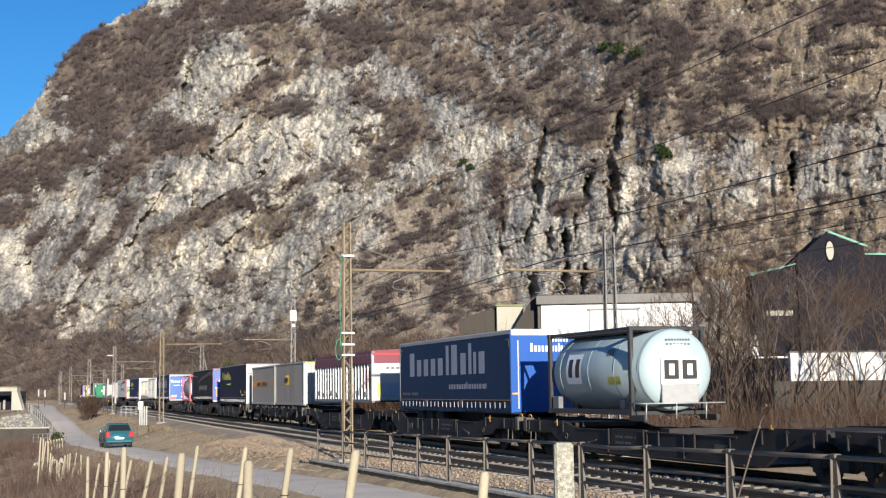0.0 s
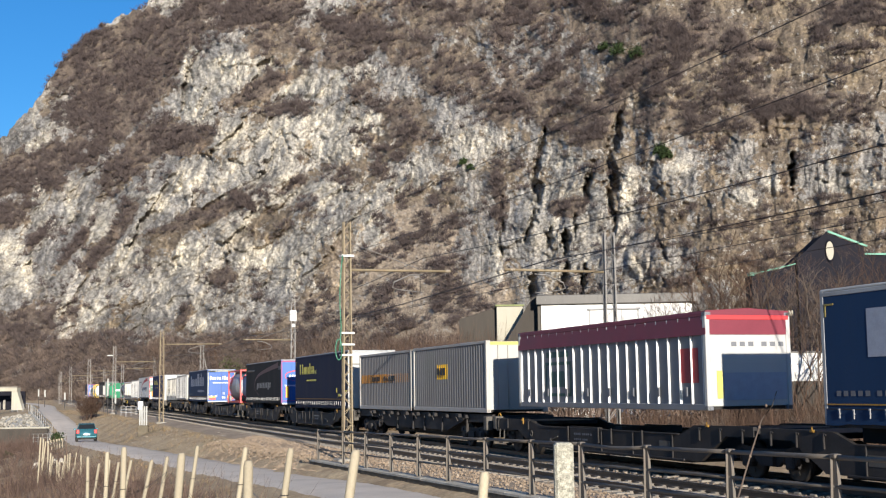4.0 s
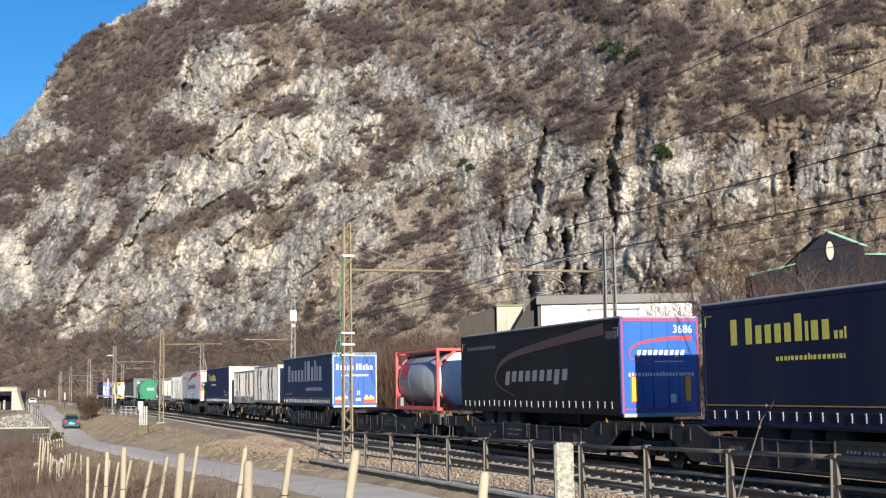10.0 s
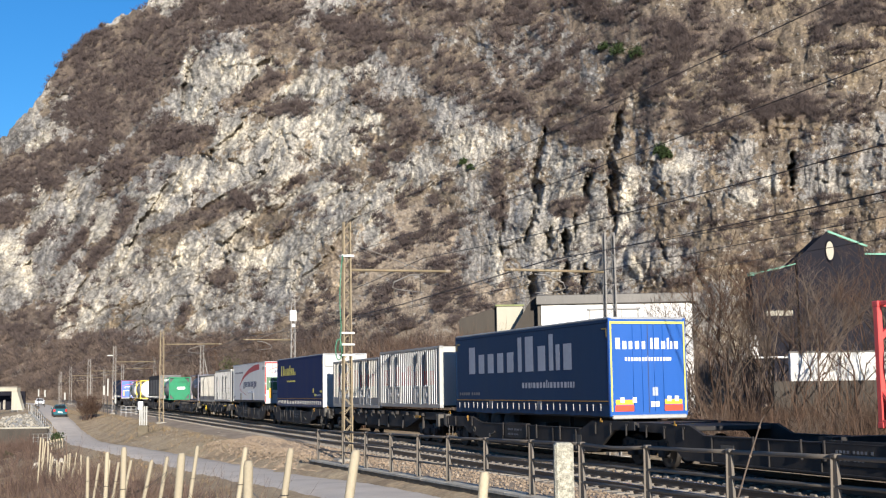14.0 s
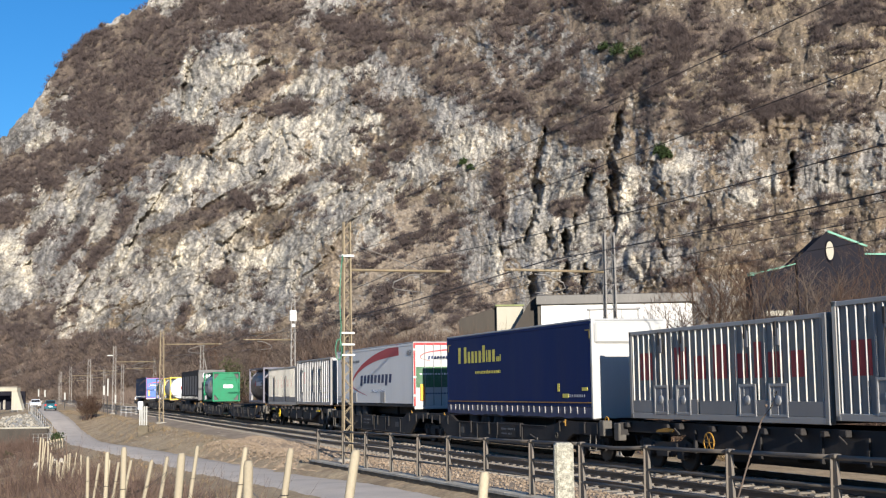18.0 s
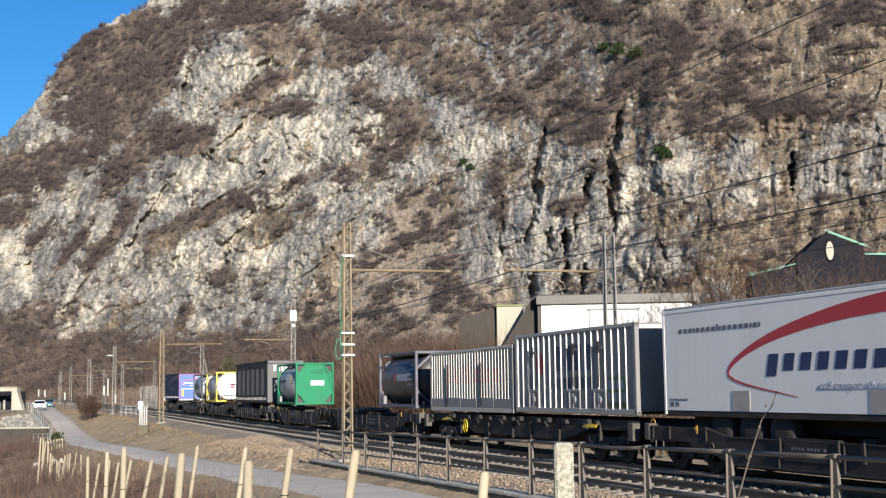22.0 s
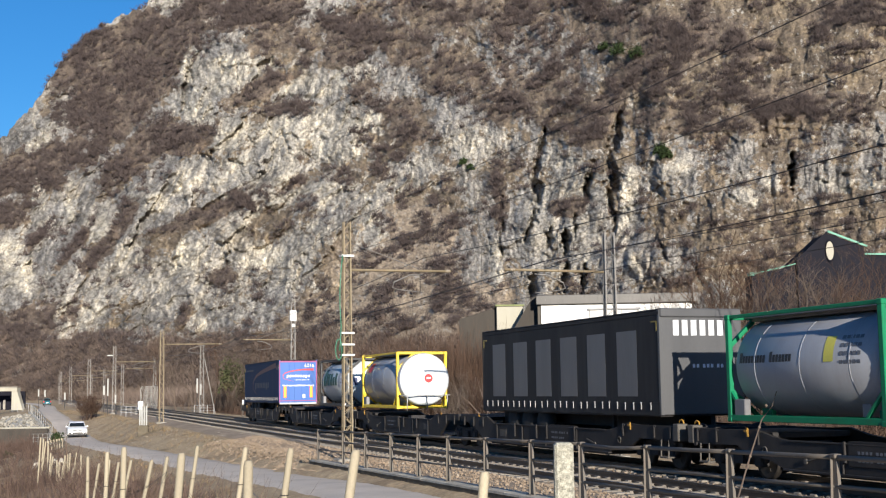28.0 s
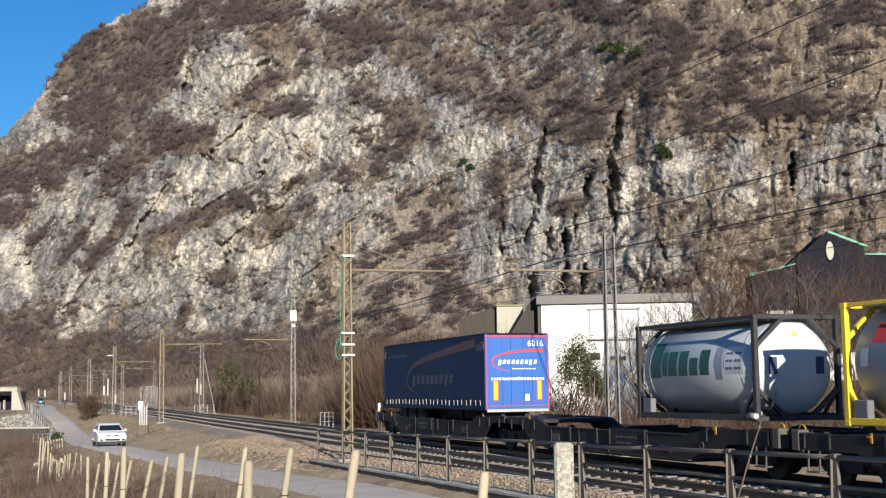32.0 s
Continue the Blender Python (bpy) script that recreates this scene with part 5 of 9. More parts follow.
def trailer(name, label, q0, q1, z0, z1, side, end, roof_mat, trim, rows=None, skirt=None, strap=True, seed=1, curtain_mat=True, wheels=True):
    """A tilt semi-trailer body between q0 (its leading end) and q1."""
    L = q1 - q0
    t = thing(name, label, "trailer", "loads on the train")
    MOVES.append((t, (q0 + q1) / 2))
    h, W = L / 2, 1.275
    zb = z0 + 0.42
    cu = curtain(L, z0 + 0.05, z1 - 0.12, -W + 0.005, side, t, seed=seed)
    part("far_curtain", Geo().box(-h + 0.05, h - 0.05, W - 0.03, W - 0.01, z0 + 0.05, z1 - 0.1), side, t)
    g = Geo().cbox(-h, h, -W, W, z1 - 0.07, z1, 0.02)
    part("roof", g, roof_mat, t)
    part("cant_rail", Geo().cbox(-h + 0.02, h - 0.02, -W - 0.008, -W + 0.04, z1 - 0.16, z1 - 0.065, 0.01), trim, t)
    fw = part("front_wall", Geo().cbox(h - 0.06, h, -W, W, z0 - 0.05, z1 - 0.07, 0.015), end, t)
    part("rear_wall", Geo().cbox(-h, -h + 0.06, -W, W, z0 - 0.05, z1 - 0.07, 0.015), end, t)
    for sx in (-1, 1):
        for sy in (-1, 1):
            part("corner_post", Geo().cbox(sx * (h - 0.055) - 0.058, sx * (h - 0.055) + 0.058, sy * (W - 0.045) - 0.05, sy * (W - 0.045) + 0.055, z0 - 0.06, z1 - 0.02, 0.012), trim if sx < 0 else end, t)
    part("chassis", Geo().cbox(-h + 0.1, h - 0.1, -W + 0.02, W - 0.02, z0 - 0.1, z0 + 0.04, 0.01).box(-h + 0.3, h - 0.3, -0.55, -0.4, z0 - 0.45, z0 - 0.1).box(-h + 0.3, h - 0.3, 0.4, 0.55, z0 - 0.45, z0 - 0.1), M_STEEL_DARK, t)
    if skirt is not None:
        part("skirt", Geo().box(-h + 0.07, h - 0.07, -W - 0.004, -W + 0.004, z0 + 0.0, z0 + 0.30), skirt, t)
    if strap:
        xs = np.linspace(-h + 0.08, h - 0.08, 120)
        zs = np.array([0.0, 0.08, 0.2, 0.3, 0.33])
        VX, VZ = np.meshgrid(xs, zs)
        slack = fbm(VX * 2.6 + seed, VZ * 0.5, VX * 0 + seed, 3)
        VY = -W - 0.008 - 0.014 * slack * (1 - VZ / 0.33) - 0.01 * (1 - VZ / 0.33)
        VZ = z0 - 0.05 + VZ + 0.05 * fbm(VX * 1.4 + 3 * seed, VX * 0, VX * 0 + 5, 3) * (1 - VZ / 0.33)
        va = new("valance", grid_mesh("valance", VX, VY, VZ, skirt or side))
        va.parent = t
        part("valance_seam", Geo().box(-h + 0.08, h - 0.08, -W - 0.016, -W - 0.006, z0 + 0.275, z0 + 0.295), M_STEEL_DARK, t)
        for x, d in ((-h + 0.14, 1), (h - 0.14, -1)):
            part("corner_mark", Geo().box(min(x, x + 0.32 * d), max(x, x + 0.32 * d), -W - 0.008, -W + 0.002, z1 - 0.36, z1 - 0.32).box(min(x, x + 0.05 * d), max(x, x + 0.05 * d), -W - 0.0075, -W + 0.002, z1 - 0.6, z1 - 0.364), M_DULLYELLOW, t, "dull yellow corner mark")
        n = 26
        me = buckle_mesh(M_STRAP)
        for i in range(n):
            x = -h + 0.3 + (L - 0.6) * (i + 0.5) / n + random.uniform(-0.05, 0.05)
            shared("buckle", me, t, Matrix.Translation((x, -W - 0.022, z0 + 0.22 + random.uniform(-0.012, 0.012))))
    if wheels:
        tw = Geo().lathe([(-0.17, 0.2), (-0.17, 0.44), (-0.12, 0.5), (0.12, 0.5), (0.17, 0.44), (0.17, 0.2)], "y", 20)
        me = fix_normals(tw.mesh("tyre", M_RUBBER))
        for x in (-h + 2.6, -h + 3.9, -h + 5.2):
            for y in (-0.98, 0.98):
                shared("tyre", me, t, Matrix.Translation((x, y, max(z0 - 0.42, 0.78))))
        for y in (-0.9, 0.9):
            part("landing_leg", Geo().beam((h - 3.6, y, z0 - 0.1), (h - 3.6, y, z0 - 0.5), 0.12), M_STEEL_DARK, t)
    return t, fw, h


def marker_plates(t, h, z0):
    for y in (-0.95, 0.8):
        part("reflector_plate", Geo().cbox(h + 0.002, h + 0.012, y, y + 0.16, z0 + 0.25, z0 + 0.95, 0.003), M_AMBER, t, "orange reflector plate with red edge")
        part("reflector_edge", Geo().cbox(h + 0.001, h + 0.008, y - 0.03, y + 0.19, z0 + 0.22, z0 + 0.98, 0.003), M_SIGNRED, t)


M_STRAP = material("strap_buckle", (0.36, 0.36, 0.36), 0.5, 0.4, 0.15, 5, 40, 0.0)
M_DULLYELLOW = material("dull_reflective_tape", (0.24, 0.19, 0.05), 0.6, 0, 0.2, 4, 40, 0.0)
M_CURT_SLATE = material("slate_blue_tarpaulin", (0.014, 0.037, 0.090), 0.6, 0, 0.14, 0.8, 18, 0.12, (0.035, 0.055, 0.095), 0.3, streak=True, spec=0.1)
M_CURT_BLACKNAVY = material("black_navy_tarpaulin", (0.012, 0.017, 0.045), 0.6, 0, 0.14, 0.8, 18, 0.12, (0.045, 0.046, 0.055), 0.3, streak=True, spec=0.1)
M_CURT_NAVY = material("navy_tarpaulin", (0.008, 0.021, 0.095), 0.6, 0, 0.14, 0.8, 18, 0.12, (0.04, 0.045, 0.09), 0.3, streak=True, spec=0.1)
M_CURT_CHAR = material("charcoal_tarpaulin", (0.0135, 0.014, 0.0165), 0.6, 0, 0.14, 0.8, 18, 0.12, (0.05, 0.047, 0.045), 0.3, streak=True, spec=0.1)
M_CURT_GREY = material("dark_grey_tarpaulin", (0.029, 0.029, 0.031), 0.6, 0, 0.14, 0.8, 18, 0.12, (0.09, 0.088, 0.085), 0.3, streak=True, spec=0.1)
M_BLUE = material("bright_blue_panel", (0.005, 0.074, 0.32), 0.4, 0, 0.08, 1.2, 25, 0.05, (0.03, 0.06, 0.14), 0.2, streak=True)
M_BLUE2 = material("mid_blue_panel", (0.018, 0.10, 0.37), 0.4, 0, 0.08, 1.2, 25, 0.05, (0.03, 0.06, 0.14), 0.2, streak=True)
M_MAGENTA = material("magenta_trim", (0.26, 0.05, 0.15), 0.5, 0, 0.1, 3, 30, 0.05)
M_ROOFGREY = material("grey_roof_tarpaulin", (0.32, 0.33, 0.34), 0.55, 0, 0.15, 1, 20, 0.1, GRIME, 0.35)
M_DARKGREY = material("dark_grey_panel", (0.065, 0.066, 0.07), 0.45, 0, 0.12, 1.5, 25, 0.05, (0.12, 0.12, 0.12), 0.25, streak=True)
M_NAVYSKIRT = material("navy_skirt", (0.016, 0.026, 0.09), 0.5, 0, 0.2, 2, 30, 0.1, GRIME, 0.4)
M_OFFWHITE = material("white_reefer_panel", (0.80, 0.79, 0.755), 0.42, 0, 0.04, 1.1, 25, 0.04, (0.5, 0.49, 0.48), 0.2, streak=True)
M_PATCH = material("grey_beige_patch", (0.36, 0.34, 0.31), 0.6, 0, 0.15, 3, 25, 0.05)
M_SWOOSH = material("red_band_print", (0.46, 0.035, 0.04), 0.5, 0, 0.06, 4, 30, 0.0)
M_DIMRED = material("dull_red_print", (0.075, 0.025, 0.028), 0.5, 0, 0.1, 4, 30, 0.0)


def side_letters(t, L, f0, f1, z, h, shape, mat, slant=0.0, label="", y=-1.2795):
    lettering(t, letter_list(-L / 2 + f0 * L, z, (f1 - f0) * L, h, shape, y, slant=slant), h, mat, label)


def front_letters(t, h, y0, y1, z, hh, shape, mat, slant=0.0, label=""):
    lettering(t, letter_list(y0, z, y1 - y0, hh, shape, h + 0.001, True, slant), hh, mat, label)


URL = "xxxixxxxlixxxxxixi"

# 1 and 8: slate blue tilt trailers with bright blue ends.
for q0, q1, rear in ((55.95, 69.45, False), (163.35, 176.93, True)):
    t, fw, h = trailer("curtain_trailer", "slate blue tarpaulin semi-trailer with bright blue end wall", q0, q1, 1.42, 4.28, M_CURT_SLATE, M_BLUE, M_WHITE if not rear else M_ROOFGREY, M_CURT_SLATE if rear else M_ROOFGREY, seed=int(q0))
    L = q1 - q0
    side_letters(t, L, 0.10, 0.46, 2.78, 1.0, "txxxx", M_LETTER_PALE, label="pale grey company lettering as plain bars")
    side_letters(t, L, 0.47, 0.82, 2.78, 1.18, "ltxlix", M_LETTER_PALE)
    side_letters(t, L, 0.50, 0.82, 2.22, 0.26, URL, M_LETTER_PALE)
    side_letters(t, L, 0.03, 0.20, 1.98, 0.16, "xxxxxsxxxx", M_LETTER_GREY)
    for a in (0.27, 0.60):
        part("side_pocket", Geo().cbox(-h + a * L, -h + a * L + 0.35, -1.295, -1.27, 1.5, 1.78, 0.01), M_LETTER_GREY, t)
    part("stripe", Geo().box(-h + 0.1, h - 0.1, -1.288, -1.28, 1.79, 1.82), M_ORANGE_HOOK, t, "thin yellow line")
    if not rear:
        part("roof_edge", Geo().cbox(h - 0.05, h + 0.03, -1.26, 1.26, 4.06, 4.3, 0.03), M_WHITE, t, "white roof edge")
        part("edge_strip", Geo().cbox(h + 0.001, h + 0.012, -1.02, -0.97, 1.5, 3.9, 0.004), M_WHITE, t)
        part("side_lamp", Geo().cbox(h + 0.001, h + 0.03, -1.24, -1.02, 2.0, 2.06, 0.006), M_AMBER, t)
        front_letters(t, h, -0.55, 0.9, 3.5, 0.3, "txxxxslixlxx", M_LETTER_WHITE)
        front_letters(t, h, 0.3, 0.95, 3.85, 0.16, "xxxxxx", M_LETTER_WHITE)
    else:
        for y in (-1.24, 1.19):
            part("door_edge", Geo().cbox(h + 0.001, h + 0.02, y, y + 0.05, 1.5, 4.15, 0.006), M_LETTER_YELLOW, t, "yellow reflective edge tape")
        part("door_edge", Geo().cbox(h + 0.001, h + 0.02, -1.2, 1.2, 4.08, 4.15, 0.006), M_LETTER_YELLOW, t)
        part("door_gap", Geo().cbox(h + 0.001, h + 0.008, -0.012, 0.012, 1.45, 4.1, 0.002), M_LETTER_NAVY, t)
        front_letters(t, h, -1.1, 1.05, 3.33, 0.33, "txxxxsltxlix", M_LETTER_WHITE, label="white company lettering as plain bars")
        front_letters(t, h, -0.78, 0.78, 2.98, 0.15, URL, M_LETTER_WHITE)
        for y in (-1.12, 0.5):
            part("warning_plate", Geo().cbox(h + 0.001, h + 0.012, y, y + 0.62, 1.5, 1.68, 0.004), M_SIGNRED, t, "red and orange warning plate")
            part("warning_plate", Geo().cbox(h + 0.001, h + 0.012, y + 0.02, y + 0.6, 1.7, 1.84, 0.004), M_AMBER, t)
        for y, a in ((-0.95, 1.75), (-0.55, 1.75), (0.05, 1.62), (0.2, 1.62), (0.6, 1.78), (0.85, 1.78)):
            part("sticker", Geo().cbox(h + 0.012, h + 0.02, y, y + 0.13, a, a + 0.16, 0.003), M_LETTER_WHITE, t)
        part("sticker", Geo().cbox(h + 0.001, h + 0.01, 0.12, 0.3, 1.95, 2.2, 0.003), M_LETTER_PALE, t)
        for y in (-0.5, -0.2, 0.2, 0.5):
            part("lock_rod", Geo().tube([(h + 0.01, y, 1.5), (h + 0.01, y, 4.05)], 0.008, 6), M_BLUE, t)
        part("bumper", Geo().cbox(h - 0.05, h + 0.06, -1.22, 1.22, 1.28, 1.4, 0.02), M_STRAP, t)

# 5 and 10: navy tilt trailers with yellow lettering and a white leading end.
for q0, q1, mat in ((110.42, 123.8, M_CURT_BLACKNAVY), (199.8, 213.27, M_CURT_NAVY)):
    t, fw, h = trailer("curtain_trailer", "navy tarpaulin semi-trailer with yellow lettering and white end wall", q0, q1, 1.33, 4.3, mat, M_WHITE, M_ROOFGREY, mat, skirt=M_NAVYSKIRT if mat is M_CURT_NAVY else M_CURT_BLACKNAVY, seed=int(q0))
    L = q1 - q0
    side_letters(t, L, 0.095, 0.40, 3.2, 0.62, "tstxxxxtixx", M_LETTER_YELLOW, label="yellow company lettering as plain bars")
    side_letters(t, L, 0.405, 0.44, 3.2, 0.25, "xxl", M_LETTER_YELLOW)
    side_letters(t, L, 0.24, 0.435, 2.78, 0.14, URL, M_LETTER_YELLOW)
    part("stripe", Geo().box(-h + 0.1, h - 0.1, -1.289, -1.281, 1.74, 1.77), M_ORANGE_HOOK, t, "thin yellow line")
    side_letters(t, L, 0.86, 0.96, 1.92, 0.12, "xxxxsxxxxxxsx", M_LETTER_PALE)
    part("sticker", Geo().box(h - 2.2, h - 1.75, -1.29, -1.281, 1.9, 2.03), M_LETTER_YELLOW, t)
    part("sticker", Geo().box(h - 0.75, h - 0.35, -1.29, -1.281, 2.12, 2.22), M_LETTER_YELLOW, t)
    part("sticker", Geo().box(h - 2.6, h - 2.45, -1.29, -1.281, 2.1, 2.35), M_LETTER_YELLOW, t)
    part("front_fairing", Geo().cbox(h - 0.02, h + 0.1, -1.2, 1.2, 3.55, 4.2, 0.06), M_WHITE, t, "white front fairing")
    front_letters(t, h + 0.1, 0.6, 1.1, 3.72, 0.14, "xxsxxx", M_LETTER_GREY)

M_LETTER_SILVER = material("silver_print", (0.27, 0.27, 0.265), 0.6, 0, 0.12, 4, 30, 0.0)

# 6: charcoal tilt trailer with blue end; 18: the last one.
for q0, q1, mat, dim, roof in ((128.36, 142.05, M_CURT_CHAR, False, M_ROOFGREY), (340.86, 354.35, M_CURT_SLATE, True, M_CURT_CHAR)):
    lab = "charcoal tarpaulin semi-trailer with blue end and pink trim" if not dim else "slate tarpaulin semi-trailer with blue doors at the train's tail"
    t, fw, h = trailer("curtain_trailer", lab, q0, q1, 1.5, 4.27, mat, M_BLUE2, roof, mat, seed=int(q0))
    L = q1 - q0
    lm = M_LETTER_DIM if dim else M_LETTER_SILVER
    side_letters(t, L, 0.33 if not dim else 0.32, 0.73, 2.45, 0.52, "dxxxxxxdx", lm, 0.25, "company lettering as plain bars")
    side_letters(t, L, 0.05, 0.27, 3.66, 0.17, URL, lm if dim else M_LETTER_GREY, 0.2)
    g = swoosh(Geo(), [(-h + 0.40 * L, 1.95), (-h + 0.27 * L, 2.5), (-h + 0.38 * L, 3.35), (-h + 0.92 * L, 3.95)], (0.03, 0.36), -1.2785)
    part("printed_band", g, M_DIMRED if not dim else M_DIMRED, t, "faint dull red printed band")
    part("sticker", Geo().box(h - 0.95, h - 0.25, -1.29, -1.281, 3.62, 3.86), M_LETTER_DIM, t)
    for y, z0_, z1_, y1 in ((-1.27, 1.45, 4.2, -1.2), (1.2, 1.45, 4.2, 1.27), (-1.2, 4.1, 4.2, 1.2), (-1.2, 1.55, 1.6, 1.2)):
        part("trim_strip", Geo().cbox(h + 0.001, h + 0.015, y, y1, z0_, z1_, 0.005), M_MAGENTA, t, "pink trim")
    front_letters(t, h, -0.8, 0.8, 3.12, 0.22, "dxxxxxxdx", M_LETTER_WHITE, 0.25, "white company lettering as plain bars")
    front_letters(t, h, -0.2, 0.75, 2.92, 0.06, URL, M_LETTER_WHITE)
    front_letters(t, h, -1.06, 1.1, 2.52, 0.14, "xxx" + URL + "xx", M_LETTER_WHITE)
    g = swoosh(Geo(), [(-0.3, 2.85), (-0.95, 3.05), (-0.85, 3.4), (0.1, 3.6), (1.05, 3.62)], (0.02, 0.14), h + 0.003, True)
    part("printed_band", g, M_SWOOSH, t, "red printed band")
    written("6016" if dim else "3686", 0.33, M_LETTER_WHITE, t, Matrix.Translation((h + 0.004, 0.42, 3.78)) @ FRONT, "white fleet number")
    marker_plates(t, h, 1.55)
    part("sticker", Geo().cbox(h + 0.001, h + 0.01, 0.3, 0.48, 1.75, 2.0, 0.004), M_LETTER_WHITE, t)
    part("bumper", Geo().cbox(h - 0.04, h + 0.05, -1.24, 1.24, 1.34, 1.46, 0.02), M_STRAP, t, "worn pale bumper bar")
    for y in (-0.6, -0.25, 0.25, 0.6):
        part("lock_rod", Geo().tube([(h + 0.008, y, 1.5), (h + 0.008, y, 4.15)], 0.007, 6), M_BLUE2, t)

# 11: white refrigerated trailer.
t, fw, h = trailer("refrigerated_trailer", "white box semi-trailer with red band and navy lettering", 217.85, 231.75, 1.55, 4.3, M_OFFWHITE, M_WHITE, M_ROOFGREY, M_OFFWHITE, strap=False, seed=5)
L = 13.9
part("printed_band", swoosh(Geo(), [(-h + 0.44 * L, 1.95), (-h + 0.235 * L, 2.45), (-h + 0.33 * L, 3.2), (-h + 0.55 * L, 3.75), (-h + 0.84 * L, 4.02)], (0.02, 0.52), -1.2795), M_SWOOSH, t, "red printed band")
side_letters(t, L, 0.345, 0.76, 2.55, 0.56, "dxxxxxxdx", M_LETTER_NAVY, 0.25, "navy company lettering as plain bars")
side_letters(t, L, 0.06, 0.34, 3.6, 0.16, URL, M_LETTER_GREY, 0.2)
written("cool transport solutions", 0.25, M_LETTER_PALE, t, Matrix.Translation((-h + 0.50 * L, -1.2835, 2.12)) @ SIDE)
written("4059", 0.34, M_LETTER_GREY, t, Matrix.Translation((h - 0.95, -1.2835, 3.72)) @ SIDE, "grey fleet number")
for a in (0.245, 0.62):
    part("panel_patch", Geo().cbox(-h + a * L, -h + a * L + 0.75, -1.284, -1.27, 1.62, 2.1, 0.004), M_PATCH, t, "grey patch panel")
side_letters(t, L, 0.02, 0.09, 1.85, 0.08, "xxxxxxx", M_LETTER_GREY)
side_letters(t, L, 0.02, 0.06, 1.7, 0.12, "ll", M_LETTER_GREY)
for y in (-1.26, 1.18):
    part("door_frame", Geo().cbox(h + 0.001, h + 0.03, y, y + 0.08, 1.5, 4.25, 0.01), M_LETTER_RED, t, "red door frame")
part("door_frame", Geo().cbox(h + 0.001, h + 0.03, -1.2, 1.2, 4.15, 4.25, 0.01), M_LETTER_RED, t)
M_MEADOW = material("printed_meadow_picture", (0.03, 0.10, 0.04), 0.5, 0, 0.6, 1.2, 8, 0.0, (0.16, 0.22, 0.20), 0.6)
part("door_picture", Geo().cbox(h + 0.001, h + 0.01, -1.15, 1.15, 2.3, 3.2, 0.002), M_MEADOW, t, "dark green printed landscape picture")
front_letters(t, h + 0.01, -1.0, 1.0, 2.85, 0.1, URL, M_LETTER_WHITE)
front_letters(t, h, -1.0, 1.0, 2.0, 0.1, URL, M_LETTER_NAVY)
front_letters(t, h, -0.62, 0.6, 3.55, 0.18, "dxxxxxxdx", M_LETTER_NAVY, 0.2)
part("printed_band", swoosh(Geo(), [(-0.5, 3.45), (-0.95, 3.6), (-0.7, 3.8), (0.1, 3.92), (0.9, 3.94)], (0.02, 0.1), h + 0.003, True), M_SWOOSH, t, "red printed band")
marker_plates(t, h, 1.5)
for y in (-0.75, -0.35, 0.0, 0.35, 0.75):
    part("lock_rod", Geo().tube([(h + 0.04, y, 1.5), (h + 0.04, y, 4.2)], 0.017, 6), M_STRAP, t)
for z in (1.9, 2.7, 3.9):
    for y in (-1.3, 1.14):
        part("hinge", Geo().cbox(h - 0.03, h + 0.05, y, y + 0.16, z, z + 0.1, 0.01), M_WHITE, t)
part("bumper", Geo().cbox(h - 0.04, h + 0.05, -1.24, 1.24, 1.36, 1.5, 0.02), M_WHITE, t)

# 15: dark grey tilt trailer with large dim letters.
t, fw, h = trailer("curtain_trailer", "dark grey tarpaulin semi-trailer with huge dim grey letters", 288.47, 302.1, 1.5, 4.33, M_CURT_GREY, M_DARKGREY, M_CURT_CHAR, M_CURT_GREY, seed=9)
M_LETTER_HUGE = material("dim_grey_print", (0.125, 0.125, 0.128), 0.5, 0, 0.12, 2, 25, 0.05, (0.05, 0.05, 0.05), 0.4, streak=True)
side_letters(t, 13.63, 0.05, 0.93, 1.95, 1.85, "tttttt", M_LETTER_HUGE, label="huge dim grey company lettering as plain bars")
front_letters(t, h, -0.9, 0.75, 3.6, 0.42, "tttttt", M_LETTER_WHITE, label="white company lettering as plain bars")
front_letters(t, h, -0.3, 0.7, 2.72, 0.14, "xxsxxxsxx", M_LETTER_WHITE)
part("roof_bow", Geo().cbox(h - 0.1, h + 0.06, -1.26, 1.26, 4.1, 4.34, 0.03), M_DARKGREY, t)


# ---- boxes with corrugated or ribbed walls ----
def casting(t, mat, h, W, z0, z1):
    g = Geo().cbox(-0.09, 0.09, -0.085, 0.085, -0.06, 0.06, 0.012)
    me = fix_normals(g.mesh("corner_casting", mat))
    for sx in (-1, 1):
        for sy in (-1, 1):
            for z in (z0 + 0.06, z1 - 0.06):
                shared("corner_casting", me, t, Matrix.Translation((sx * (h - 0.085), sy * (W - 0.08), z)))


def corrugated(x0, x1, y, z0, z1, pitch, depth, out, flat=0.28):
    """A steel wall of trapezoid waves; out: the sign of y in which it bulges."""
    g = Geo()
    prof = []
    n = max(1, int(round((x1 - x0) / pitch)))
    p = (x1 - x0) / n
    for i in range(n):
        a = x0 + i * p
        prof += [(a, 0), (a + p * flat, 0), (a + p * 0.5, depth), (a + p * (0.5 + flat), depth)]
    prof.append((x1, 0))
    v, f = [], []
    for x, d in prof:
        v += [(x, y + out * (d - depth), z0), (x, y + out * (d - depth), z1)]
    for i in range(len(prof) - 1):
        q = (2 * i, 2 * i + 2, 2 * i + 3, 2 * i + 1)
        f.append(q if out < 0 else q[::-1])
    g.v, g.f, g.smooth = v, f, [False] * len(f)
    return g


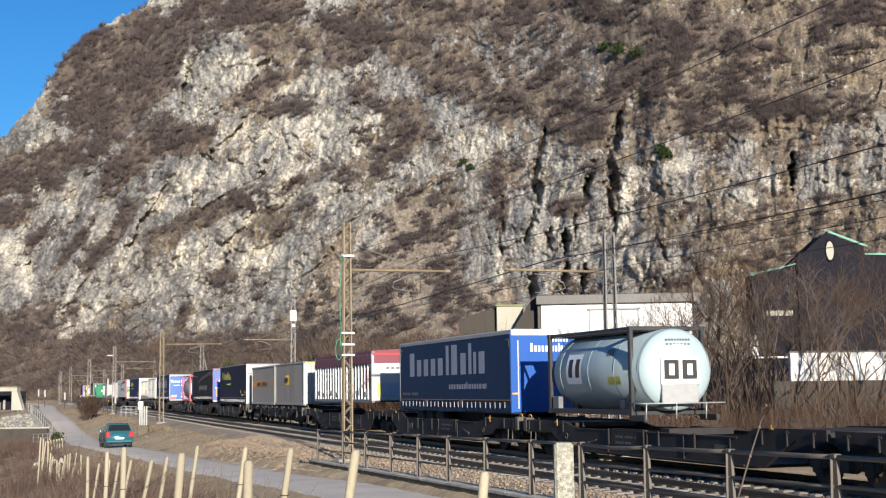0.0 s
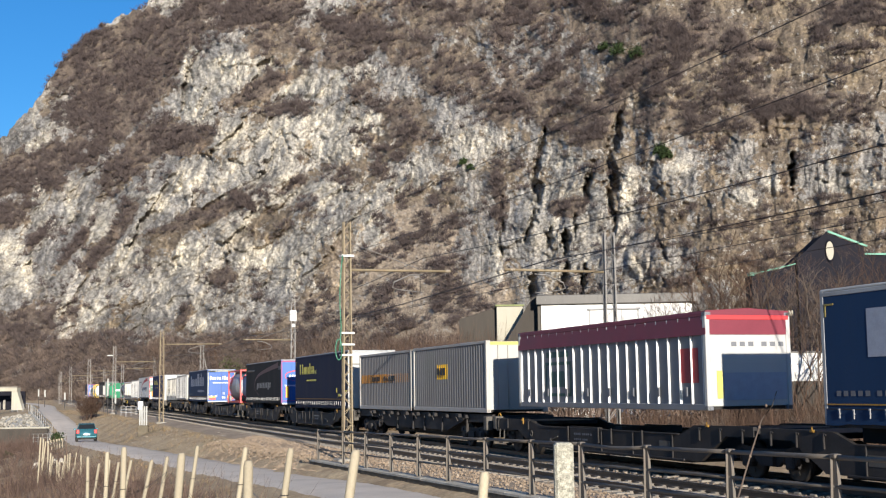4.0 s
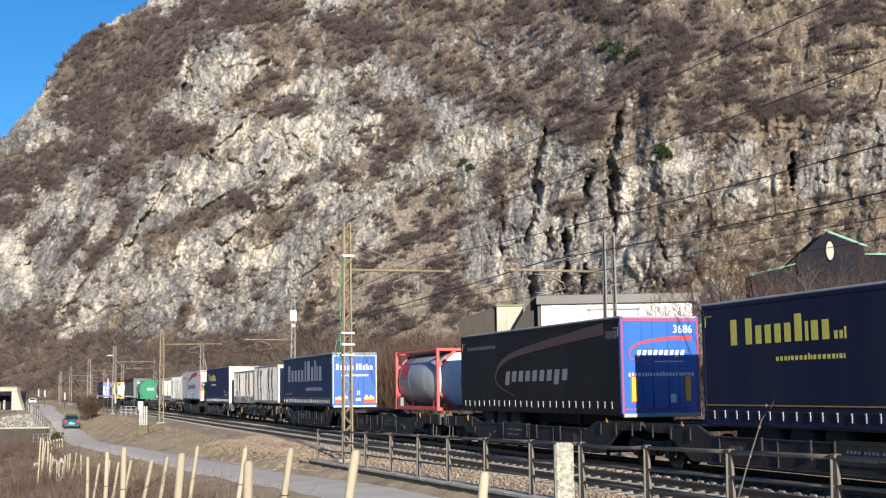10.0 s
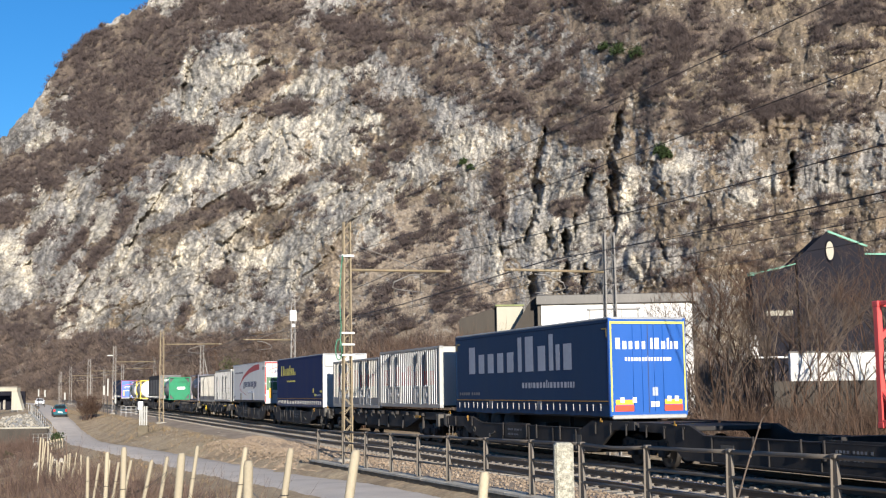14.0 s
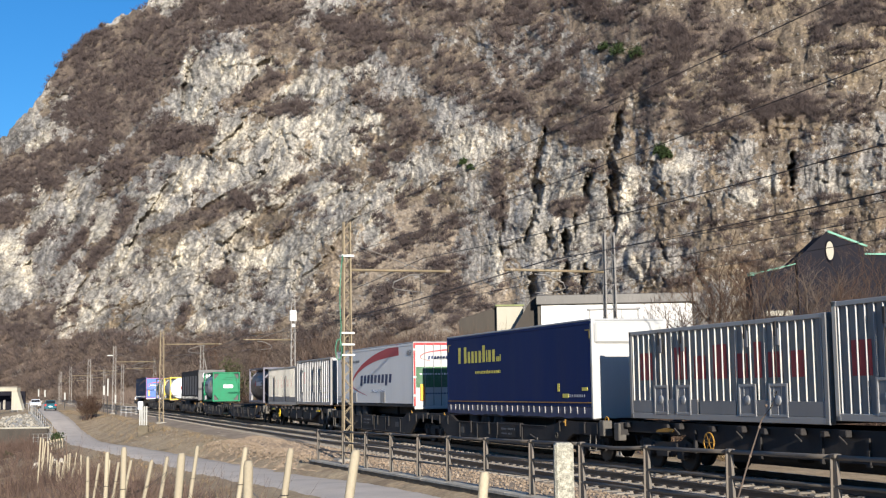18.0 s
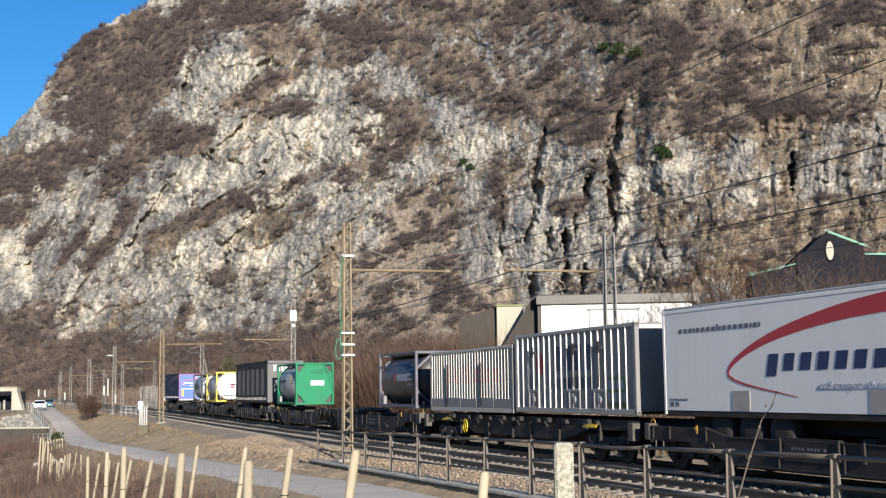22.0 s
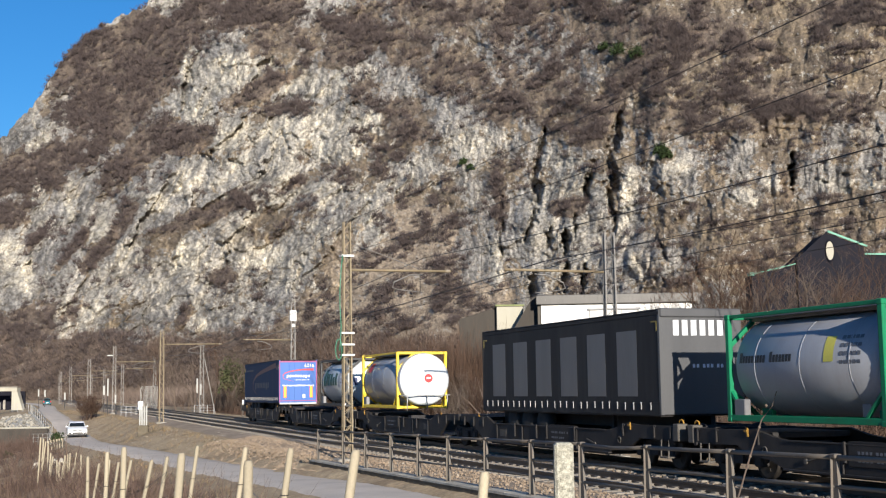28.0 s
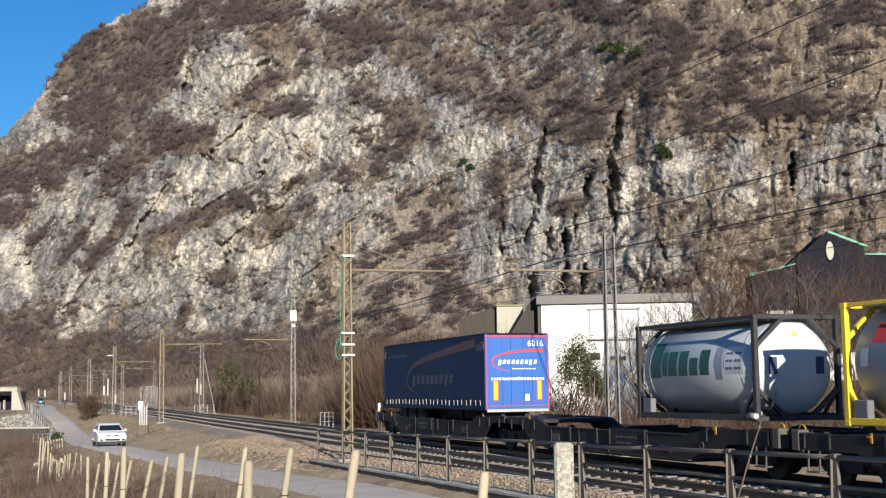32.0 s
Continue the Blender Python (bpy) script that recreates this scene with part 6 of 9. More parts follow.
def steel_box(name, label, q0, q1, z0, z1, wall, frame_mat, roof_mat, pitch=0.28, depth=0.05, rib=None, end_mat=None, roof_over=0.0, category="container"):
    L = q1 - q0
    t = thing(name, label, category, "loads on the train")
    MOVES.append((t, (q0 + q1) / 2))
    h, W = L / 2, 1.22 if rib is None else 1.25
    for sy in (-1, 1):
        if rib is None:
            part("side_wall", corrugated(-h + 0.16, h - 0.16, sy * (W - 0.02), z0 + 0.15, z1 - 0.1, pitch, depth, sy), wall, t)
        else:
            part("side_wall", Geo().box(-h + 0.1, h - 0.1, sy * (W - 0.07) - 0.01, sy * (W - 0.07) + 0.01, z0 + 0.1, z1 - 0.08), wall, t)
    if rib is not None:
        me = fix_normals(Geo().prism([(-0.026, 0), (0.026, 0), (0.012, 0.055), (-0.012, 0.055)], z0 + 0.16, z1 - 0.1).mesh("rib", rib))
        n = int(round((L - 0.4) / pitch))
        for i in range(n + 1):
            x = -h + 0.2 + (L - 0.4) * i / n
            for sy in (-1, 1):
                m = Matrix(((1, 0, 0, x), (0, 0, sy, sy * (W - 0.062)), (0, 1, 0, 0), (0, 0, 0, 1)))
                shared("rib", me, t, m)
    for sy in (-1, 1):
        part("bottom_rail", Geo().cbox(-h, h, sy * (W - 0.05) - 0.05, sy * (W - 0.05) + 0.05, z0, z0 + 0.16, 0.012), frame_mat, t)
        part("top_rail", Geo().cbox(-h, h, sy * (W - 0.04) - 0.04, sy * (W - 0.04) + 0.045, z1 - 0.11, z1 - 0.005, 0.012), frame_mat if not roof_over else roof_mat, t)
    for sx in (-1, 1):
        for sy in (-1, 1):
            part("corner_post", Geo().cbox(sx * (h - 0.07) - 0.075, sx * (h - 0.07) + 0.075, sy * (W - 0.06) - 0.065, sy * (W - 0.06) + 0.068, z0, z1, 0.014), end_mat or frame_mat, t)
    if roof_over:
        part("roof", Geo().prism([(-W - 0.015, z1 - roof_over), (W + 0.015, z1 - roof_over), (W - 0.02, z1 + 0.03), (0, z1 + 0.1), (-W + 0.02, z1 + 0.03)], -h, h, swap=True), roof_mat, t, "burgundy tarpaulin roof")
    else:
        part("roof", Geo().cbox(-h + 0.05, h - 0.05, -W + 0.03, W - 0.03, z1 - 0.06, z1 - 0.02, 0.01), roof_mat, t)
    part("floor_frame", Geo().box(-h + 0.1, h - 0.1, -W + 0.05, W - 0.05, z0 + 0.02, z0 + 0.1), M_STEEL_DARK, t)
    part("end_wall", Geo().cbox(-h + 0.02, -h + 0.07, -W + 0.05, W - 0.05, z0 + 0.1, z1 - 0.05, 0.01), end_mat or wall, t)
    part("end_wall", Geo().cbox(h - 0.07, h - 0.02, -W + 0.05, W - 0.05, z0 + 0.1, z1 - 0.05, 0.01), end_mat or wall, t)
    casting(t, frame_mat, h, W, z0, z1)
    return t, h, W


M_CORR = material("grey_container_paint", (0.185, 0.178, 0.176), 0.42, 0.1, 0.10, 1.2, 25, 0.06, (0.10, 0.085, 0.075), 0.35, streak=True)
M_CORRFRAME = material("pale_container_frame", (0.40, 0.38, 0.35), 0.5, 0.1, 0.12, 2, 25, 0.08, (0.18, 0.12, 0.08), 0.35, streak=True)
M_ENDCREAM = material("cream_container_end", (0.40, 0.385, 0.35), 0.5, 0, 0.08, 1.2, 25, 0.05, (0.3, 0.25, 0.2), 0.3, streak=True)
M_ORANGEBAND = material("orange_brown_band", (0.38, 0.17, 0.035), 0.5, 0, 0.1, 2, 25, 0.05, GRIME, 0.2)
M_LOGOYELLOW = material("golden_yellow_print", (0.75, 0.44, 0.02), 0.5, 0, 0.06, 2, 25, 0.0)
M_SILVER = material("silver_swap_body", (0.20, 0.197, 0.196), 0.5, 0.05, 0.10, 1.1, 25, 0.06, (0.14, 0.13, 0.12), 0.4, streak=True)
# Ribs are paler than the walls: their sunlit edges are put into the colour.
M_SILVERRIB = material("lit_silver_rib", (0.30, 0.30, 0.30), 0.36, 0.2, 0.1, 1.1, 25, 0.05, (0.25, 0.23, 0.2), 0.3, streak=True)
M_PALERIB = material("pale_beige_rib", (0.44, 0.42, 0.375), 0.5, 0.05, 0.1, 1.1, 25, 0.05, (0.3, 0.26, 0.2), 0.3, streak=True)
M_WHITERIB = material("white_rib", (0.55, 0.55, 0.54), 0.4, 0.1, 0.08, 1.1, 25, 0.05, (0.35, 0.33, 0.3), 0.25, streak=True)
M_GREYPANEL = material("grey_side_panel", (0.17, 0.18, 0.20), 0.45, 0.1, 0.1, 1.1, 25, 0.05, (0.12, 0.11, 0.1), 0.35, streak=True)
M_BURGUNDY = material("burgundy_tarpaulin", (0.16, 0.018, 0.035), 0.5, 0, 0.15, 1.2, 20, 0.1, (0.08, 0.03, 0.035), 0.3)
M_GRAFFITI = material("green_sprayed_mark", (0.10, 0.15, 0.03), 0.6, 0, 0.2, 4, 25, 0.0)


def patch(t, name, x0, x1, z0, z1, y, mat, label=""):
    return part(name, Geo().box(x0, x1, y - 0.004, y + 0.004, z0, z1), mat, t, label)


def pocket_box(t, x, w, z0, z1, W):
    """A framed recess with a tensioner and a lock bar above it."""
    b = 0.07
    p = part("recess", Geo().box(x, x + w, -W + 0.012, -W + 0.03, z0, z1), M_GREYPANEL, t, "dark recessed pocket")
    part("recess_frame", Geo().cbox(x - b, x, -W - 0.012, -W + 0.03, z0 - b, z1 + b, 0.008).cbox(x + w, x + w + b, -W - 0.012, -W + 0.03, z0 - b, z1 + b, 0.008).cbox(x, x + w, -W - 0.011, -W + 0.03, z1, z1 + b, 0.008).cbox(x, x + w, -W - 0.011, -W + 0.03, z0 - b, z0, 0.008), M_SILVERRIB, p)
    part("tensioner", Geo().lathe([(-W - 0.015, 0.05), (-W - 0.01, 0.11), (-W + 0.015, 0.12)], "y", 14, (x + w / 2, 0, (z0 + z1) / 2)), M_STRAP, p)
    part("lock_bar", Geo().tube([(x + w / 2, -W - 0.02, z1 + 0.12), (x + w / 2, -W - 0.02, z1 + 1.2)], 0.016, 6).cbox(x + w / 2 - 0.04, x + w / 2 + 0.05, -W - 0.04, -W - 0.005, z1 + 1.15, z1 + 1.5, 0.01), M_STEEL_DARK, t)


# 4: two grey corrugated boxes.
t, h, W = steel_box("container", "grey corrugated container with a golden square mark", 90.1, 99.18, 1.33, 4.0, M_CORR, M_CORRFRAME, M_CORR, end_mat=M_ENDCREAM)
g = corrugated(-h + 3.1, -h + 4.65, -(W - 0.02) - 0.004, 2.62, 3.22, 0.28, 0.05, -1)
part("square_mark", g, M_LOGOYELLOW, t, "golden yellow square mark")
for i in range(3):
    part("mark_bar", Geo().prism([(-h + 3.35 + 0.37 * i, 2.78), (-h + 3.62 + 0.37 * i, 2.78), (-h + 3.62 + 0.37 * i, 3.08), (-h + 3.35 + 0.37 * i, 3.08)], -W - 0.012, -W - 0.006), M_LETTER_BLACK, t)
part("end_stripe", Geo().cbox(h - 0.018, h - 0.008, -1.05, 1.05, 3.84, 3.95, 0.003), M_LETTER_YELLOW, t, "striped warning edge")
for y in (-0.75, -0.35, 0.35, 0.75):
    part("lock_rod", Geo().tube([(h + 0.01, y, 1.5), (h + 0.01, y, 3.85)], 0.017, 6), M_CORRFRAME, t)
part("ladder", Geo().tube([(h + 0.03, 0.95, 2.9), (h + 0.16, 0.95, 3.0), (h + 0.16, 0.95, 4.1), (h + 0.05, 1.05, 4.15)], 0.02, 6), M_LETTER_RED, t)
t, h, W = steel_box("container", "grey corrugated container with an orange brown band", 99.5, 108.32, 1.3, 3.97, M_CORR, M_CORRFRAME, M_CORR, end_mat=M_ENDCREAM)
part("band", corrugated(-h + 0.2, h - 0.2, -(W - 0.02) - 0.004, 2.55, 2.95, 0.28, 0.05, -1), M_ORANGEBAND, t, "orange brown painted band")
g = letter_bars(Geo(), -h + 2.4, 2.63, 1.4, 0.22, "ttttt", -W - 0.012)
letter_bars(g, -h + 4.4, 2.63, 1.9, 0.22, "tttttt", -W - 0.012)
tagged(part("small_print", g, M_LETTER_BLACK, t), kind="stuff")

# 3: white ribbed swap body with burgundy roof.
t, h, W = steel_box("swap_body", "white ribbed swap body with a burgundy tarpaulin roof", 74.33, 86.85, 1.6, 4.1, M_GREYPANEL, M_GREYPANEL, M_BURGUNDY, pitch=0.62, rib=M_WHITERIB, end_mat=M_WHITE, roof_over=0.58, category="swap body")
for a, b, c, d, m_ in ((2.2, 4.2, 2.95, 3.05, M_LETTER_GREEN), (2.2, 4.2, 1.95, 2.05, M_LETTER_GREEN), (2.2, 2.3, 1.95, 3.05, M_LETTER_GREEN), (4.1, 4.2, 1.95, 3.05, M_LETTER_GREEN), (2.7, 3.1, 2.25, 2.75, M_LETTER_GREEN), (3.3, 3.7, 2.25, 2.75, M_LETTER_GREEN), (2.3, 4.0, 3.2, 3.38, M_LETTER_GREEN)):
    patch(t, "printed_mark", -h + a, -h + b, c, d, -W + 0.05, m_, "green printed frame mark")
for i in range(8):
    part("door_latch", Geo().cbox(-h + 0.9 + 1.5 * i, -h + 1.02 + 1.5 * i, -W - 0.02, -W + 0.02, 1.95, 2.2, 0.01), M_LETTER_GREY, t)
patch(t, "printed_mark", h - 1.5, h - 0.5, 2.3, 3.2, -W + 0.05, M_LETTER_RED, "red printed mark")
front_letters(t, h - 0.02, -0.55, 1.1, 3.22, 0.17, "xxxsxxx", M_LETTER_GREY)
part("logo_panel", Geo().cbox(h - 0.02, h + 0.005, -0.75, 1.1, 1.85, 2.55, 0.004), M_LETTER_PALE, t)
part("sticker", Geo().cbox(h - 0.02, h + 0.005, -0.95, -0.8, 1.9, 2.6, 0.004), M_LETTER_YELLOW, t)
part("roof_edge", Geo().cbox(h - 0.05, h + 0.01, -1.22, 1.22, 3.9, 4.02, 0.01), M_LETTER_RED, t)

# 9: silver ribbed boxes with dull red letters.
for q0, q1, z0, z1, pitch, rib in ((179.02, 187.97, 1.45, 4.0, 0.29, M_SILVERRIB), (188.2, 197.42, 1.35, 3.78, 0.31, M_PALERIB)):
    t, h, W = steel_box("swap_body", "silver ribbed steel swap body with dull red letters", q0, q1, z0, z1, M_SILVER, M_SILVERRIB, M_SILVER, pitch=pitch, rib=rib, end_mat=M_ENDCREAM if q0 < 180 else M_SILVER, category="swap body")
    L = q1 - q0
    if q0 > 185:
        for i in range(5):
            part("skirt_plate", Geo().cbox(-h + 0.2 + 1.8 * i, -h + 1.9 + 1.8 * i, -W + 0.004, -W + 0.05, z0 + 0.165, z0 + 0.5 + 0.03 * (i % 2), 0.006), M_SILVER, t)
    side_letters(t, L, 0.04, 0.16, 2.4, 0.75, "t", M_LETTER_RED, y=-W + 0.046)
    side_letters(t, L, 0.25, 0.93, 2.4, 0.85, "txtxlxx", M_LETTER_RED, y=-W + 0.046, label="dull red company lettering as plain bars")
    for a in (0.16, 0.29, 0.62, 0.76):
        pocket_box(t, -h + a * L, 0.62, z0 + 0.2, z0 + 0.84, W)
        part("latch", Geo().cbox(-h + a * L + 0.28, -h + a * L + 0.44, -W - 0.03, -W, z1 - 0.65, z1 - 0.25, 0.01), M_LETTER_GREY, t)

# 12: silver ribbed boxes, one with dark letters.
t, h, W = steel_box("swap_body", "silver ribbed swap body with dark letters and a sprayed green mark", 233.4, 242.42, 1.42, 4.05, M_SILVER, M_SILVERRIB, M_SILVER, pitch=0.45, rib=M_SILVERRIB, end_mat=M_SILVER, category="swap body")
side_letters(t, 9.0, 0.36, 0.68, 2.75, 0.8, "tttt", M_LETTER_NAVY, y=-W + 0.046, label="dark lettering as plain bars")
side_letters(t, 9.0, 0.36, 0.68, 2.2, 0.34, "ttttttttt", M_LETTER_NAVY, y=-W + 0.046)
part("printed_disc", Geo().lathe([(0, 0.36), (0.008, 0.36)], "y", 20, (-h + 2.1, -W + 0.045, 3.0)), M_LETTER_RED, t, "red printed disc")
for a in (0.14, 0.5, 0.7):
    pocket_box(t, -h + a * 9, 0.7, 1.6, 2.1, W)
    part("latch", Geo().cbox(-h + a * 9 + 0.2, -h + a * 9 + 0.6, -W - 0.02, -W, 3.35, 3.45, 0.01), M_LETTER_GREY, t)
patch(t, "sprayed_mark", h - 1.9, h - 0.75, 1.62, 2.5, -W + 0.048, M_GRAFFITI, "dark green sprayed mark")
side_letters(t, 9.0, 0.79, 0.94, 2.15, 0.28, "ttttt", M_LETTER_PALE, y=-W + 0.04)
side_letters(t, 9.0, 0.79, 0.94, 1.78, 0.28, "ttttttt", M_LETTER_PALE, y=-W + 0.04)
part("end_stripe", Geo().cbox(h - 0.018, h - 0.004, -1.1, 1.1, 3.85, 3.98, 0.003), M_WHITE, t)
t, h, W = steel_box("swap_body", "pale ribbed swap body with faint red letters", 242.65, 251.9, 1.35, 3.75, M_SILVER, M_PALERIB, M_SILVER, pitch=0.31, rib=M_PALERIB, end_mat=M_SILVER, category="swap body")
side_letters(t, 9.25, 0.2, 0.86, 2.45, 0.75, "txtxlxx", M_LETTER_RED, y=-W + 0.046, label="faint red lettering as plain bars")
for i in range(5):
    part("skirt_plate", Geo().cbox(-h + 0.2 + 1.8 * i, -h + 1.9 + 1.8 * i, -W + 0.004, -W + 0.05, 1.515, 1.85 + 0.03 * (i % 2), 0.006), M_SILVER, t)
for a in (0.24, 0.66):
    part("lock_bar", Geo().tube([(-h + a * 9.2, -W - 0.02, 1.6), (-h + a * 9.2, -W - 0.02, 3.2)], 0.018, 6), M_STEEL_DARK, t)


# ---- tank containers ----
def tank(name, label, q0, q1, z0, z1, tank_mat, frame_mat, end_mat=None, radius=1.17, over0=0.0, bands=(0.28, 0.72), end_plate=False, gussets=True, seed=1):
    """A tank in a frame from q0 (leading end) to q1; over0: how far the leading dome stands out of the frame."""
    L = q1 - q0
    t = thing(name, label, "tank container", "loads on the train")
    MOVES.append((t, (q0 + q1) / 2))
    h, W = L / 2, 1.22
    zc = (z0 + z1) / 2 + 0.02
    r = min(radius, (z1 - z0) / 2 - 0.1)
    a, b = -h + 0.42, h - 0.42 + over0
    prof = [(a - 0.36, 0.02), (a - 0.35, 0.3 * r), (a - 0.30, 0.6 * r), (a - 0.2, 0.84 * r), (a - 0.08, 0.96 * r), (a, r), (b, r), (b + 0.08, 0.96 * r), (b + 0.2, 0.84 * r), (b + 0.30, 0.6 * r), (b + 0.35, 0.3 * r), (b + 0.36, 0.02)]
    part("tank", Geo().lathe(prof, "x", 48, (0, 0, zc)), tank_mat, t)
    if end_mat is not None:
        prof = [(b - 0.02, r * 1.004), (b + 0.085, 0.968 * r), (b + 0.205, 0.848 * r), (b + 0.306, 0.606 * r), (b + 0.356, 0.3 * r), (b + 0.366, 0.02)]
        part("end_dome", Geo().lathe(prof, "x", 48, (0, 0, zc)), end_mat, t)
    for f in bands:
        x = -h + f * L
        part("band", Geo().lathe([(x - 0.025, r + 0.002), (x - 0.02, r + 0.009), (x + 0.02, r + 0.009), (x + 0.025, r + 0.002)], "x", 48, (0, 0, zc), cap=False), tank_mat, t)
    for sx in (-1, 1):
        for sy in (-1, 1):
            part("corner_post", Geo().cbox(sx * (h - 0.08) - 0.075, sx * (h - 0.08) + 0.075, sy * (W - 0.065) - 0.06, sy * (W - 0.065) + 0.06, z0, z1, 0.014), frame_mat, t)
            if gussets:
                part("gusset", Geo().beam((sx * (h - 0.08), sy * (W - 0.1), z1 - 0.75), (sx * (h - 0.08), sy * (W - 0.85), z1 - 0.08), 0.1), frame_mat, t)
                part("gusset", Geo().beam((sx * (h - 0.08), sy * (W - 0.1), z0 + 0.75), (sx * (h - 0.08), sy * (W - 0.85), z0 + 0.1), 0.1), frame_mat, t)
                part("side_brace", Geo().beam((sx * (h - 0.1), sy * (W - 0.06), z0 + 0.75), (sx * (h - 0.75), sy * (W - 0.06), z0 + 0.1), 0.07), frame_mat, t)
        for z in (z0 + 0.07, z1 - 0.06):
            part("end_beam", Geo().cbox(sx * (h - 0.08) - 0.06, sx * (h - 0.08) + 0.06, -W + 0.1, W - 0.1, z - 0.06, z + 0.06, 0.012), frame_mat, t)
    for sy in (-1, 1):
        part("bottom_rail", Geo().cbox(-h + 0.1, h - 0.1, sy * (W - 0.06) - 0.05, sy * (W - 0.06) + 0.05, z0 + 0.02, z0 + 0.17, 0.012), frame_mat, t)
        part("top_rail", Geo().cbox(-h + 0.1, h - 0.1, sy * (W - 0.08) - 0.04, sy * (W - 0.08) + 0.04, z1 - 0.1, z1 - 0.01, 0.012), frame_mat, t)
        part("saddle", Geo().box(-h + 0.6, -h + 1.0, sy * 0.55 - 0.06, sy * 0.55 + 0.06, z0 + 0.1, zc - r * 0.75).box(h - 1.0, h - 0.6, sy * 0.55 - 0.06, sy * 0.55 + 0.06, z0 + 0.1, zc - r * 0.75), frame_mat, t)
    part("walkway", Geo().box(-h + 0.2, h - 0.2, -0.75, -0.3, z1 - 0.09, z1 - 0.05).box(-h + 0.2, h - 0.2, -0.55, 0.55, zc + r - 0.06, zc + r + 0.03), M_ROCKET_GREY, t, "grey walkway grating")
    part("manhole", Geo().lathe([(zc + r - 0.05, 0.3), (zc + r + 0.12, 0.3), (zc + r + 0.15, 0.25)], "z", 20), M_ROCKET_GREY, t)
    lad = Geo()
    for y in (0.35, 0.75):
        lad.tube([(-h + 0.02, y, z0 + 0.1), (-h + 0.02, y, z1 - 0.1)], 0.018, 6)
    for i in range(8):
        lad.tube([(-h + 0.02, 0.35, z0 + 0.3 + 0.28 * i), (-h + 0.02, 0.75, z0 + 0.3 + 0.28 * i)], 0.014, 6)
    part("ladder", lad, frame_mat, t)
    part("valve_box", Geo().cbox(-h + 0.3, -h + 0.75, -W + 0.02, -W + 0.2, z0 + 0.15, z0 + 0.55, 0.02), M_ROCKET_GREY, t)
    part("data_plate", Geo().cbox(h - 0.9, h - 0.6, -W + 0.1, -W + 0.14, z0 + 0.18, z0 + 0.45, 0.008), M_ROCKET_GREY, t)
    casting(t, frame_mat, h, W, z0, z1)
    return t, h, r, zc, b


def tank_print(t, r, zc, x0, x1, a0, a1, mat, name="printed_mark", label=""):
    """A patch on the tank's side between angles above the middle, in degrees."""
    g = Geo()
    n = 6
    v = []
    for i in range(n + 1):
        a = radians(a0 + (a1 - a0) * i / n)
        for x in (x0, x1):
            v.append((x, -(r + 0.006) * math.cos(a), zc + (r + 0.006) * math.sin(a)))
    g.add(v, [(2 * i, 2 * i + 1, 2 * i + 3, 2 * i + 2) for i in range(n)], True)
    return part(name, g, mat, t, label)


def tank_letters(t, r, zc, x, w, a0, a1, shape, mat, label=""):
    size = {"t": 1.0, "l": 0.5, "x": 0.9, "i": 0.45, "s": 0.5, "d": 0.9}
    unit = w / sum(size[c] for c in shape)
    p = x
    for c in shape:
        cw = size[c] * unit
        if c != "s":
            top = a1 if c in "tl" else a0 + (a1 - a0) * 0.7
            tank_print(t, r, zc, p + 0.09 * cw, p + 0.91 * cw, a0, top, mat, "letter_bar", label)
        p += cw


# FG-like pale tank at the head of the view.
t, h, r, zc, b = tank("tank_container", "pale tank in a black frame with a round white end", 47.0, 52.85, 1.4, 3.95, M_TANKTEAL, M_BLACKFRAME, M_TANKTEAL, radius=1.27, over0=0.75, bands=(0.15, 0.5, 0.8), gussets=False)
tank_print(t, r, zc, -h + 1.35, -h + 2.45, -18, 28, M_LETTER_WHITE, label="white square with a dark mark")
tank_letters(t, r + 0.004, zc, -h + 1.5, 0.85, -8, 20, "tst", M_LETTER_BLACK)
tank_print(t, r, zc, h - 1.6, h - 0.8, -20, -8, M_LETTER_YELLOW)
tank_letters(t, r, zc, h - 1.8, 0.5, 22, 38, "xxx", M_LETTER_GREY)
zp = lambda k: zc + k
part("mark_panel", Geo().cbox(b + 0.352, b + 0.372, -0.62, 0.62, zp(-0.42), zp(0.36), 0.006), M_LETTER_WHITE, t, "white panel on the round end")
for y0 in (-0.52, 0.06):
    blk = part("block_mark", Geo().box(b + 0.368, b + 0.382, y0, y0 + 0.46, zp(-0.27), zp(0.27)), M_LETTER_BLACK, t, "dark block mark")
    part("block_slot", Geo().box(b + 0.383, b + 0.388, y0 + 0.15, y0 + 0.32, zp(-0.16), zp(0.16)), M_LETTER_WHITE, blk)
part("grey_plate", Geo().cbox(b + 0.30, b + 0.368, -0.6, 0.55, zp(-0.98), zp(-0.42), 0.01), M_STRAP, t)
for k in (0, 1, 2):
    g = letter_bars(Geo(), -0.42, zp(0.82 - 0.13 * k), 0.8, 0.08, "xxxxxxxxx"[: 9 - 2 * (k % 2)], b + 0.30, True)
    tagged(part("small_print", g, M_LETTER_GREY, t), kind="stuff")
rail = Geo().tube([(b + 0.45, -1.2, 1.75), (b + 0.45, 1.35, 1.75)], 0.025, 6)
for y in (-1.15, -0.2, 0.75):
    rail.tube([(b + 0.45, y, 1.75), (b + 0.4, y, 1.3)], 0.022, 6)
rail.tube([(h - 0.1, -1.2, 1.75), (b + 0.45, -1.2, 1.75)], 0.022, 6)
part("guard_rail", rail, M_STRAP, t)
part("carrier_frame", Geo().cbox(h - 0.2, b + 0.4, -1.2, -1.08, 1.25, 1.42, 0.01).cbox(h - 0.2, b + 0.4, 1.08, 1.2, 1.25, 1.42, 0.01), M_BLACKFRAME, t)
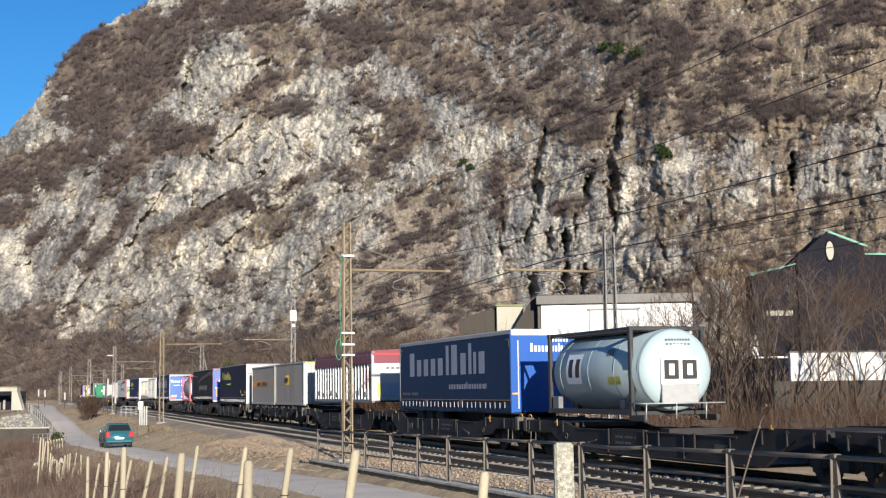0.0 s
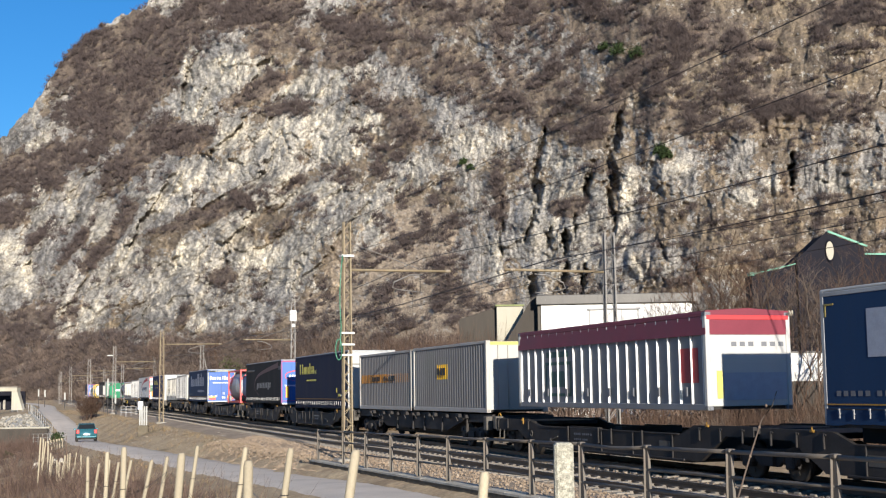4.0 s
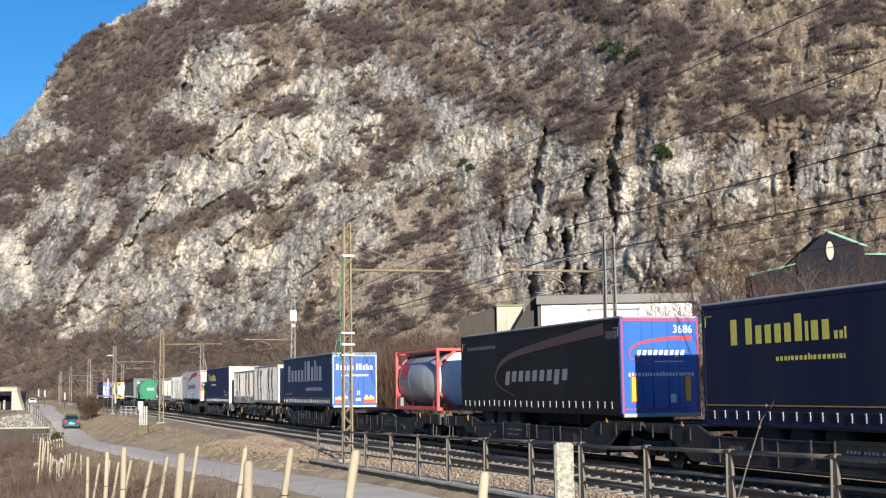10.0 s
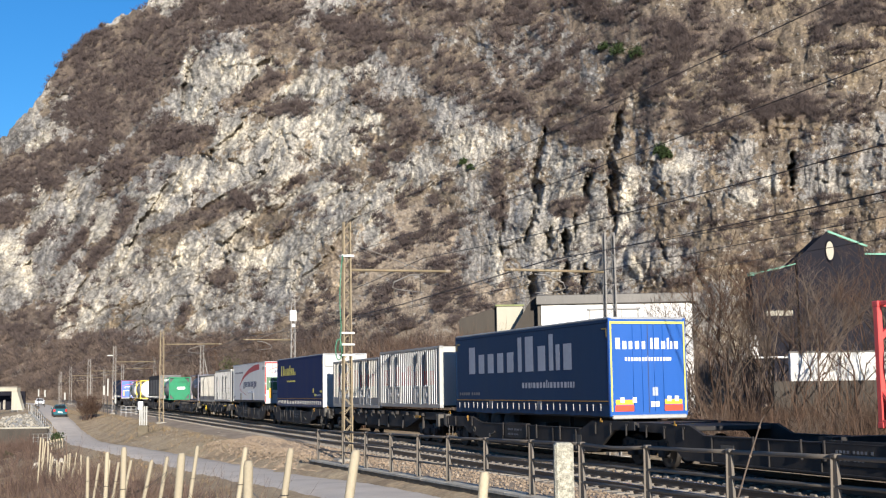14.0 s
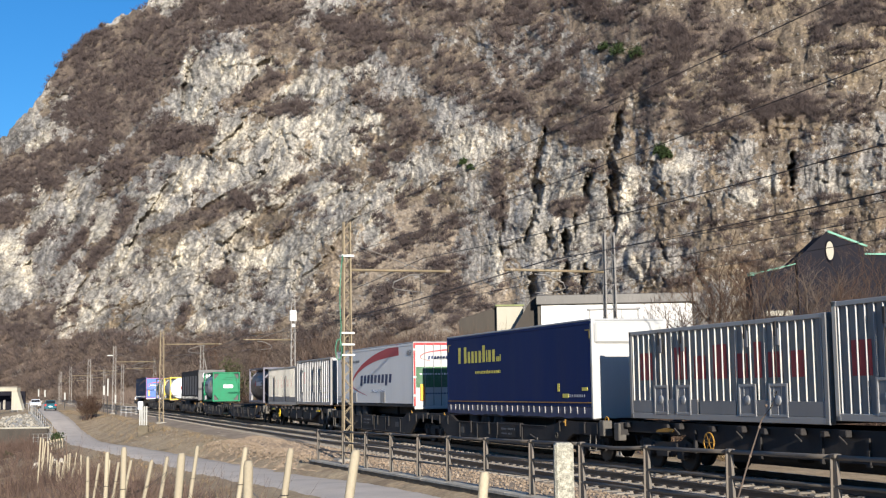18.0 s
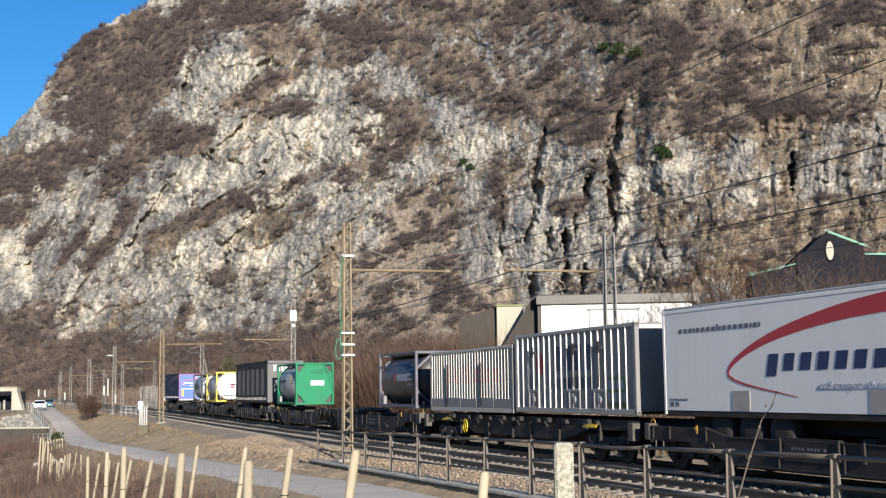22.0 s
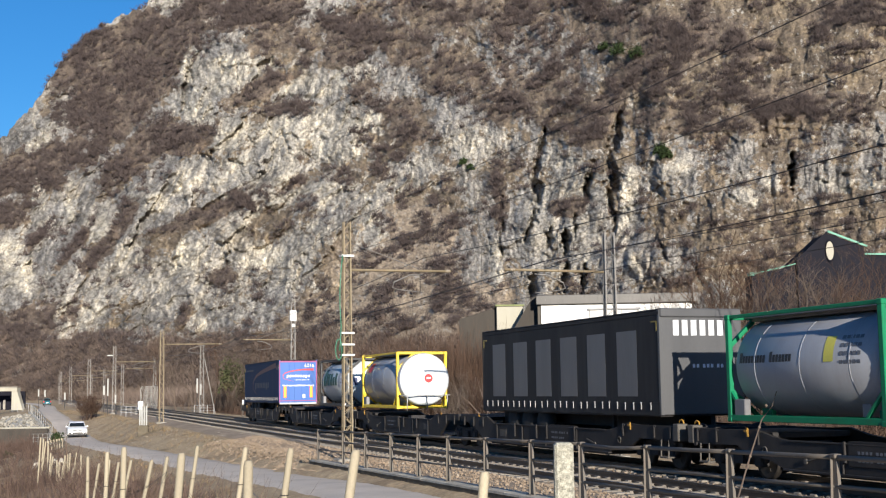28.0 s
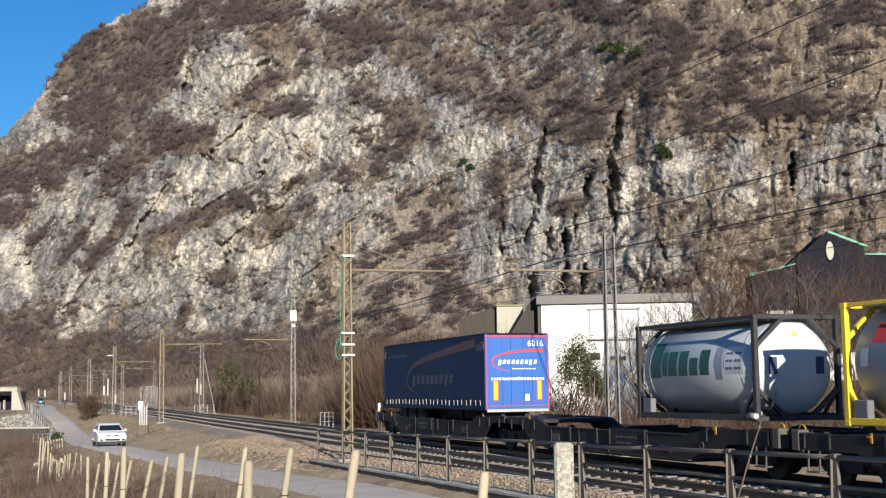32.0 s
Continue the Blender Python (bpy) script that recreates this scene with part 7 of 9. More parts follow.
# Red framed tank.
t, h, r, zc, b = tank("tank_container", "pale steel tank in a bright red frame", 145.25, 151.35, 1.33, 3.92, M_TANKSTEEL, M_RED, M_TANKWHITE, radius=1.18, bands=(0.33, 0.68))
tank_letters(t, r, zc, -h + 0.75, 1.0, 8, 32, "ttt", M_LETTER_RED, "red lettering as plain bars")
tank_letters(t, r, zc, -h + 0.75, 1.0, 2, 6, "xxxxxsxxxx", M_LETTER_RED)
for k in range(3):
    tank_print(t, r, zc, h - 1.55 + 0.36 * k, h - 1.25 + 0.36 * k, 44, 56, M_GRAFFITI)
for y in (-0.15, 0.12):
    part("end_slot", Geo().box(b + 0.34, b + 0.372, y, y + 0.03, zc - 0.25, zc + 0.05), M_LETTER_NAVY, t)
# Dark brown tank in a lilac grey frame.
t, h, r, zc, b = tank("tank_container", "dark brown tank in a lilac grey steel frame", 254.1, 260.0, 1.4, 3.9, M_TANKDARK, M_GREYFRAME, None, radius=1.16, bands=(0.35, 0.9), gussets=True)
tank_letters(t, r, zc, -h + 2.3, 0.3, -4, 14, "t", M_LETTER_RED)
tank_letters(t, r, zc, -h + 2.75, 1.7, -3, 12, "tttttttt", M_LETTER_PALE, "pale lettering as plain bars")
for k in range(4):
    tank_letters(t, r, zc, h - 1.5, 0.7, 20 - 11 * k, 26 - 11 * k, "xxxxx", M_LETTER_PALE)
part("sticker", Geo().cbox(b + 0.3, b + 0.36, -0.3, 0.55, zc - 0.3, zc + 0.2, 0.005), M_LETTER_GREY, t)
# Green framed tank with a closed green end.
t, h, r, zc, b = tank("tank_container", "grey steel tank in a bright green frame with green end", 279.25, 285.25, 1.35, 3.96, M_TANKSTEEL, M_GREEN, None, radius=1.18, bands=(0.2, 0.5, 0.8))
oct_ = [(-1.1, 2.1), (-0.62, 1.46), (0.62, 1.46), (1.1, 2.1), (1.1, 3.2), (0.62, 3.86), (-0.62, 3.86), (-1.1, 3.2)]
part("end_plate", Geo().prism(oct_, h - 0.12, h - 0.06, swap=True), M_GREEN, t, "green closed end plate with cut corners")
# Black sheet stands in for the shade in the cut corners' gaps.
part("end_gap_shade", Geo().box(h - 0.3, h - 0.26, -1.1, 1.1, 1.45, 3.86), M_BLACKFRAME, t)
part("sticker", Geo().cbox(h - 0.062, h - 0.052, -0.25, 0.6, 2.55, 2.85, 0.004), M_LETTER_WHITE, t, "white label")
g = letter_bars(Geo(), -0.15, 3.45, 0.9, 0.09, "xxxxxxxx", h - 0.062, True)
letter_bars(g, -0.4, 3.3, 1.3, 0.08, "xxxxsxxxxxxsxx", h - 0.062, True)
tagged(part("small_print", g, M_LETTER_GREEN, t), kind="stuff")
tank_letters(t, r, zc, -h + 0.55, 1.1, 4, 16, "txxxxxxxx", M_LETTER_BLACK)
tank_letters(t, r, zc, -h + 1.8, 0.9, 4, 16, "txxxxxx", M_LETTER_BLACK)
tank_print(t, r, zc, h - 2.1, h - 1.75, 2, 30, M_LETTER_YELLOW)
for k in range(4):
    tank_letters(t, r, zc, h - 1.55, 0.75, 26 - 9 * k, 32 - 9 * k, "xxxxx", M_LETTER_GREY)
# Yellow framed tank.
t, h, r, zc, b = tank("tank_container", "pale grey tank in a yellow frame with white end", 313.5, 319.65, 1.35, 3.95, M_TANKSTEEL, M_YELLOW, M_TANKWHITE, radius=1.27, over0=0.7, bands=(0.3, 0.62, 0.9))
part("round_mark", Geo().lathe([(b + 0.355, 0.2), (b + 0.375, 0.2)], "x", 24, (0, 0.1, zc + 0.05)), M_LETTER_RED, t, "round red mark")
part("round_mark_bar", Geo().cbox(b + 0.374, b + 0.382, 0.0, 0.2, zc + 0.02, zc + 0.1, 0.002), M_LETTER_WHITE, t)
rail = Geo().tube([(h - 0.1, -1.15, 1.95), (b + 0.42, -1.1, 1.95), (b + 0.5, -0.95, 1.95), (b + 0.5, 0.95, 1.95), (b + 0.42, 1.1, 1.95), (h - 0.1, 1.15, 1.95)], 0.026, 6)
for y in (-0.95, 0.0, 0.95):
    rail.tube([(b + 0.5, y, 1.95), (b + 0.42, y, 1.25)], 0.024, 6)
part("guard_rail", rail, M_STRAP, t, "grey tube guard rail")
tank_print(t, r, zc, -h + 0.9, -h + 1.5, 20, 44, M_LETTER_RED)
tank_print(t, r, zc, -h + 0.6, -h + 0.85, -4, 14, M_LETTER_PALE)
# White tank in a black frame with large green letters.
t, h, r, zc, b = tank("tank_container", "white tank in a black frame with large green letters", 322.98, 329.0, 1.36, 3.92, M_TANKGREY, M_BLACKFRAME, M_TANKGREY, radius=1.18, bands=(0.12, 0.88))
tank_letters(t, r, zc, -h + 0.6, 0.8, -10, 38, "t", M_LETTER_GREEN, "dark green lettering as plain bars")
tank_letters(t, r, zc, -h + 1.4, 2.5, -8, 24, "lttxt", M_LETTER_GREEN)
tank_print(t, r, zc, h - 1.9, h - 1.55, -14, 26, M_LETTER_PALE)
tank_print(t, r, zc, h - 1.45, h - 0.6, -8, 26, M_LETTER_WHITE)
for k in range(3):
    tank_letters(t, r + 0.003, zc, h - 1.38, 0.7, 16 - 9 * k, 20 - 9 * k, "xxsxx", M_LETTER_GREY)
front_letters(t, b + 0.33, -0.85, 0.85, zc - 0.18, 0.42, "tlttt", M_LETTER_NAVY)
part("warning_sign", Geo().prism([(-0.16, zc + 0.62), (0.16, zc + 0.62), (0, zc + 0.88)], b + 0.26, b + 0.3, swap=True), M_LETTER_YELLOW, t, "yellow warning triangle")
part("discharge_pipe", Geo().tube([(h - 0.3, -0.9, 1.55), (h - 0.3, -1.25, 1.5), (h + 0.1, -1.3, 1.5)], 0.07, 8), M_STRAP, t)


# ---- wagons ----
def wheelset_mesh():
    g = Geo()
    g.lathe([(-1.0, 0.08), (1.0, 0.08)], "y", 10)
    for e in (-1, 1):
        c = 0.78 * e
        g.lathe([(c - 0.075, 0.15), (c - 0.06, WHEEL_R - 0.06), (c - 0.075, WHEEL_R), (c + 0.06 * 1, WHEEL_R), (c + 0.06, WHEEL_R - 0.07), (c + 0.03, WHEEL_R - 0.1), (c + 0.03, 0.17), (c + 0.08, 0.14)], "y", 24)
        for a in range(3):
            an = a * 2 * math.pi / 3
            g.box(0.26 * math.cos(an) - 0.04, 0.26 * math.cos(an) + 0.04, c - 0.085, c + 0.085, 0.26 * math.sin(an) - 0.04, 0.26 * math.sin(an) + 0.04)
    return fix_normals(g.mesh("wheelset", M_WHEEL))


def bogie_mesh():
    g = Geo()
    for e in (-1, 1):
        y = 1.0 * e
        g.prism([(-1.45, 0.5), (-1.2, 0.62), (-0.6, 0.5), (-0.35, 0.34), (0.35, 0.34), (0.6, 0.5), (1.2, 0.62), (1.45, 0.5), (1.45, 0.72), (1.15, 0.82), (0.5, 0.74), (-0.5, 0.74), (-1.15, 0.82), (-1.45, 0.72)], y - 0.05, y + 0.05)
        for x in (-0.9, 0.9):
            g.cbox(x - 0.17, x + 0.17, y - 0.12, y + 0.12, WHEEL_R - 0.16, WHEEL_R + 0.16, 0.04)
            for d in (-0.24, 0.24):
                g.lathe([(WHEEL_R - 0.05, 0.075), (WHEEL_R + 0.26, 0.075)], "z", 10, (x + d, y + 0.02 * e, 0))
        g.box(-0.3, 0.3, y - 0.15, y + 0.1, 0.36, 0.6)
    g.box(-0.3, 0.3, -1.0, 1.0, 0.45, 0.72)
    return fix_normals(g.mesh("bogie_frame", M_STEEL_DARK))


WHEELSET, BOGIE = wheelset_mesh(), bogie_mesh()
HOOK = fix_normals(Geo().cbox(-0.05, 0.05, -0.04, 0.0, -0.16, 0.12, 0.01).cbox(-0.16, 0.02, -0.06, -0.03, -0.02, 0.05, 0.01).mesh("yellow_hook", M_ORANGE_HOOK))
STIFF = fix_normals(Geo().cbox(-0.02, 0.02, -0.04, 0.0, 0.0, 0.61, 0.006).mesh("stiffener", M_STEEL_DARK))
GUSS = fix_normals(Geo().cbox(-0.025, 0.025, -0.045, 0.0, -0.18, 0.16, 0.008).cbox(-0.08, 0.08, -0.03, 0.0, 0.10, 0.15, 0.008).mesh("gusset_plate", M_STEEL_DARK))
LUG = fix_normals(Geo().cbox(-0.03, 0.03, -0.05, 0.0, -0.34, 0.05, 0.008).cbox(-0.05, 0.05, -0.06, 0.0, -0.4, -0.34, 0.01).mesh("post_lug", M_STEEL_DARK))


def bogie(w, x):
    shared("bogie_frame", BOGIE, w, Matrix.Translation((x, 0, 0)))
    for d in (-0.9, 0.9):
        ob = shared("wheelset", WHEELSET, w, Matrix.Translation((x + d, 0, WHEEL_R)))
        WHEELS.append((ob, x + d))


def buffers(w, x, e):
    """Buffers, coupling and brake hoses at an end."""
    for y in (-0.875, 0.875):
        g = Geo().lathe([(x, 0.13), (x + e * 0.28, 0.13), (x + e * 0.30, 0.1), (x + e * 0.52, 0.1), (x + e * 0.54, 0.23), (x + e * 0.58, 0.24), (x + e * 0.60, 0.2)], "x", 18, (0, y, 1.02))
        part("buffer", g, M_STEEL_DARK, w)
    part("coupling", Geo().cbox(min(x, x + e * 0.5), max(x, x + e * 0.5), -0.07, 0.07, 0.9, 1.06, 0.02).tube([(x + e * 0.1, 0.3, 0.9), (x + e * 0.35, 0.3, 0.55), (x + e * 0.55, 0.28, 0.8)], 0.03, 6).tube([(x + e * 0.1, -0.3, 0.9), (x + e * 0.35, -0.3, 0.5), (x + e * 0.55, -0.28, 0.8)], 0.03, 6), M_STEEL_DARK, w)


M_PLATE = material("pale_dusty_steel", (0.095, 0.086, 0.075), 0.7, 0.2, 0.25, 4, 30, 0.2, GRIME, 0.4)


def pocket_unit(q0, q1, coupled_front, label="black steel pocket wagon unit on bogies"):
    """Half of an articulated pocket wagon. The coupled end has buffers, the other the joint."""
    L = q1 - q0
    w = thing("pocket_wagon", label, "railway wagon", "wagons of the train")
    MOVES.append((w, (q0 + q1) / 2))
    h = L / 2
    e = 1 if coupled_front else -1  # the coupled end lies at x = e * h

    def X(a):
        return e * (h - a)

    prof = [(0.45, 0.78), (0.45, 1.17), (2.5, 1.17), (3.2, 1.20), (3.9, 1.05), (4.5, 0.98), (6.6, 0.98), (6.7, 1.04), (8.7, 1.04), (8.8, 0.98), (L - 3.6, 0.98), (L - 2.9, 1.22), (L - 1.5, 1.24), (L - 0.15, 1.24), (L - 0.15, 1.0), (L - 1.4, 0.98), (L - 2.6, 0.32), (4.4, 0.32), (3.7, 0.52), (2.9, 0.58), (2.4, 0.80)]
    for sy in (-1, 1):
        y = 1.3 * sy
        part("side_sill", Geo().prism([(X(a), b) for a, b in prof], y - 0.05, y + 0.05), M_STEEL_DARK, w)
        part("sill_flange", Geo().cbox(min(X(4.3), X(L - 3.4)), max(X(4.3), X(L - 3.4)), y - 0.09, y + 0.09, 0.3, 0.35, 0.01).cbox(min(X(4.5), X(L - 3.7)), max(X(4.5), X(L - 3.7)), y - 0.085, y + 0.085, 0.955, 0.99, 0.01), M_STEEL_DARK, w)
    part("pocket_floor", Geo().box(min(X(4.5), X(L - 3.2)), max(X(4.5), X(L - 3.2)), -1.26, 1.26, 0.26, 0.34), M_STEEL_DARK, w)
    part("end_platform", Geo().cbox(min(X(0.42), X(3.3)), max(X(0.42), X(3.3)), -1.24, 1.24, 0.98, 1.12, 0.02), M_STEEL_DARK, w)
    part("joint_platform", Geo().cbox(min(X(L - 2.7), X(L - 0.2)), max(X(L - 2.7), X(L - 0.2)), -1.24, 1.24, 1.06, 1.19, 0.02), M_STEEL_DARK, w)
    part("headstock", Geo().cbox(min(X(0.4), X(0.55)), max(X(0.4), X(0.55)), -1.38, 1.38, 0.72, 1.18, 0.02), M_STEEL_DARK, w)
    part("step_plate", Geo().cbox(min(X(0.15), X(0.42)), max(X(0.15), X(0.42)), -1.4, -1.1, 0.78, 1.24, 0.02), M_PLATE, w, "dusty pale step plate")
    part("box_panel", Geo().cbox(min(X(6.7), X(8.7)), max(X(6.7), X(8.7)), -1.38, -1.34, 0.52, 0.96, 0.01), M_STEEL_DARK, w)
    for a in (6.5, 8.9, 10.9, L - 4.0):
        shared("stiffener", STIFF, w, Matrix.Translation((X(a), -1.35, 0.35)))
    for a in (0.6, 1.5, 3.35, L - 2.6, L - 1.6, L - 0.6):
        shared("gusset_plate", GUSS, w, Matrix.Translation((X(a), -1.35, 1.02)))
    part("rope_eye", Geo().tube([(X(3.6) + 0.09 * math.cos(a), -1.37, 0.72 + 0.09 * math.sin(a)) for a in np.linspace(0, 2 * math.pi, 11)], 0.018, 5), M_PLATE, w)
    part("foot_step", Geo().cbox(min(X(0.7), X(1.15)), max(X(0.7), X(1.15)), -1.42, -1.2, 0.32, 0.36, 0.008).beam((X(0.72), -1.38, 0.34), (X(0.72), -1.36, 0.8), 0.03).beam((X(1.13), -1.38, 0.34), (X(1.13), -1.36, 0.8), 0.03), M_PLATE, w)
    part("brake_lever", Geo().beam((X(5.2), -1.38, 0.55), (X(5.75), -1.38, 0.68), 0.03).lathe([(-1.4, 0.06), (-1.36, 0.06)], "y", 10, (X(5.2), 0, 0.55)), M_PLATE, w)
    part("inspection_plate", Geo().cbox(min(X(12.4), X(13.0)), max(X(12.4), X(13.0)), -1.362, -1.35, 0.55, 0.78, 0.004), M_PLATE, w)
    for a in (6.6, 8.75, 9.6, 11.5):
        shared("post_lug", LUG, w, Matrix.Translation((X(a), -1.37, 0.98)))
    for a in (2.9,):
        shared("yellow_hook", HOOK, w, Matrix.Translation((X(a), -1.36, 1.14)) @ Matrix.Scale(0.75, 4))
    shared("yellow_hook", HOOK, w, Matrix.Translation((X(L - 2.2), -1.36, 1.22)) @ Matrix.Rotation(math.pi / 2, 4, "Y") @ Matrix.Scale(0.6, 4))
    part("ring", Geo().tube([(X(0.3) + 0.12 * math.cos(a), -1.2, 1.24 + 0.1 * math.sin(a)) for a in np.linspace(0, math.pi, 9)], 0.022, 6), M_ORANGE_HOOK, w)
    g = letter_bars(Geo(), X(7.7) - 0.7, 0.78, 1.3, 0.09, "xxxxsxxxxsx", -1.387)
    letter_bars(g, X(7.7) - 0.7, 0.62, 1.0, 0.08, "xxxxsxxx", -1.387)
    tagged(part("small_print", g, M_LETTER_GREY, w), kind="stuff")
    part("brake_rigging", Geo().cbox(min(X(0.8), X(3.4)), max(X(0.8), X(3.4)), -0.7, 0.7, 0.3, 0.9, 0.05), M_STEEL_DARK, w)
    part("trestle", Geo().box(min(X(9.0), X(9.5)), max(X(9.0), X(9.5)), -1.0, 1.0, 0.9, 1.08), M_STEEL_DARK, w)
    bogie(w, X(2.0))
    buffers(w, X(0.42), e)
    if coupled_front:
        bogie(w, X(L))
    return w


def container_wagon(q0, q1, paint):
    L = q1 - q0
    w = thing("container_wagon", "black steel container wagon on bogies with a brake wheel", "railway wagon", "wagons of the train")
    MOVES.append((w, (q0 + q1) / 2))
    h = L / 2 - 0.5
    prof = [(-h, 0.9), (-h, 1.2), (h, 1.2), (h, 0.9), (h - 3.4, 0.88), (h - 5.2, 0.5), (-h + 5.2, 0.5), (-h + 3.4, 0.88)]
    for sy in (-1, 1):
        part("side_sill", Geo().prism([(a, b + 0.06) for a, b in prof], sy * 1.05 - 0.05, sy * 1.05 + 0.05), M_STEEL_DARK, w)
    for i in range(9):
        x = -h + 0.3 + (2 * h - 0.6) * i / 8
        part("cross_beam", Geo().cbox(x - 0.09, x + 0.09, -1.25, 1.25, 1.08, 1.22, 0.015), M_STEEL_DARK, w)
    for x in (-6.2, -3.2, -0.8, 0.8, 3.2, 6.2):
        part("twist_lock", Geo().cbox(x - 0.12, x + 0.12, -1.31, -1.15, 1.1, 1.26, 0.02), M_STEEL_DARK, w)
        part("lock_lever", Geo().beam((x - 0.1, -1.33, 1.12), (x + 0.16, -1.34, 0.98), 0.03), M_PLATE, w)
        part("strut", Geo().beam((x + 0.6, -1.1, 1.1), (x + 0.6, -1.12, 0.5), 0.09), M_STEEL_DARK, w)
    for x in (-7.4, 5.9):
        part("yellow_fitting", Geo().prism([(x, 1.0), (x + 0.9, 1.02), (x + 1.0, 1.1), (x + 0.5, 1.12), (x + 0.1, 1.06)], -1.3, -1.24), paint, w)
    hw = Geo()
    pts = [(-4.6 + 0.24 * math.cos(a), -1.32, 0.82 + 0.24 * math.sin(a)) for a in np.linspace(0, 2 * math.pi, 21)]
    hw.tube(pts, 0.022, 6)
    for k in range(3):
        a = k * math.pi / 3
        hw.tube([(-4.6 + 0.24 * math.cos(a), -1.32, 0.82 + 0.24 * math.sin(a)), (-4.6 - 0.24 * math.cos(a), -1.32, 0.82 - 0.24 * math.sin(a))], 0.014, 5)
    part("brake_wheel", hw, paint, w)
    part("brake_gear", Geo().cbox(-5.0, 5.0, -0.5, 0.5, 0.3, 1.1, 0.05).cbox(-2.6, -1.4, -0.9, -0.2, 0.45, 0.9, 0.04).lathe([(0.6, 0.2), (1.8, 0.2)], "x", 14, (0, -0.6, 0.7)), M_STEEL_DARK, w)
    for e in (-1, 1):
        part("headstock", Geo().cbox(min(e * h, e * (h - 0.15)), max(e * h, e * (h - 0.15)), -1.35, 1.35, 0.85, 1.22, 0.02), M_STEEL_DARK, w)
        part("step_plate", Geo().cbox(e * h - 0.15, e * h + 0.15, -1.4, -1.15, 0.7, 1.2, 0.02), M_PLATE, w, "dusty pale step plate")
        buffers(w, e * h, e)
        bogie(w, e * (h - 2.2))
    return w


for a, m_, b in ((20.4, 37.6, 54.75), (54.95, 72.0, 89.15), (109.6, 127.0, 144.0), (144.2, 161.6, 178.25), (198.75, 215.6, 232.85), (252.85, 270.1, 287.05), (287.25, 304.5, 321.5), (321.7, 338.7, 355.75)):
    pocket_unit(a, m_, True)
    pocket_unit(m_, b, False)
for a, b, paint in ((89.35, 109.4, M_STEEL_DARK), (178.45, 198.55, M_ORANGE_HOOK), (233.05, 252.65, M_YELLOW)):
    container_wagon(a, b, paint)

tail = thing("tail_lamp", "white tail lamp board on the last wagon", "tail lamp")
MOVES.append((tail, 355.45))
part("board", Geo().cbox(-0.03, 0.03, -1.3, -1.08, 1.2, 1.6, 0.02), M_LETTER_WHITE, tail)
# ---- buildings behind the line ----
M_PLASTER = material("white_plaster", (0.70, 0.69, 0.67), 0.85, 0, 0.06, 0.8, 20, 0.15, (0.5, 0.46, 0.4), 0.3, streak=True)
# Grey brown carries the shade of the white building's side wall.
M_SHADEWALL = material("shaded_side_render", (0.09, 0.08, 0.067), 0.9, 0, 0.15, 0.8, 20, 0.2, (0.15, 0.13, 0.11), 0.4, streak=True)
# The dark base colour holds the shade on the retaining wall and buttress.
M_DARKREN = material("weathered_shaded_render", (0.05, 0.043, 0.036), 0.95, 0, 0.3, 0.8, 14, 0.3, (0.03, 0.026, 0.022), 0.5, streak=True)
M_FASCIA = material("grey_sheet_fascia", (0.105, 0.10, 0.095), 0.5, 0.4, 0.15, 1, 20, 0.1, (0.09, 0.08, 0.07), 0.4, streak=True)
M_SLATE = material("dark_slate_cladding", (0.012, 0.012, 0.018), 0.8, 0, 0.25, 1.2, 20, 0.2, (0.02, 0.02, 0.024), 0.4, streak=True, spec=0.1)
M_COPPER = material("green_copper_edge", (0.10, 0.27, 0.20), 0.6, 0.1, 0.15, 2, 20, 0.1)
M_GLASS = material("dark_window_glass", (0.03, 0.035, 0.04), 0.08, 0, 0.1, 2, 20, 0.0)
M_PALECON = material("pale_concrete", (0.36, 0.34, 0.28), 0.9, 0, 0.15, 0.6, 20, 0.25, (0.30, 0.27, 0.2), 0.4, streak=True)
M_MOSSCAP = material("mossy_cap", (0.20, 0.22, 0.10), 0.95, 0, 0.35, 2, 20, 0.3)
M_PALEGREY = material("pale_grey_paint", (0.34, 0.34, 0.32), 0.7, 0, 0.15, 2, 20, 0.1, GRIME, 0.25)
M_METALGREY = material("painted_grey_metal", (0.32, 0.32, 0.32), 0.6, 0.2, 0.15, 2, 20, 0.1, GRIME, 0.3)

wb = thing("white_building", "low white plastered building with a grey sheet metal roof edge", "building", m=Matrix.Translation((6.75, 88, 0)) @ Matrix.Rotation(radians(-6), 4, "Z"))
part("wall", Geo().box(0, 10.3, 0, 9, -1, 7.95), M_PLASTER, wb)
part("side_wall", Geo().box(-0.25, -0.004, 0.15, 9, -1, 8.2), M_SHADEWALL, wb, "side wall with its shade put into the grey brown colour")
part("buttress", Geo().prism([(-6.6, -1), (-0.26, -1), (-0.26, 8.75), (-0.62, 8.6)], 1.0, 3.0), M_DARKREN, wb, "dark sloping stone buttress")
fas = part("roof_edge", Geo().cbox(-0.35, 10.75, -0.25, 9.2, 8.0, 8.66, 0.04), M_FASCIA, wb, "grey sheet metal roof edge")
for i in range(36):
    part("seam", Geo().box(-0.3 + 0.3 * i, -0.27 + 0.3 * i, -0.285, -0.252, 8.02, 8.6), M_FASCIA, fas)
win = part("window", Geo().box(3.35, 6.65, -0.03, -0.002, 5.65, 7.55), M_PLASTER, wb, "large blind window bay")
for a in (3.3, 4.4, 5.5, 6.6):
    part("mullion", Geo().cbox(a, a + 0.06, -0.07, -0.031, 5.65, 7.55, 0.01), M_METALGREY, win)
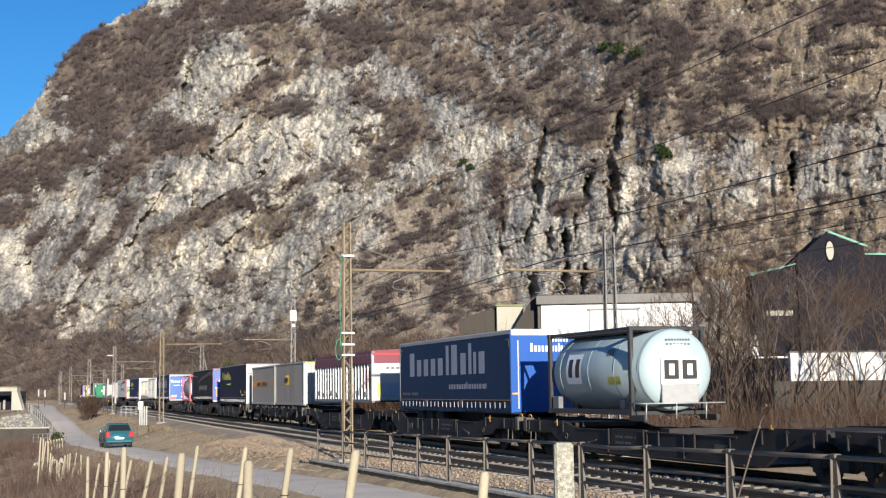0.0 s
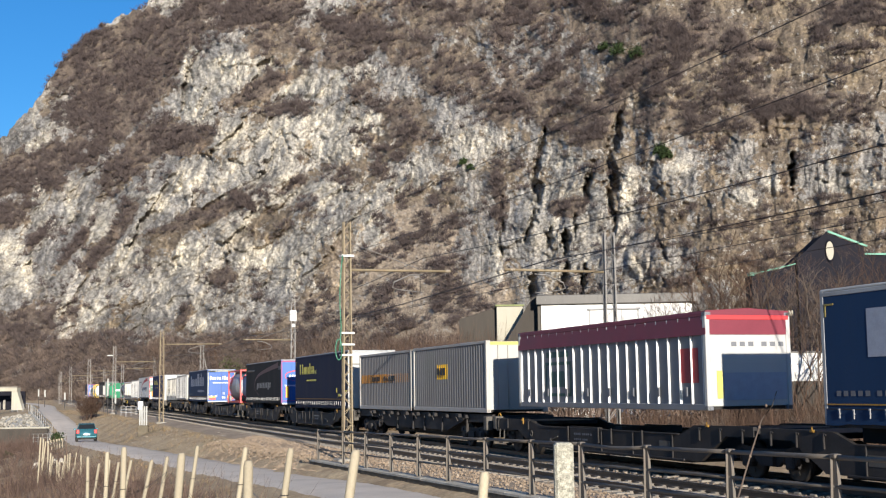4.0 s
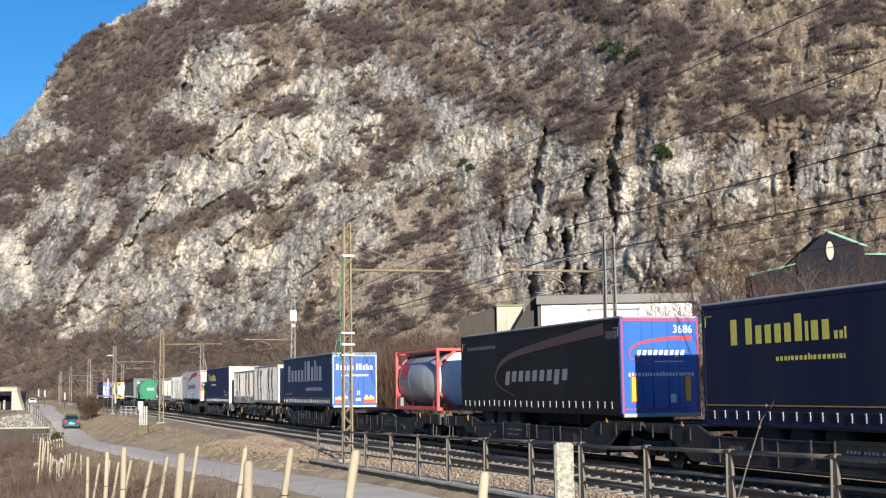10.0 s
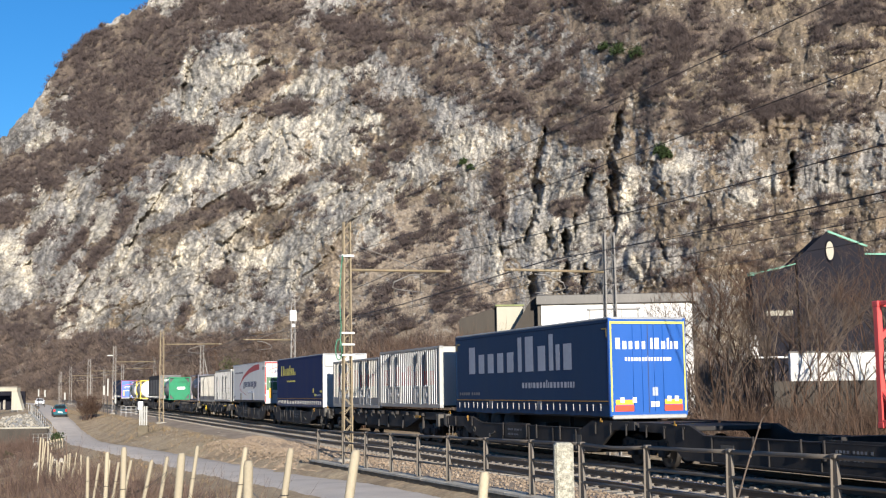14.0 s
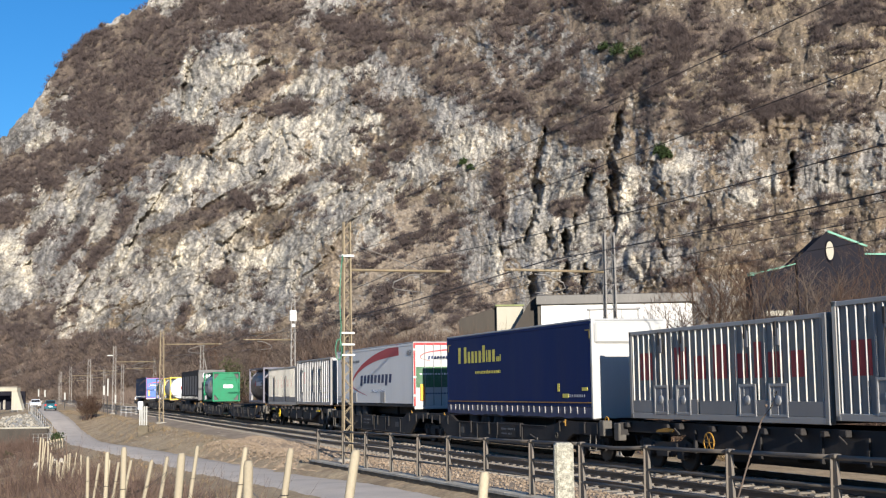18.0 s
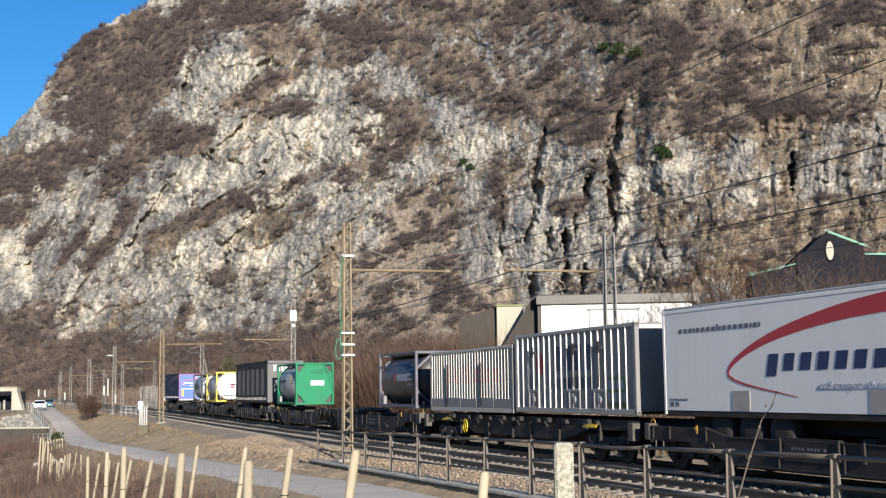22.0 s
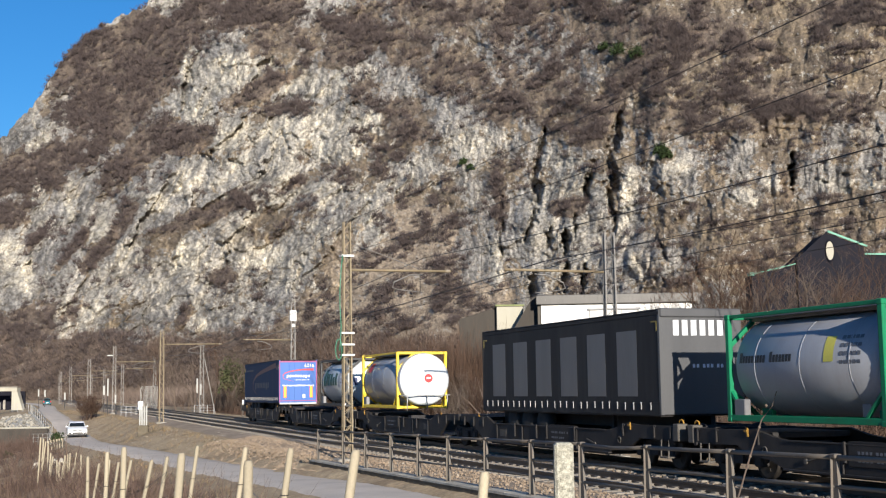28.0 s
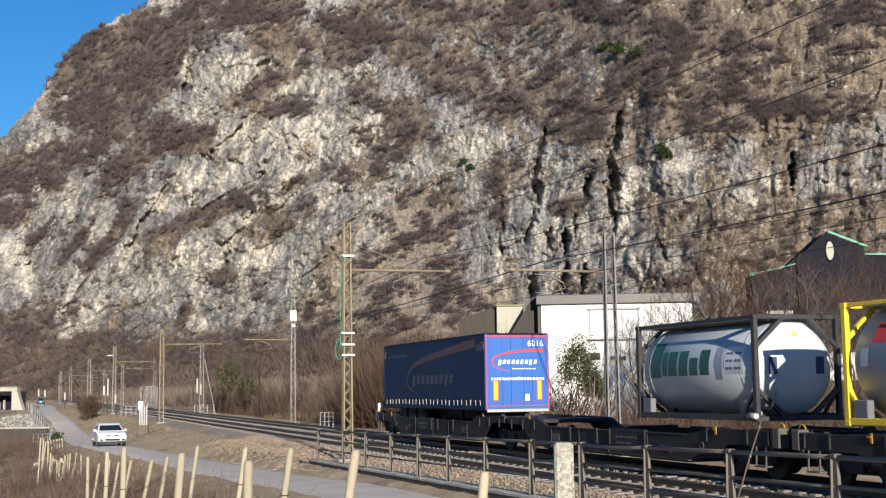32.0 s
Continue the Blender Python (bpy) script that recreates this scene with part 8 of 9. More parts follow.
part("lintel", Geo().cbox(3.2, 6.8, -0.2, -0.002, 7.58, 7.7, 0.02), M_METALGREY, wb)
part("sill", Geo().cbox(3.2, 6.8, -0.35, -0.002, 5.5, 5.6, 0.02), M_METALGREY, wb)
for a, b, c, d in ((3.3, 3.95, 4.15, 4.6), (4.7, 5.7, 4.1, 4.35), (6.4, 6.9, 3.95, 4.75)):
    w_ = part("window", Geo().box(a, b, -0.02, -0.004, c, d), M_GLASS, wb, "small dark window")
    part("frame", Geo().box(a - 0.05, a, -0.05, -0.004, c - 0.05, d + 0.05).box(b, b + 0.05, -0.05, -0.004, c - 0.05, d + 0.05).box(a, b, -0.05, -0.004, d, d + 0.05).box(a, b, -0.05, -0.004, c - 0.05, c), M_METALGREY, w_)
bal = part("balcony", Geo().cbox(3.2, 4.7, -0.9, -0.002, 1.85, 1.97, 0.02), M_PLASTER, wb)
for i in range(12):
    part("baluster", Geo().beam((3.25 + 0.128 * i, -0.86, 1.97), (3.25 + 0.128 * i, -0.86, 2.75), 0.03), M_METALGREY, bal)
part("handrail", Geo().beam((3.2, -0.86, 2.78), (4.7, -0.86, 2.78), 0.06), M_METALGREY, bal)

portal = thing("retaining_wall", "weathered grey concrete retaining wall beside the white building", "retaining wall")
part("wall", Geo().prism([(1.1, -1), (3.78, -1), (3.78, 8.1), (1.1, 7.3)], 92, 93), M_DARKREN, portal, "stone wall with its shade put into the dark colour")
part("pier", Geo().cbox(3.8, 5.7, 91.4, 93.4, -1, 8.15, 0.04), M_PALECON, portal, "pale mossy concrete pier")
part("pier_cap", Geo().cbox(3.7, 5.8, 91.3, 93.5, 8.154, 8.28, 0.03), M_MOSSCAP, portal, "mossy green pier cap")

db = thing("dark_house", "tall dark slate clad house with green copper gable edges", "house", m=Matrix.Translation((26.25, 93.75, -0.25 * EYE)) @ Matrix.Scale(1.25, 4))
part("wall", Geo().prism([(0, -1), (4.0, -1), (4.0, 10.35), (1.85, 11.2), (0, 9.55)], 0, 3), M_SLATE, db)
part("wing", Geo().prism([(-2.65, -1), (-0.004, -1), (-0.004, 9.35), (-2.65, 8.75)], 0.3, 2.0), M_SLATE, db)
part("wing", Geo().prism([(4.004, -1), (9.0, -1), (9.0, 9.8), (4.004, 9.9)], 0.3, 4), M_SLATE, db)
part("gable_edge", Geo().beam((-0.1, -0.06, 9.55), (1.85, -0.06, 11.28), 0.06, 0.1), M_SLATE, db)
part("gable_edge", Geo().beam((1.85, -0.08, 11.3), (4.15, -0.08, 10.38), 0.12, 0.12), M_COPPER, db, "green copper gable edge")
part("eave_edge", Geo().beam((-2.75, 0.2, 8.8), (-0.05, 0.2, 9.42), 0.08, 0.06), M_COPPER, db)
part("eave_edge", Geo().beam((4.1, 0.2, 9.95), (9.0, 0.2, 9.85), 0.1, 0.1), M_COPPER, db)
part("eave_end", Geo().cbox(-2.9, -2.55, 0.0, 0.4, 8.72, 8.92, 0.03), M_COPPER, db)
ov = part("oval_window", Geo().lathe([(0, 0.42), (0.05, 0.42)], "y", 20), M_PALECON, db, "pale oval window with a frame")
ov.matrix_basis = Matrix.Translation((1.95, -0.06, 10.15)) @ Matrix.Diagonal((0.55, 1, 1.35, 1))
rim = part("rim", Geo().tube([(0.46 * math.cos(a), 0, 0.46 * math.sin(a)) for a in np.linspace(0, 2 * math.pi, 25)], 0.05, 6), M_SLATE, ov)
for a in (-1.9, -1.35, -0.8):
    part("window", Geo().cbox(a, a + 0.5, 0.26, 0.296, 6.35, 6.65, 0.01), M_PALECON, db, "pale strip window")
part("pale_panel", Geo().cbox(-2.95, -2.5, 0.0, 0.28, 4.0, 5.2, 0.02), M_PLASTER, db)
part("dark_annex", Geo().box(-3.6, -1.1, -4.0, -0.5, -1, 3.75), M_SLATE, db)
part("annex_edge", Geo().cbox(-3.7, -1.0, -4.1, -3.95, 3.75, 3.85, 0.02), M_PLASTER, db)
yard = thing("garden_wall", "long white plastered wall behind bare bushes", "wall")
part("wall", Geo().cbox(17.9, 34, 66.0, 66.4, 2.45, 3.9, 0.02), M_PLASTER, yard)
part("plinth", Geo().box(17.0, 34, 66.05, 66.35, -1, 2.446), M_DARKREN, yard)
part("coping", Geo().cbox(17.8, 34, 65.9, 66.5, 3.9, 3.98, 0.02), M_FASCIA, yard)


# ---- bare trees and shrubs ----
M_BARK = material("grey_brown_bark", (0.085, 0.062, 0.048), 0.9, 0, 0.3, 2, 20, 0.3)
M_BARKPALE = material("pale_bark", (0.13, 0.098, 0.075), 0.9, 0, 0.25, 2, 20, 0.3)
M_BARKRED = twig_material("reddish_twig_bark", (0.045, 0.030, 0.024), (0.135, 0.085, 0.060))
M_STRAW = twig_material("dry_straw_grass", (0.11, 0.08, 0.046), (0.32, 0.235, 0.14))
M_BRAMBLE = twig_material("purple_brown_canes", (0.05, 0.034, 0.030), (0.165, 0.112, 0.088))
M_THICKET = twig_material("dark_thicket_twigs", (0.036, 0.024, 0.019), (0.135, 0.088, 0.062))
M_OLIVE = material("olive_evergreen_leaves", (0.065, 0.07, 0.032), 0.8, 0, 0.4, 1.5, 6, 0.0, (0.15, 0.13, 0.07), 0.5, spec=0.2)


def bare_tree(height, rnd, stems=1, spread=0.45, levels=4, trunk=0.02):
    """Trunk and crown of a leafless tree as two meshes."""
    trunk_g, crown_g = Geo(), Geo()

    def limb(p, d, length, r, level):
        g = trunk_g if level == 0 else crown_g
        pts = [p]
        n = 4 if level < 2 else 3
        q, e = p.copy(), d.copy()
        for i in range(n):
            e = (e + Vector((rnd.gauss(0, 0.12), rnd.gauss(0, 0.12), rnd.gauss(0.03, 0.07)))).normalized()
            q = q + e * (length / n)
            pts.append(q.copy())
        g.tube(pts, r, 6 if level == 0 else (4 if level == 1 else 3), r1=r * 0.35, cap=False)
        if level >= levels:
            return
        kids = rnd.randint(4, 6) if level < 2 else rnd.randint(3, 4)
        for j in range(kids):
            f = rnd.uniform(0.3, 1.0)
            k = min(int(f * n), n - 1)
            base = pts[k].lerp(pts[k + 1], f * n - k)
            a = rnd.uniform(0, 2 * math.pi)
            side = Vector((math.cos(a), math.sin(a), rnd.uniform(-0.1, 0.5)))
            nd = (e * (1 - spread) + side * spread * rnd.uniform(0.8, 1.5)).normalized()
            limb(base, nd, length * rnd.uniform(0.45, 0.68), max(r * 0.5, 0.006), level + 1)

    for i in range(stems):
        a = rnd.uniform(0, 2 * math.pi)
        lean = 0.12 if stems == 1 else 0.4
        d = Vector((math.cos(a) * lean * rnd.random(), math.sin(a) * lean * rnd.random(), 1)).normalized()
        limb(Vector((0.15 * math.cos(a) * (stems > 1), 0.15 * math.sin(a) * (stems > 1), -0.3)), d, height * (0.55 if stems == 1 else rnd.uniform(0.4, 0.6)), height * trunk / (1 if stems == 1 else 1.6), 0)
    return trunk_g, crown_g


def gz(x, y):
    return float(ground_z(np.array([x]), np.array([y]))[0])


rnd = random.Random(11)
KINDS = []
for i in range(6):
    mat = (M_BARK, M_BARKPALE, M_BARKRED)[i % 3]
    tg, cg = bare_tree(7.0, rnd, 1 if i < 3 else 4, 0.42 if i < 3 else 0.35, 4, 0.0095)
    lab = "leafless slender tree behind the line" if i < 3 else "leafless many-stemmed shrub behind the line"
    t = thing("bare_tree" if i < 3 else "bare_shrub", lab, "tree" if i < 3 else "shrub", "bare trees" if i < 3 else "bare shrubs", m=Matrix.Translation((0, -300 - 10 * i, 0)))
    part("trunk", tg, mat, t)
    part("crown", cg, mat, t)
    KINDS.append(t)
USED = set()


def plant(kind, x, y, size):
    m = Matrix.Translation((x, y, gz(x, y) - 0.05)) @ Matrix.Rotation(rnd.uniform(0, 6.28), 4, "Z") @ Matrix.Scale(size, 4)
    if kind not in USED:
        USED.add(kind)
        KINDS[kind].matrix_basis = m
        return KINDS[kind]
    c = copy_thing(KINDS[kind], m)
    c.scale = (size, size, size)
    return c


for x, y, k, s in ((11.2, 72, 1, 0.95), (12.6, 69, 0, 0.9), (13.8, 73, 2, 1.05), (15.2, 69, 1, 1.1), (16.3, 72, 2, 1.2), (17.2, 68, 0, 1.05), (18.0, 70, 1, 1.25), (19.6, 69, 0, 1.3), (14.6, 78, 0, 1.3), (13.2, 66, 1, 1.0), (14.4, 70, 0, 1.15),
                   (15.8, 73, 2, 1.2), (17.6, 72, 2, 1.3), (20.8, 71, 1, 1.5), (23.0, 71, 2, 1.4), (16.0, 80, 2, 1.4), (12.0, 80, 1, 1.2), (15.0, 71, 2, 1.35), (16.7, 69, 0, 1.45), (17.4, 74, 2, 1.5), (18.4, 72, 2, 1.4), (19.2, 76, 0, 1.6), (20.2, 70, 2, 1.35), (21.4, 74, 0, 1.5), (22.2, 69, 2, 1.2), (24.2, 73, 2, 1.4), (26.0, 71, 0, 1.3), (16.9, 62, 2, 0.95), (18.6, 63.5, 1, 1.35), (19.5, 62, 0, 0.95), (20.4, 64, 2, 1.15), (21.6, 62.5, 1, 1.1), (22.7, 64, 0, 1.3), (23.8, 61, 2, 1.0), (25.0, 64, 1, 1.2),
                   (3.0, 96, 0, 0.9), (1.2, 92, 2, 0.9), (-1.2, 97, 1, 1.1), (-3.4, 101, 2, 1.2), (-5.8, 106, 0, 1.2), (-8.5, 110, 1, 1.3), (-10.8, 118, 2, 1.3), (-13.2, 122, 0, 1.4), (-16.0, 128, 1, 1.3), (-19, 136, 2, 1.5),
                   (-22, 142, 0, 1.5), (-25, 150, 1, 1.5), (-29, 160, 2, 1.6), (-33, 170, 0, 1.7), (-38, 182, 1, 1.6), (-44, 196, 2, 1.7), (-50, 212, 0, 1.8)):
    plant(k, x + rnd.uniform(-0.3, 0.3), y, s * rnd.uniform(0.9, 1.1))
for i in range(70):
    s = rnd.uniform(58, 200)
    p = at(s, rnd.uniform(7.0, 13.0))
    if 4 < p.x < 13 and p.y < 90:
        continue
    plant(rnd.choice((3, 4, 5)), p.x, p.y, rnd.uniform(0.35, 0.75))
for i in range(16):
    p = at(rnd.uniform(42, 58), rnd.uniform(8.0, 16.0))
    plant(rnd.choice((3, 4, 5)), p.x, p.y, rnd.uniform(0.16, 0.30))
for x, y, s in ((-41.6, 149, 0.62), (-42.3, 151, 0.6), (-41.0, 147, 0.55), (-42.0, 153, 0.62), (-41.2, 150, 0.5), (-40.7, 148, 0.5), (-41.9, 148, 0.66), (-42.6, 152, 0.64), (-41.4, 152, 0.6), (-42.1, 149.5, 0.68), (-41.1, 149, 0.62), (-42.4, 150, 0.55), (-41.7, 151, 0.66), (-40.9, 150.5, 0.5)):
    plant(5, -41.6 + 0.7 * (x + 41.6), y, s * 0.85)

# Woods on the foot of the mountain and thickets beyond the line: too many to count.
prng = np.random.RandomState(21)


def strewn(name, n, srange, lrange, size, mat, twigs, width, spread, up, label, category, keep=None):
    s = prng.uniform(*srange, n)
    lat = prng.uniform(*lrange, n)
    h = np.interp(s, LS, LH)
    x = np.interp(s, LS, LX) + lat * np.cos(h)
    y = np.interp(s, LS, LY) - lat * np.sin(h)
    if keep is not None:
        ok = keep(x, y)
        x, y = x[ok], y[ok]
    z = ground_z(x, y)
    pts = np.stack([x, y, z - 0.03], 1)
    ob = new(name, puff_mesh(name, pts, prng.uniform(*size, len(x)), mat, prng, twigs, width) if spread is None else spray_mesh(name, pts, prng.uniform(*size, len(x)), mat, prng, twigs, width, spread, up))
    return tagged(ob, label, category, kind="stuff")


def not_built(x, y):
    return ~((x > 4.5) & (x < 19) & (y > 86) & (y < 100)) & ~((x > 18) & (x < 40) & (y > 87) & (y < 102)) & ~((x > 16.8) & (x < 34.2) & (y > 65.5) & (y < 67))


strewn("far_woods", 3600, (70, 420), (10, 70), (1.8, 4.6), M_WOODTWIG, 46, 0.013, None, 0.9, "leafless brown woods at the foot of the mountain", "woods", not_built)
strewn("thicket", 1500, (40, 180), (6.5, 18), (0.8, 2.4), M_BARKRED, 16, 0.014, 0.8, 0.9, "tangled brown thicket beside the line", "thicket", not_built)
strewn("thicket", 2100, (28, 66), (8.5, 24), (0.6, 1.6), M_THICKET, 26, 0.009, 0.9, 0.9, "tangled brown thicket before the white wall", "thicket", not_built)
strewn("saplings", 120, (42, 64), (14, 27), (2.5, 6.0), M_THICKET, 22, 0.004, 0.42, 0.9, "tall thin leafless saplings before the dark house", "saplings", not_built)
strewn("dry_grass", 5000, (26, 130), (6.4, 10.5), (0.25, 0.8), M_STRAW, 8, 0.03, 0.6, 0.9, "tall dry straw grass behind the line", "grass")
strewn("dry_grass", 6000, (60, 200), (-12, -5.6), (0.08, 0.3), M_STRAW, 7, 0.06, 0.9, 0.7, "short dry grass on the embankment", "grass", lambda x, y: np.abs(road_coords(x, y)[0]) > 1.5)


wx_, wy_ = prng.uniform(14.5, 31.0, 260), prng.uniform(61.0, 65.2, 260)
wall_brush = new("wall_brush", puff_mesh("wall_brush", np.stack([wx_, wy_, ground_z(wx_, wy_)], 1), prng.uniform(0.6, 1.5, 260), M_THICKET, prng, 110, 0.009))
tagged(wall_brush, "low dark brown bushes along the white wall's foot", "bushes", kind="stuff")
bx_, by_ = prng.uniform(-5.0, 4.6, 800), prng.uniform(86.0, 91.0, 800)
bank_brush = new("bank_brush", spray_mesh("bank_brush", np.stack([bx_, by_, ground_z(bx_, by_) - 0.05], 1), prng.uniform(3.5, 7.4, 800), M_BARKRED, prng, 30, 0.005, 0.45, 0.9))
tagged(bank_brush, "tall leafless brown brush before the retaining wall", "brush", kind="stuff")


def blob_leaves(name, x, y, z, rx, ry, rz, n, mat, leaf, label, category="shrub"):
    """An evergreen bush of many small leaves."""
    g = Geo()
    r = random.Random(int(x * 13 + y))
    for i in range(n):
        a, b = r.uniform(0, 2 * math.pi), math.acos(r.uniform(-0.6, 1))
        k = r.uniform(0.45, 1.05) * (0.8 + 0.3 * math.sin(3 * a) * math.sin(2 * b))
        p = Vector((rx * k * math.sin(b) * math.cos(a), ry * k * math.sin(b) * math.sin(a), rz * k * math.cos(b)))
        u = Vector((r.gauss(0, 1), r.gauss(0, 1), r.gauss(0, 1))).normalized() * leaf * r.uniform(0.6, 1.3)
        v = u.cross(Vector((r.gauss(0, 1), r.gauss(0, 1), r.gauss(0, 1)))).normalized() * leaf * 0.5
        g.add([p - u, p + v, p + u, p - v], [(0, 1, 2, 3)])
    t = thing(name, label, category, m=Matrix.Translation((x, y, z)))
    me = g.mesh("foliage", mat)
    ob = new("foliage", me)
    ob.parent = t
    tg, cg = bare_tree(rz * 1.6, r, 4, 0.5, 2, 0.02)
    st = part("stems", tg, M_BARK, t)
    st.location.z = -rz * 0.9
    return t


blob_leaves("evergreen_shrub", 7.9, 76, 3.4, 1.5, 1.2, 2.4, 4200, M_OLIVE, 0.075, "olive green evergreen shrub before the white building")
blob_leaves("evergreen_shrub", 8.9, 77, 2.3, 1.2, 1.0, 1.6, 2200, M_OLIVE, 0.075, "olive green evergreen shrub before the white building")
blob_leaves("conifer", -25.5, 152, 3.6, 1.7, 1.6, 3.2, 900, M_OLIVE, 0.22, "dark green conifer among bare woods", "tree")
blob_leaves("conifer", -23.3, 150, 2.6, 1.4, 1.3, 2.4, 600, M_OLIVE, 0.22, "dark green conifer among bare woods", "tree")
blob_leaves("evergreen_shrub", -30.6, 90, -2.4, 1.0, 0.9, 0.8, 500, M_NEEDLES, 0.12, "dark green low bush among brambles")
blob_leaves("clipped_hedge", -31.2, 103, -1.3, 0.6, 0.6, 0.62, 500, M_NEEDLES, 0.1, "small dark green bush beside the lane")
for az_, el_, r_ in ((8.15, 14.75, 3.2), (9.0, 14.5, 3.4), (7.5, 15.0, 2.2), (9.9, 10.3, 2.4), (10.15, 10.1, 2.0), (1.0, 10.1, 1.6), (1.3, 9.9, 1.4), (11.0, 17.2, 3.0)):
    j = int(np.argmin(np.abs(az1 - az_)))
    i = int(np.argmin(np.abs(EL[:, j] - el_)))
    blob_leaves("mountain_pine", float(MX[i, j]), float(MY[i, j]), float(MZ[i, j]) + r_ * 0.4, r_, r_, r_ * 0.9, 420, M_NEEDLES, 0.4, "dark green pine on a mountain ledge", "tree")

# ---- vineyard stakes in the field before the lane ----
M_STAKE = material("pale_weathered_wood", (0.33, 0.285, 0.205), 0.85, 0, 0.22, 3, 30, 0.4, (0.32, 0.27, 0.18), 0.4, streak=True, per_object=0.15)
M_SPECK = material("lichen_spotted_concrete", (0.38, 0.365, 0.30), 0.95, 0, 0.6, 38, 130, 1.0, (0.055, 0.05, 0.036), 0.95)
cp = thing("concrete_post", "square lichen spotted concrete vineyard post", "post", m=Matrix.Translation((0.915, 10, gz(0.915, 10) - 0.2)))
part("shaft", Geo().cbox(-0.075, 0.075, -0.07, 0.07, 0, 2.02 - gz(0.915, 10), 0.02), M_SPECK, cp)


def stake(px, dist, top_z, width, lean, fat=True):
    """A stake px metres to the side at that distance; lean: sideways at the top."""
    g0 = gz(px, dist)
    h = top_z - g0 + 0.3
    t = thing("vineyard_stake", "weathered pale wooden vineyard stake stuck in the field", "stake", "vineyard stakes", m=Matrix.Translation((px - lean * h, dist, g0 - 0.3)))
    r = width / 2
    prof = [Vector((lean * h * k, 0.02 * math.sin(3 * k), h * k)) for k in (0, 0.35, 0.7, 0.97, 1.0)]
    g = Geo()
    rings = []
    for i, p in enumerate(prof):
        rr = r * (1.0, 0.97, 0.95, 0.93, 0.7)[i]
        rings.append([p + Vector((rr * math.cos(a) * (1 + 0.1 * math.sin(2 * a + dist)), rr * math.sin(a), 0)) for a in [2 * math.pi * j / 9 for j in range(9)]])
    g.ring_tube(rings)
    part("pole", g, M_STAKE, t)
    tie = Geo().tube([prof[2] + Vector((r * 1.05 * math.cos(a), r * 1.05 * math.sin(a), 0)) for a in np.linspace(0, 2 * math.pi, 10)], 0.006, 4)
    part("wire_tie", tie, M_WIRE, t)
    return t


def sideways(x, d):
    return (x - 784) / 2248.0 * d


def height_at(x, y, d):
    return EYE + (690.0 - 0.013 * (x - 784) - y) / 2248.0 * d


for x, y, d, w, lean in ((852, 832, 11.5, 0.105, 0.10), (627, 795, 13, 0.10, 0.15), (513, 792, 16, 0.095, 0.14), (439, 813, 13, 0.10, 0.02), (434, 790, 21, 0.085, 0.14), (322, 800, 15, 0.10, 0.08), (350, 787, 24, 0.085, 0.14),
                         (297, 806, 27, 0.085, 0.16), (270, 812, 27, 0.085, 0.20), (221, 790, 21, 0.095, 0.02), (234, 812, 33, 0.08, 0.2), (192, 798, 25, 0.09, 0.03), (158, 806, 32, 0.085, 0.0), (178, 818, 38, 0.08, 0.15),
                         (212, 816, 34, 0.08, 0.15), (196, 812, 40, 0.08, 0.1)):
    stake(sideways(x, d), d, height_at(x, y, d), w, lean)
for i, (x, y) in enumerate(((80, 775), (84, 780), (88, 786), (93, 800), (97, 806), (104, 812), (109, 815), (115, 822), (123, 802), (127, 800), (138, 799), (146, 803), (118, 804), (133, 826), (141, 828), (75, 773))):
    d = 62 - 1.0 * (i % 8)
    stake(sideways(x, d), d, height_at(x, y, d), 0.085, (0.05, 0.12, 0.0)[i % 3])
for a, b, d0, d1, z in ((513, 434, 16, 21, 0.75), (852, 627, 11.5, 13, 0.9), (439, 322, 13, 15, 0.8), (297, 221, 27, 21, 0.6)):
    p0, p1 = Vector((sideways(a, d0), d0, z)), Vector((sideways(b, d1), d1, z - 0.05))
    single("vineyard_wire", Geo().tube([p0, (p0 + p1) / 2 - Vector((0, 0, 0.06)), p1], 0.006, 4), M_WIRE, "slack thin wire between vineyard stakes", "wire", "vineyard wires")
twig = thing("bare_cane", "single leaning pale bare cane near the railing", "twig")
part("stem", Geo().tube([(1.99, 9.0, 0.2), (2.03, 9.0, 1.45), (2.12, 9.0, 1.72), (2.22, 9.0, 2.0), (2.3, 9.0, 2.1), (2.335, 9.0, 2.2)], 0.008, 6, r1=0.004), M_BARK, twig)
for z in (1.75, 1.95, 2.1):
    part("bud", Geo().lathe([(-0.012, 0.004), (0, 0.012), (0.012, 0.004)], "z", 6, (2.12 + (z - 1.72) * 0.36, 9.0, z)), M_BARKPALE, twig)


def field(name, n, xr, yr, size, mat, twigs, width, spread, up, label, category, clear=2.6):
    x, y = prng.uniform(*xr, n), prng.uniform(*yr, n)
    d, _ = road_coords(x, y)
    ok = d < -clear
    ok &= x < sideways(430, 1.0) * y * 0.86 if name == "bramble_thicket" else ok
    x, y = x[ok], y[ok]
    pts = np.stack([x, y, ground_z(x, y) - 0.03], 1)
    return tagged(new(name, spray_mesh(name, pts, prng.uniform(*size, len(x)), mat, prng, twigs, width, spread, up)), label, category, kind="stuff")


field("bramble_thicket", 2600, (-26, -2), (22, 62), (0.7, 1.7), M_BRAMBLE, 18, 0.008, 0.9, 0.8, "leafless purple brown brambles in the low field", "brambles", 3.2)
field("bramble_thicket", 1500, (-50, -20), (62, 106), (0.9, 2.0), M_BRAMBLE, 18, 0.010, 0.9, 0.8, "leafless purple brown brambles below the ramp", "brambles", 3.0)
field("dry_grass", 9000, (-22, 2), (16, 85), (0.1, 0.35), M_STRAW, 7, 0.05, 0.9, 0.7, "short dry grass of the field", "grass", 1.9)

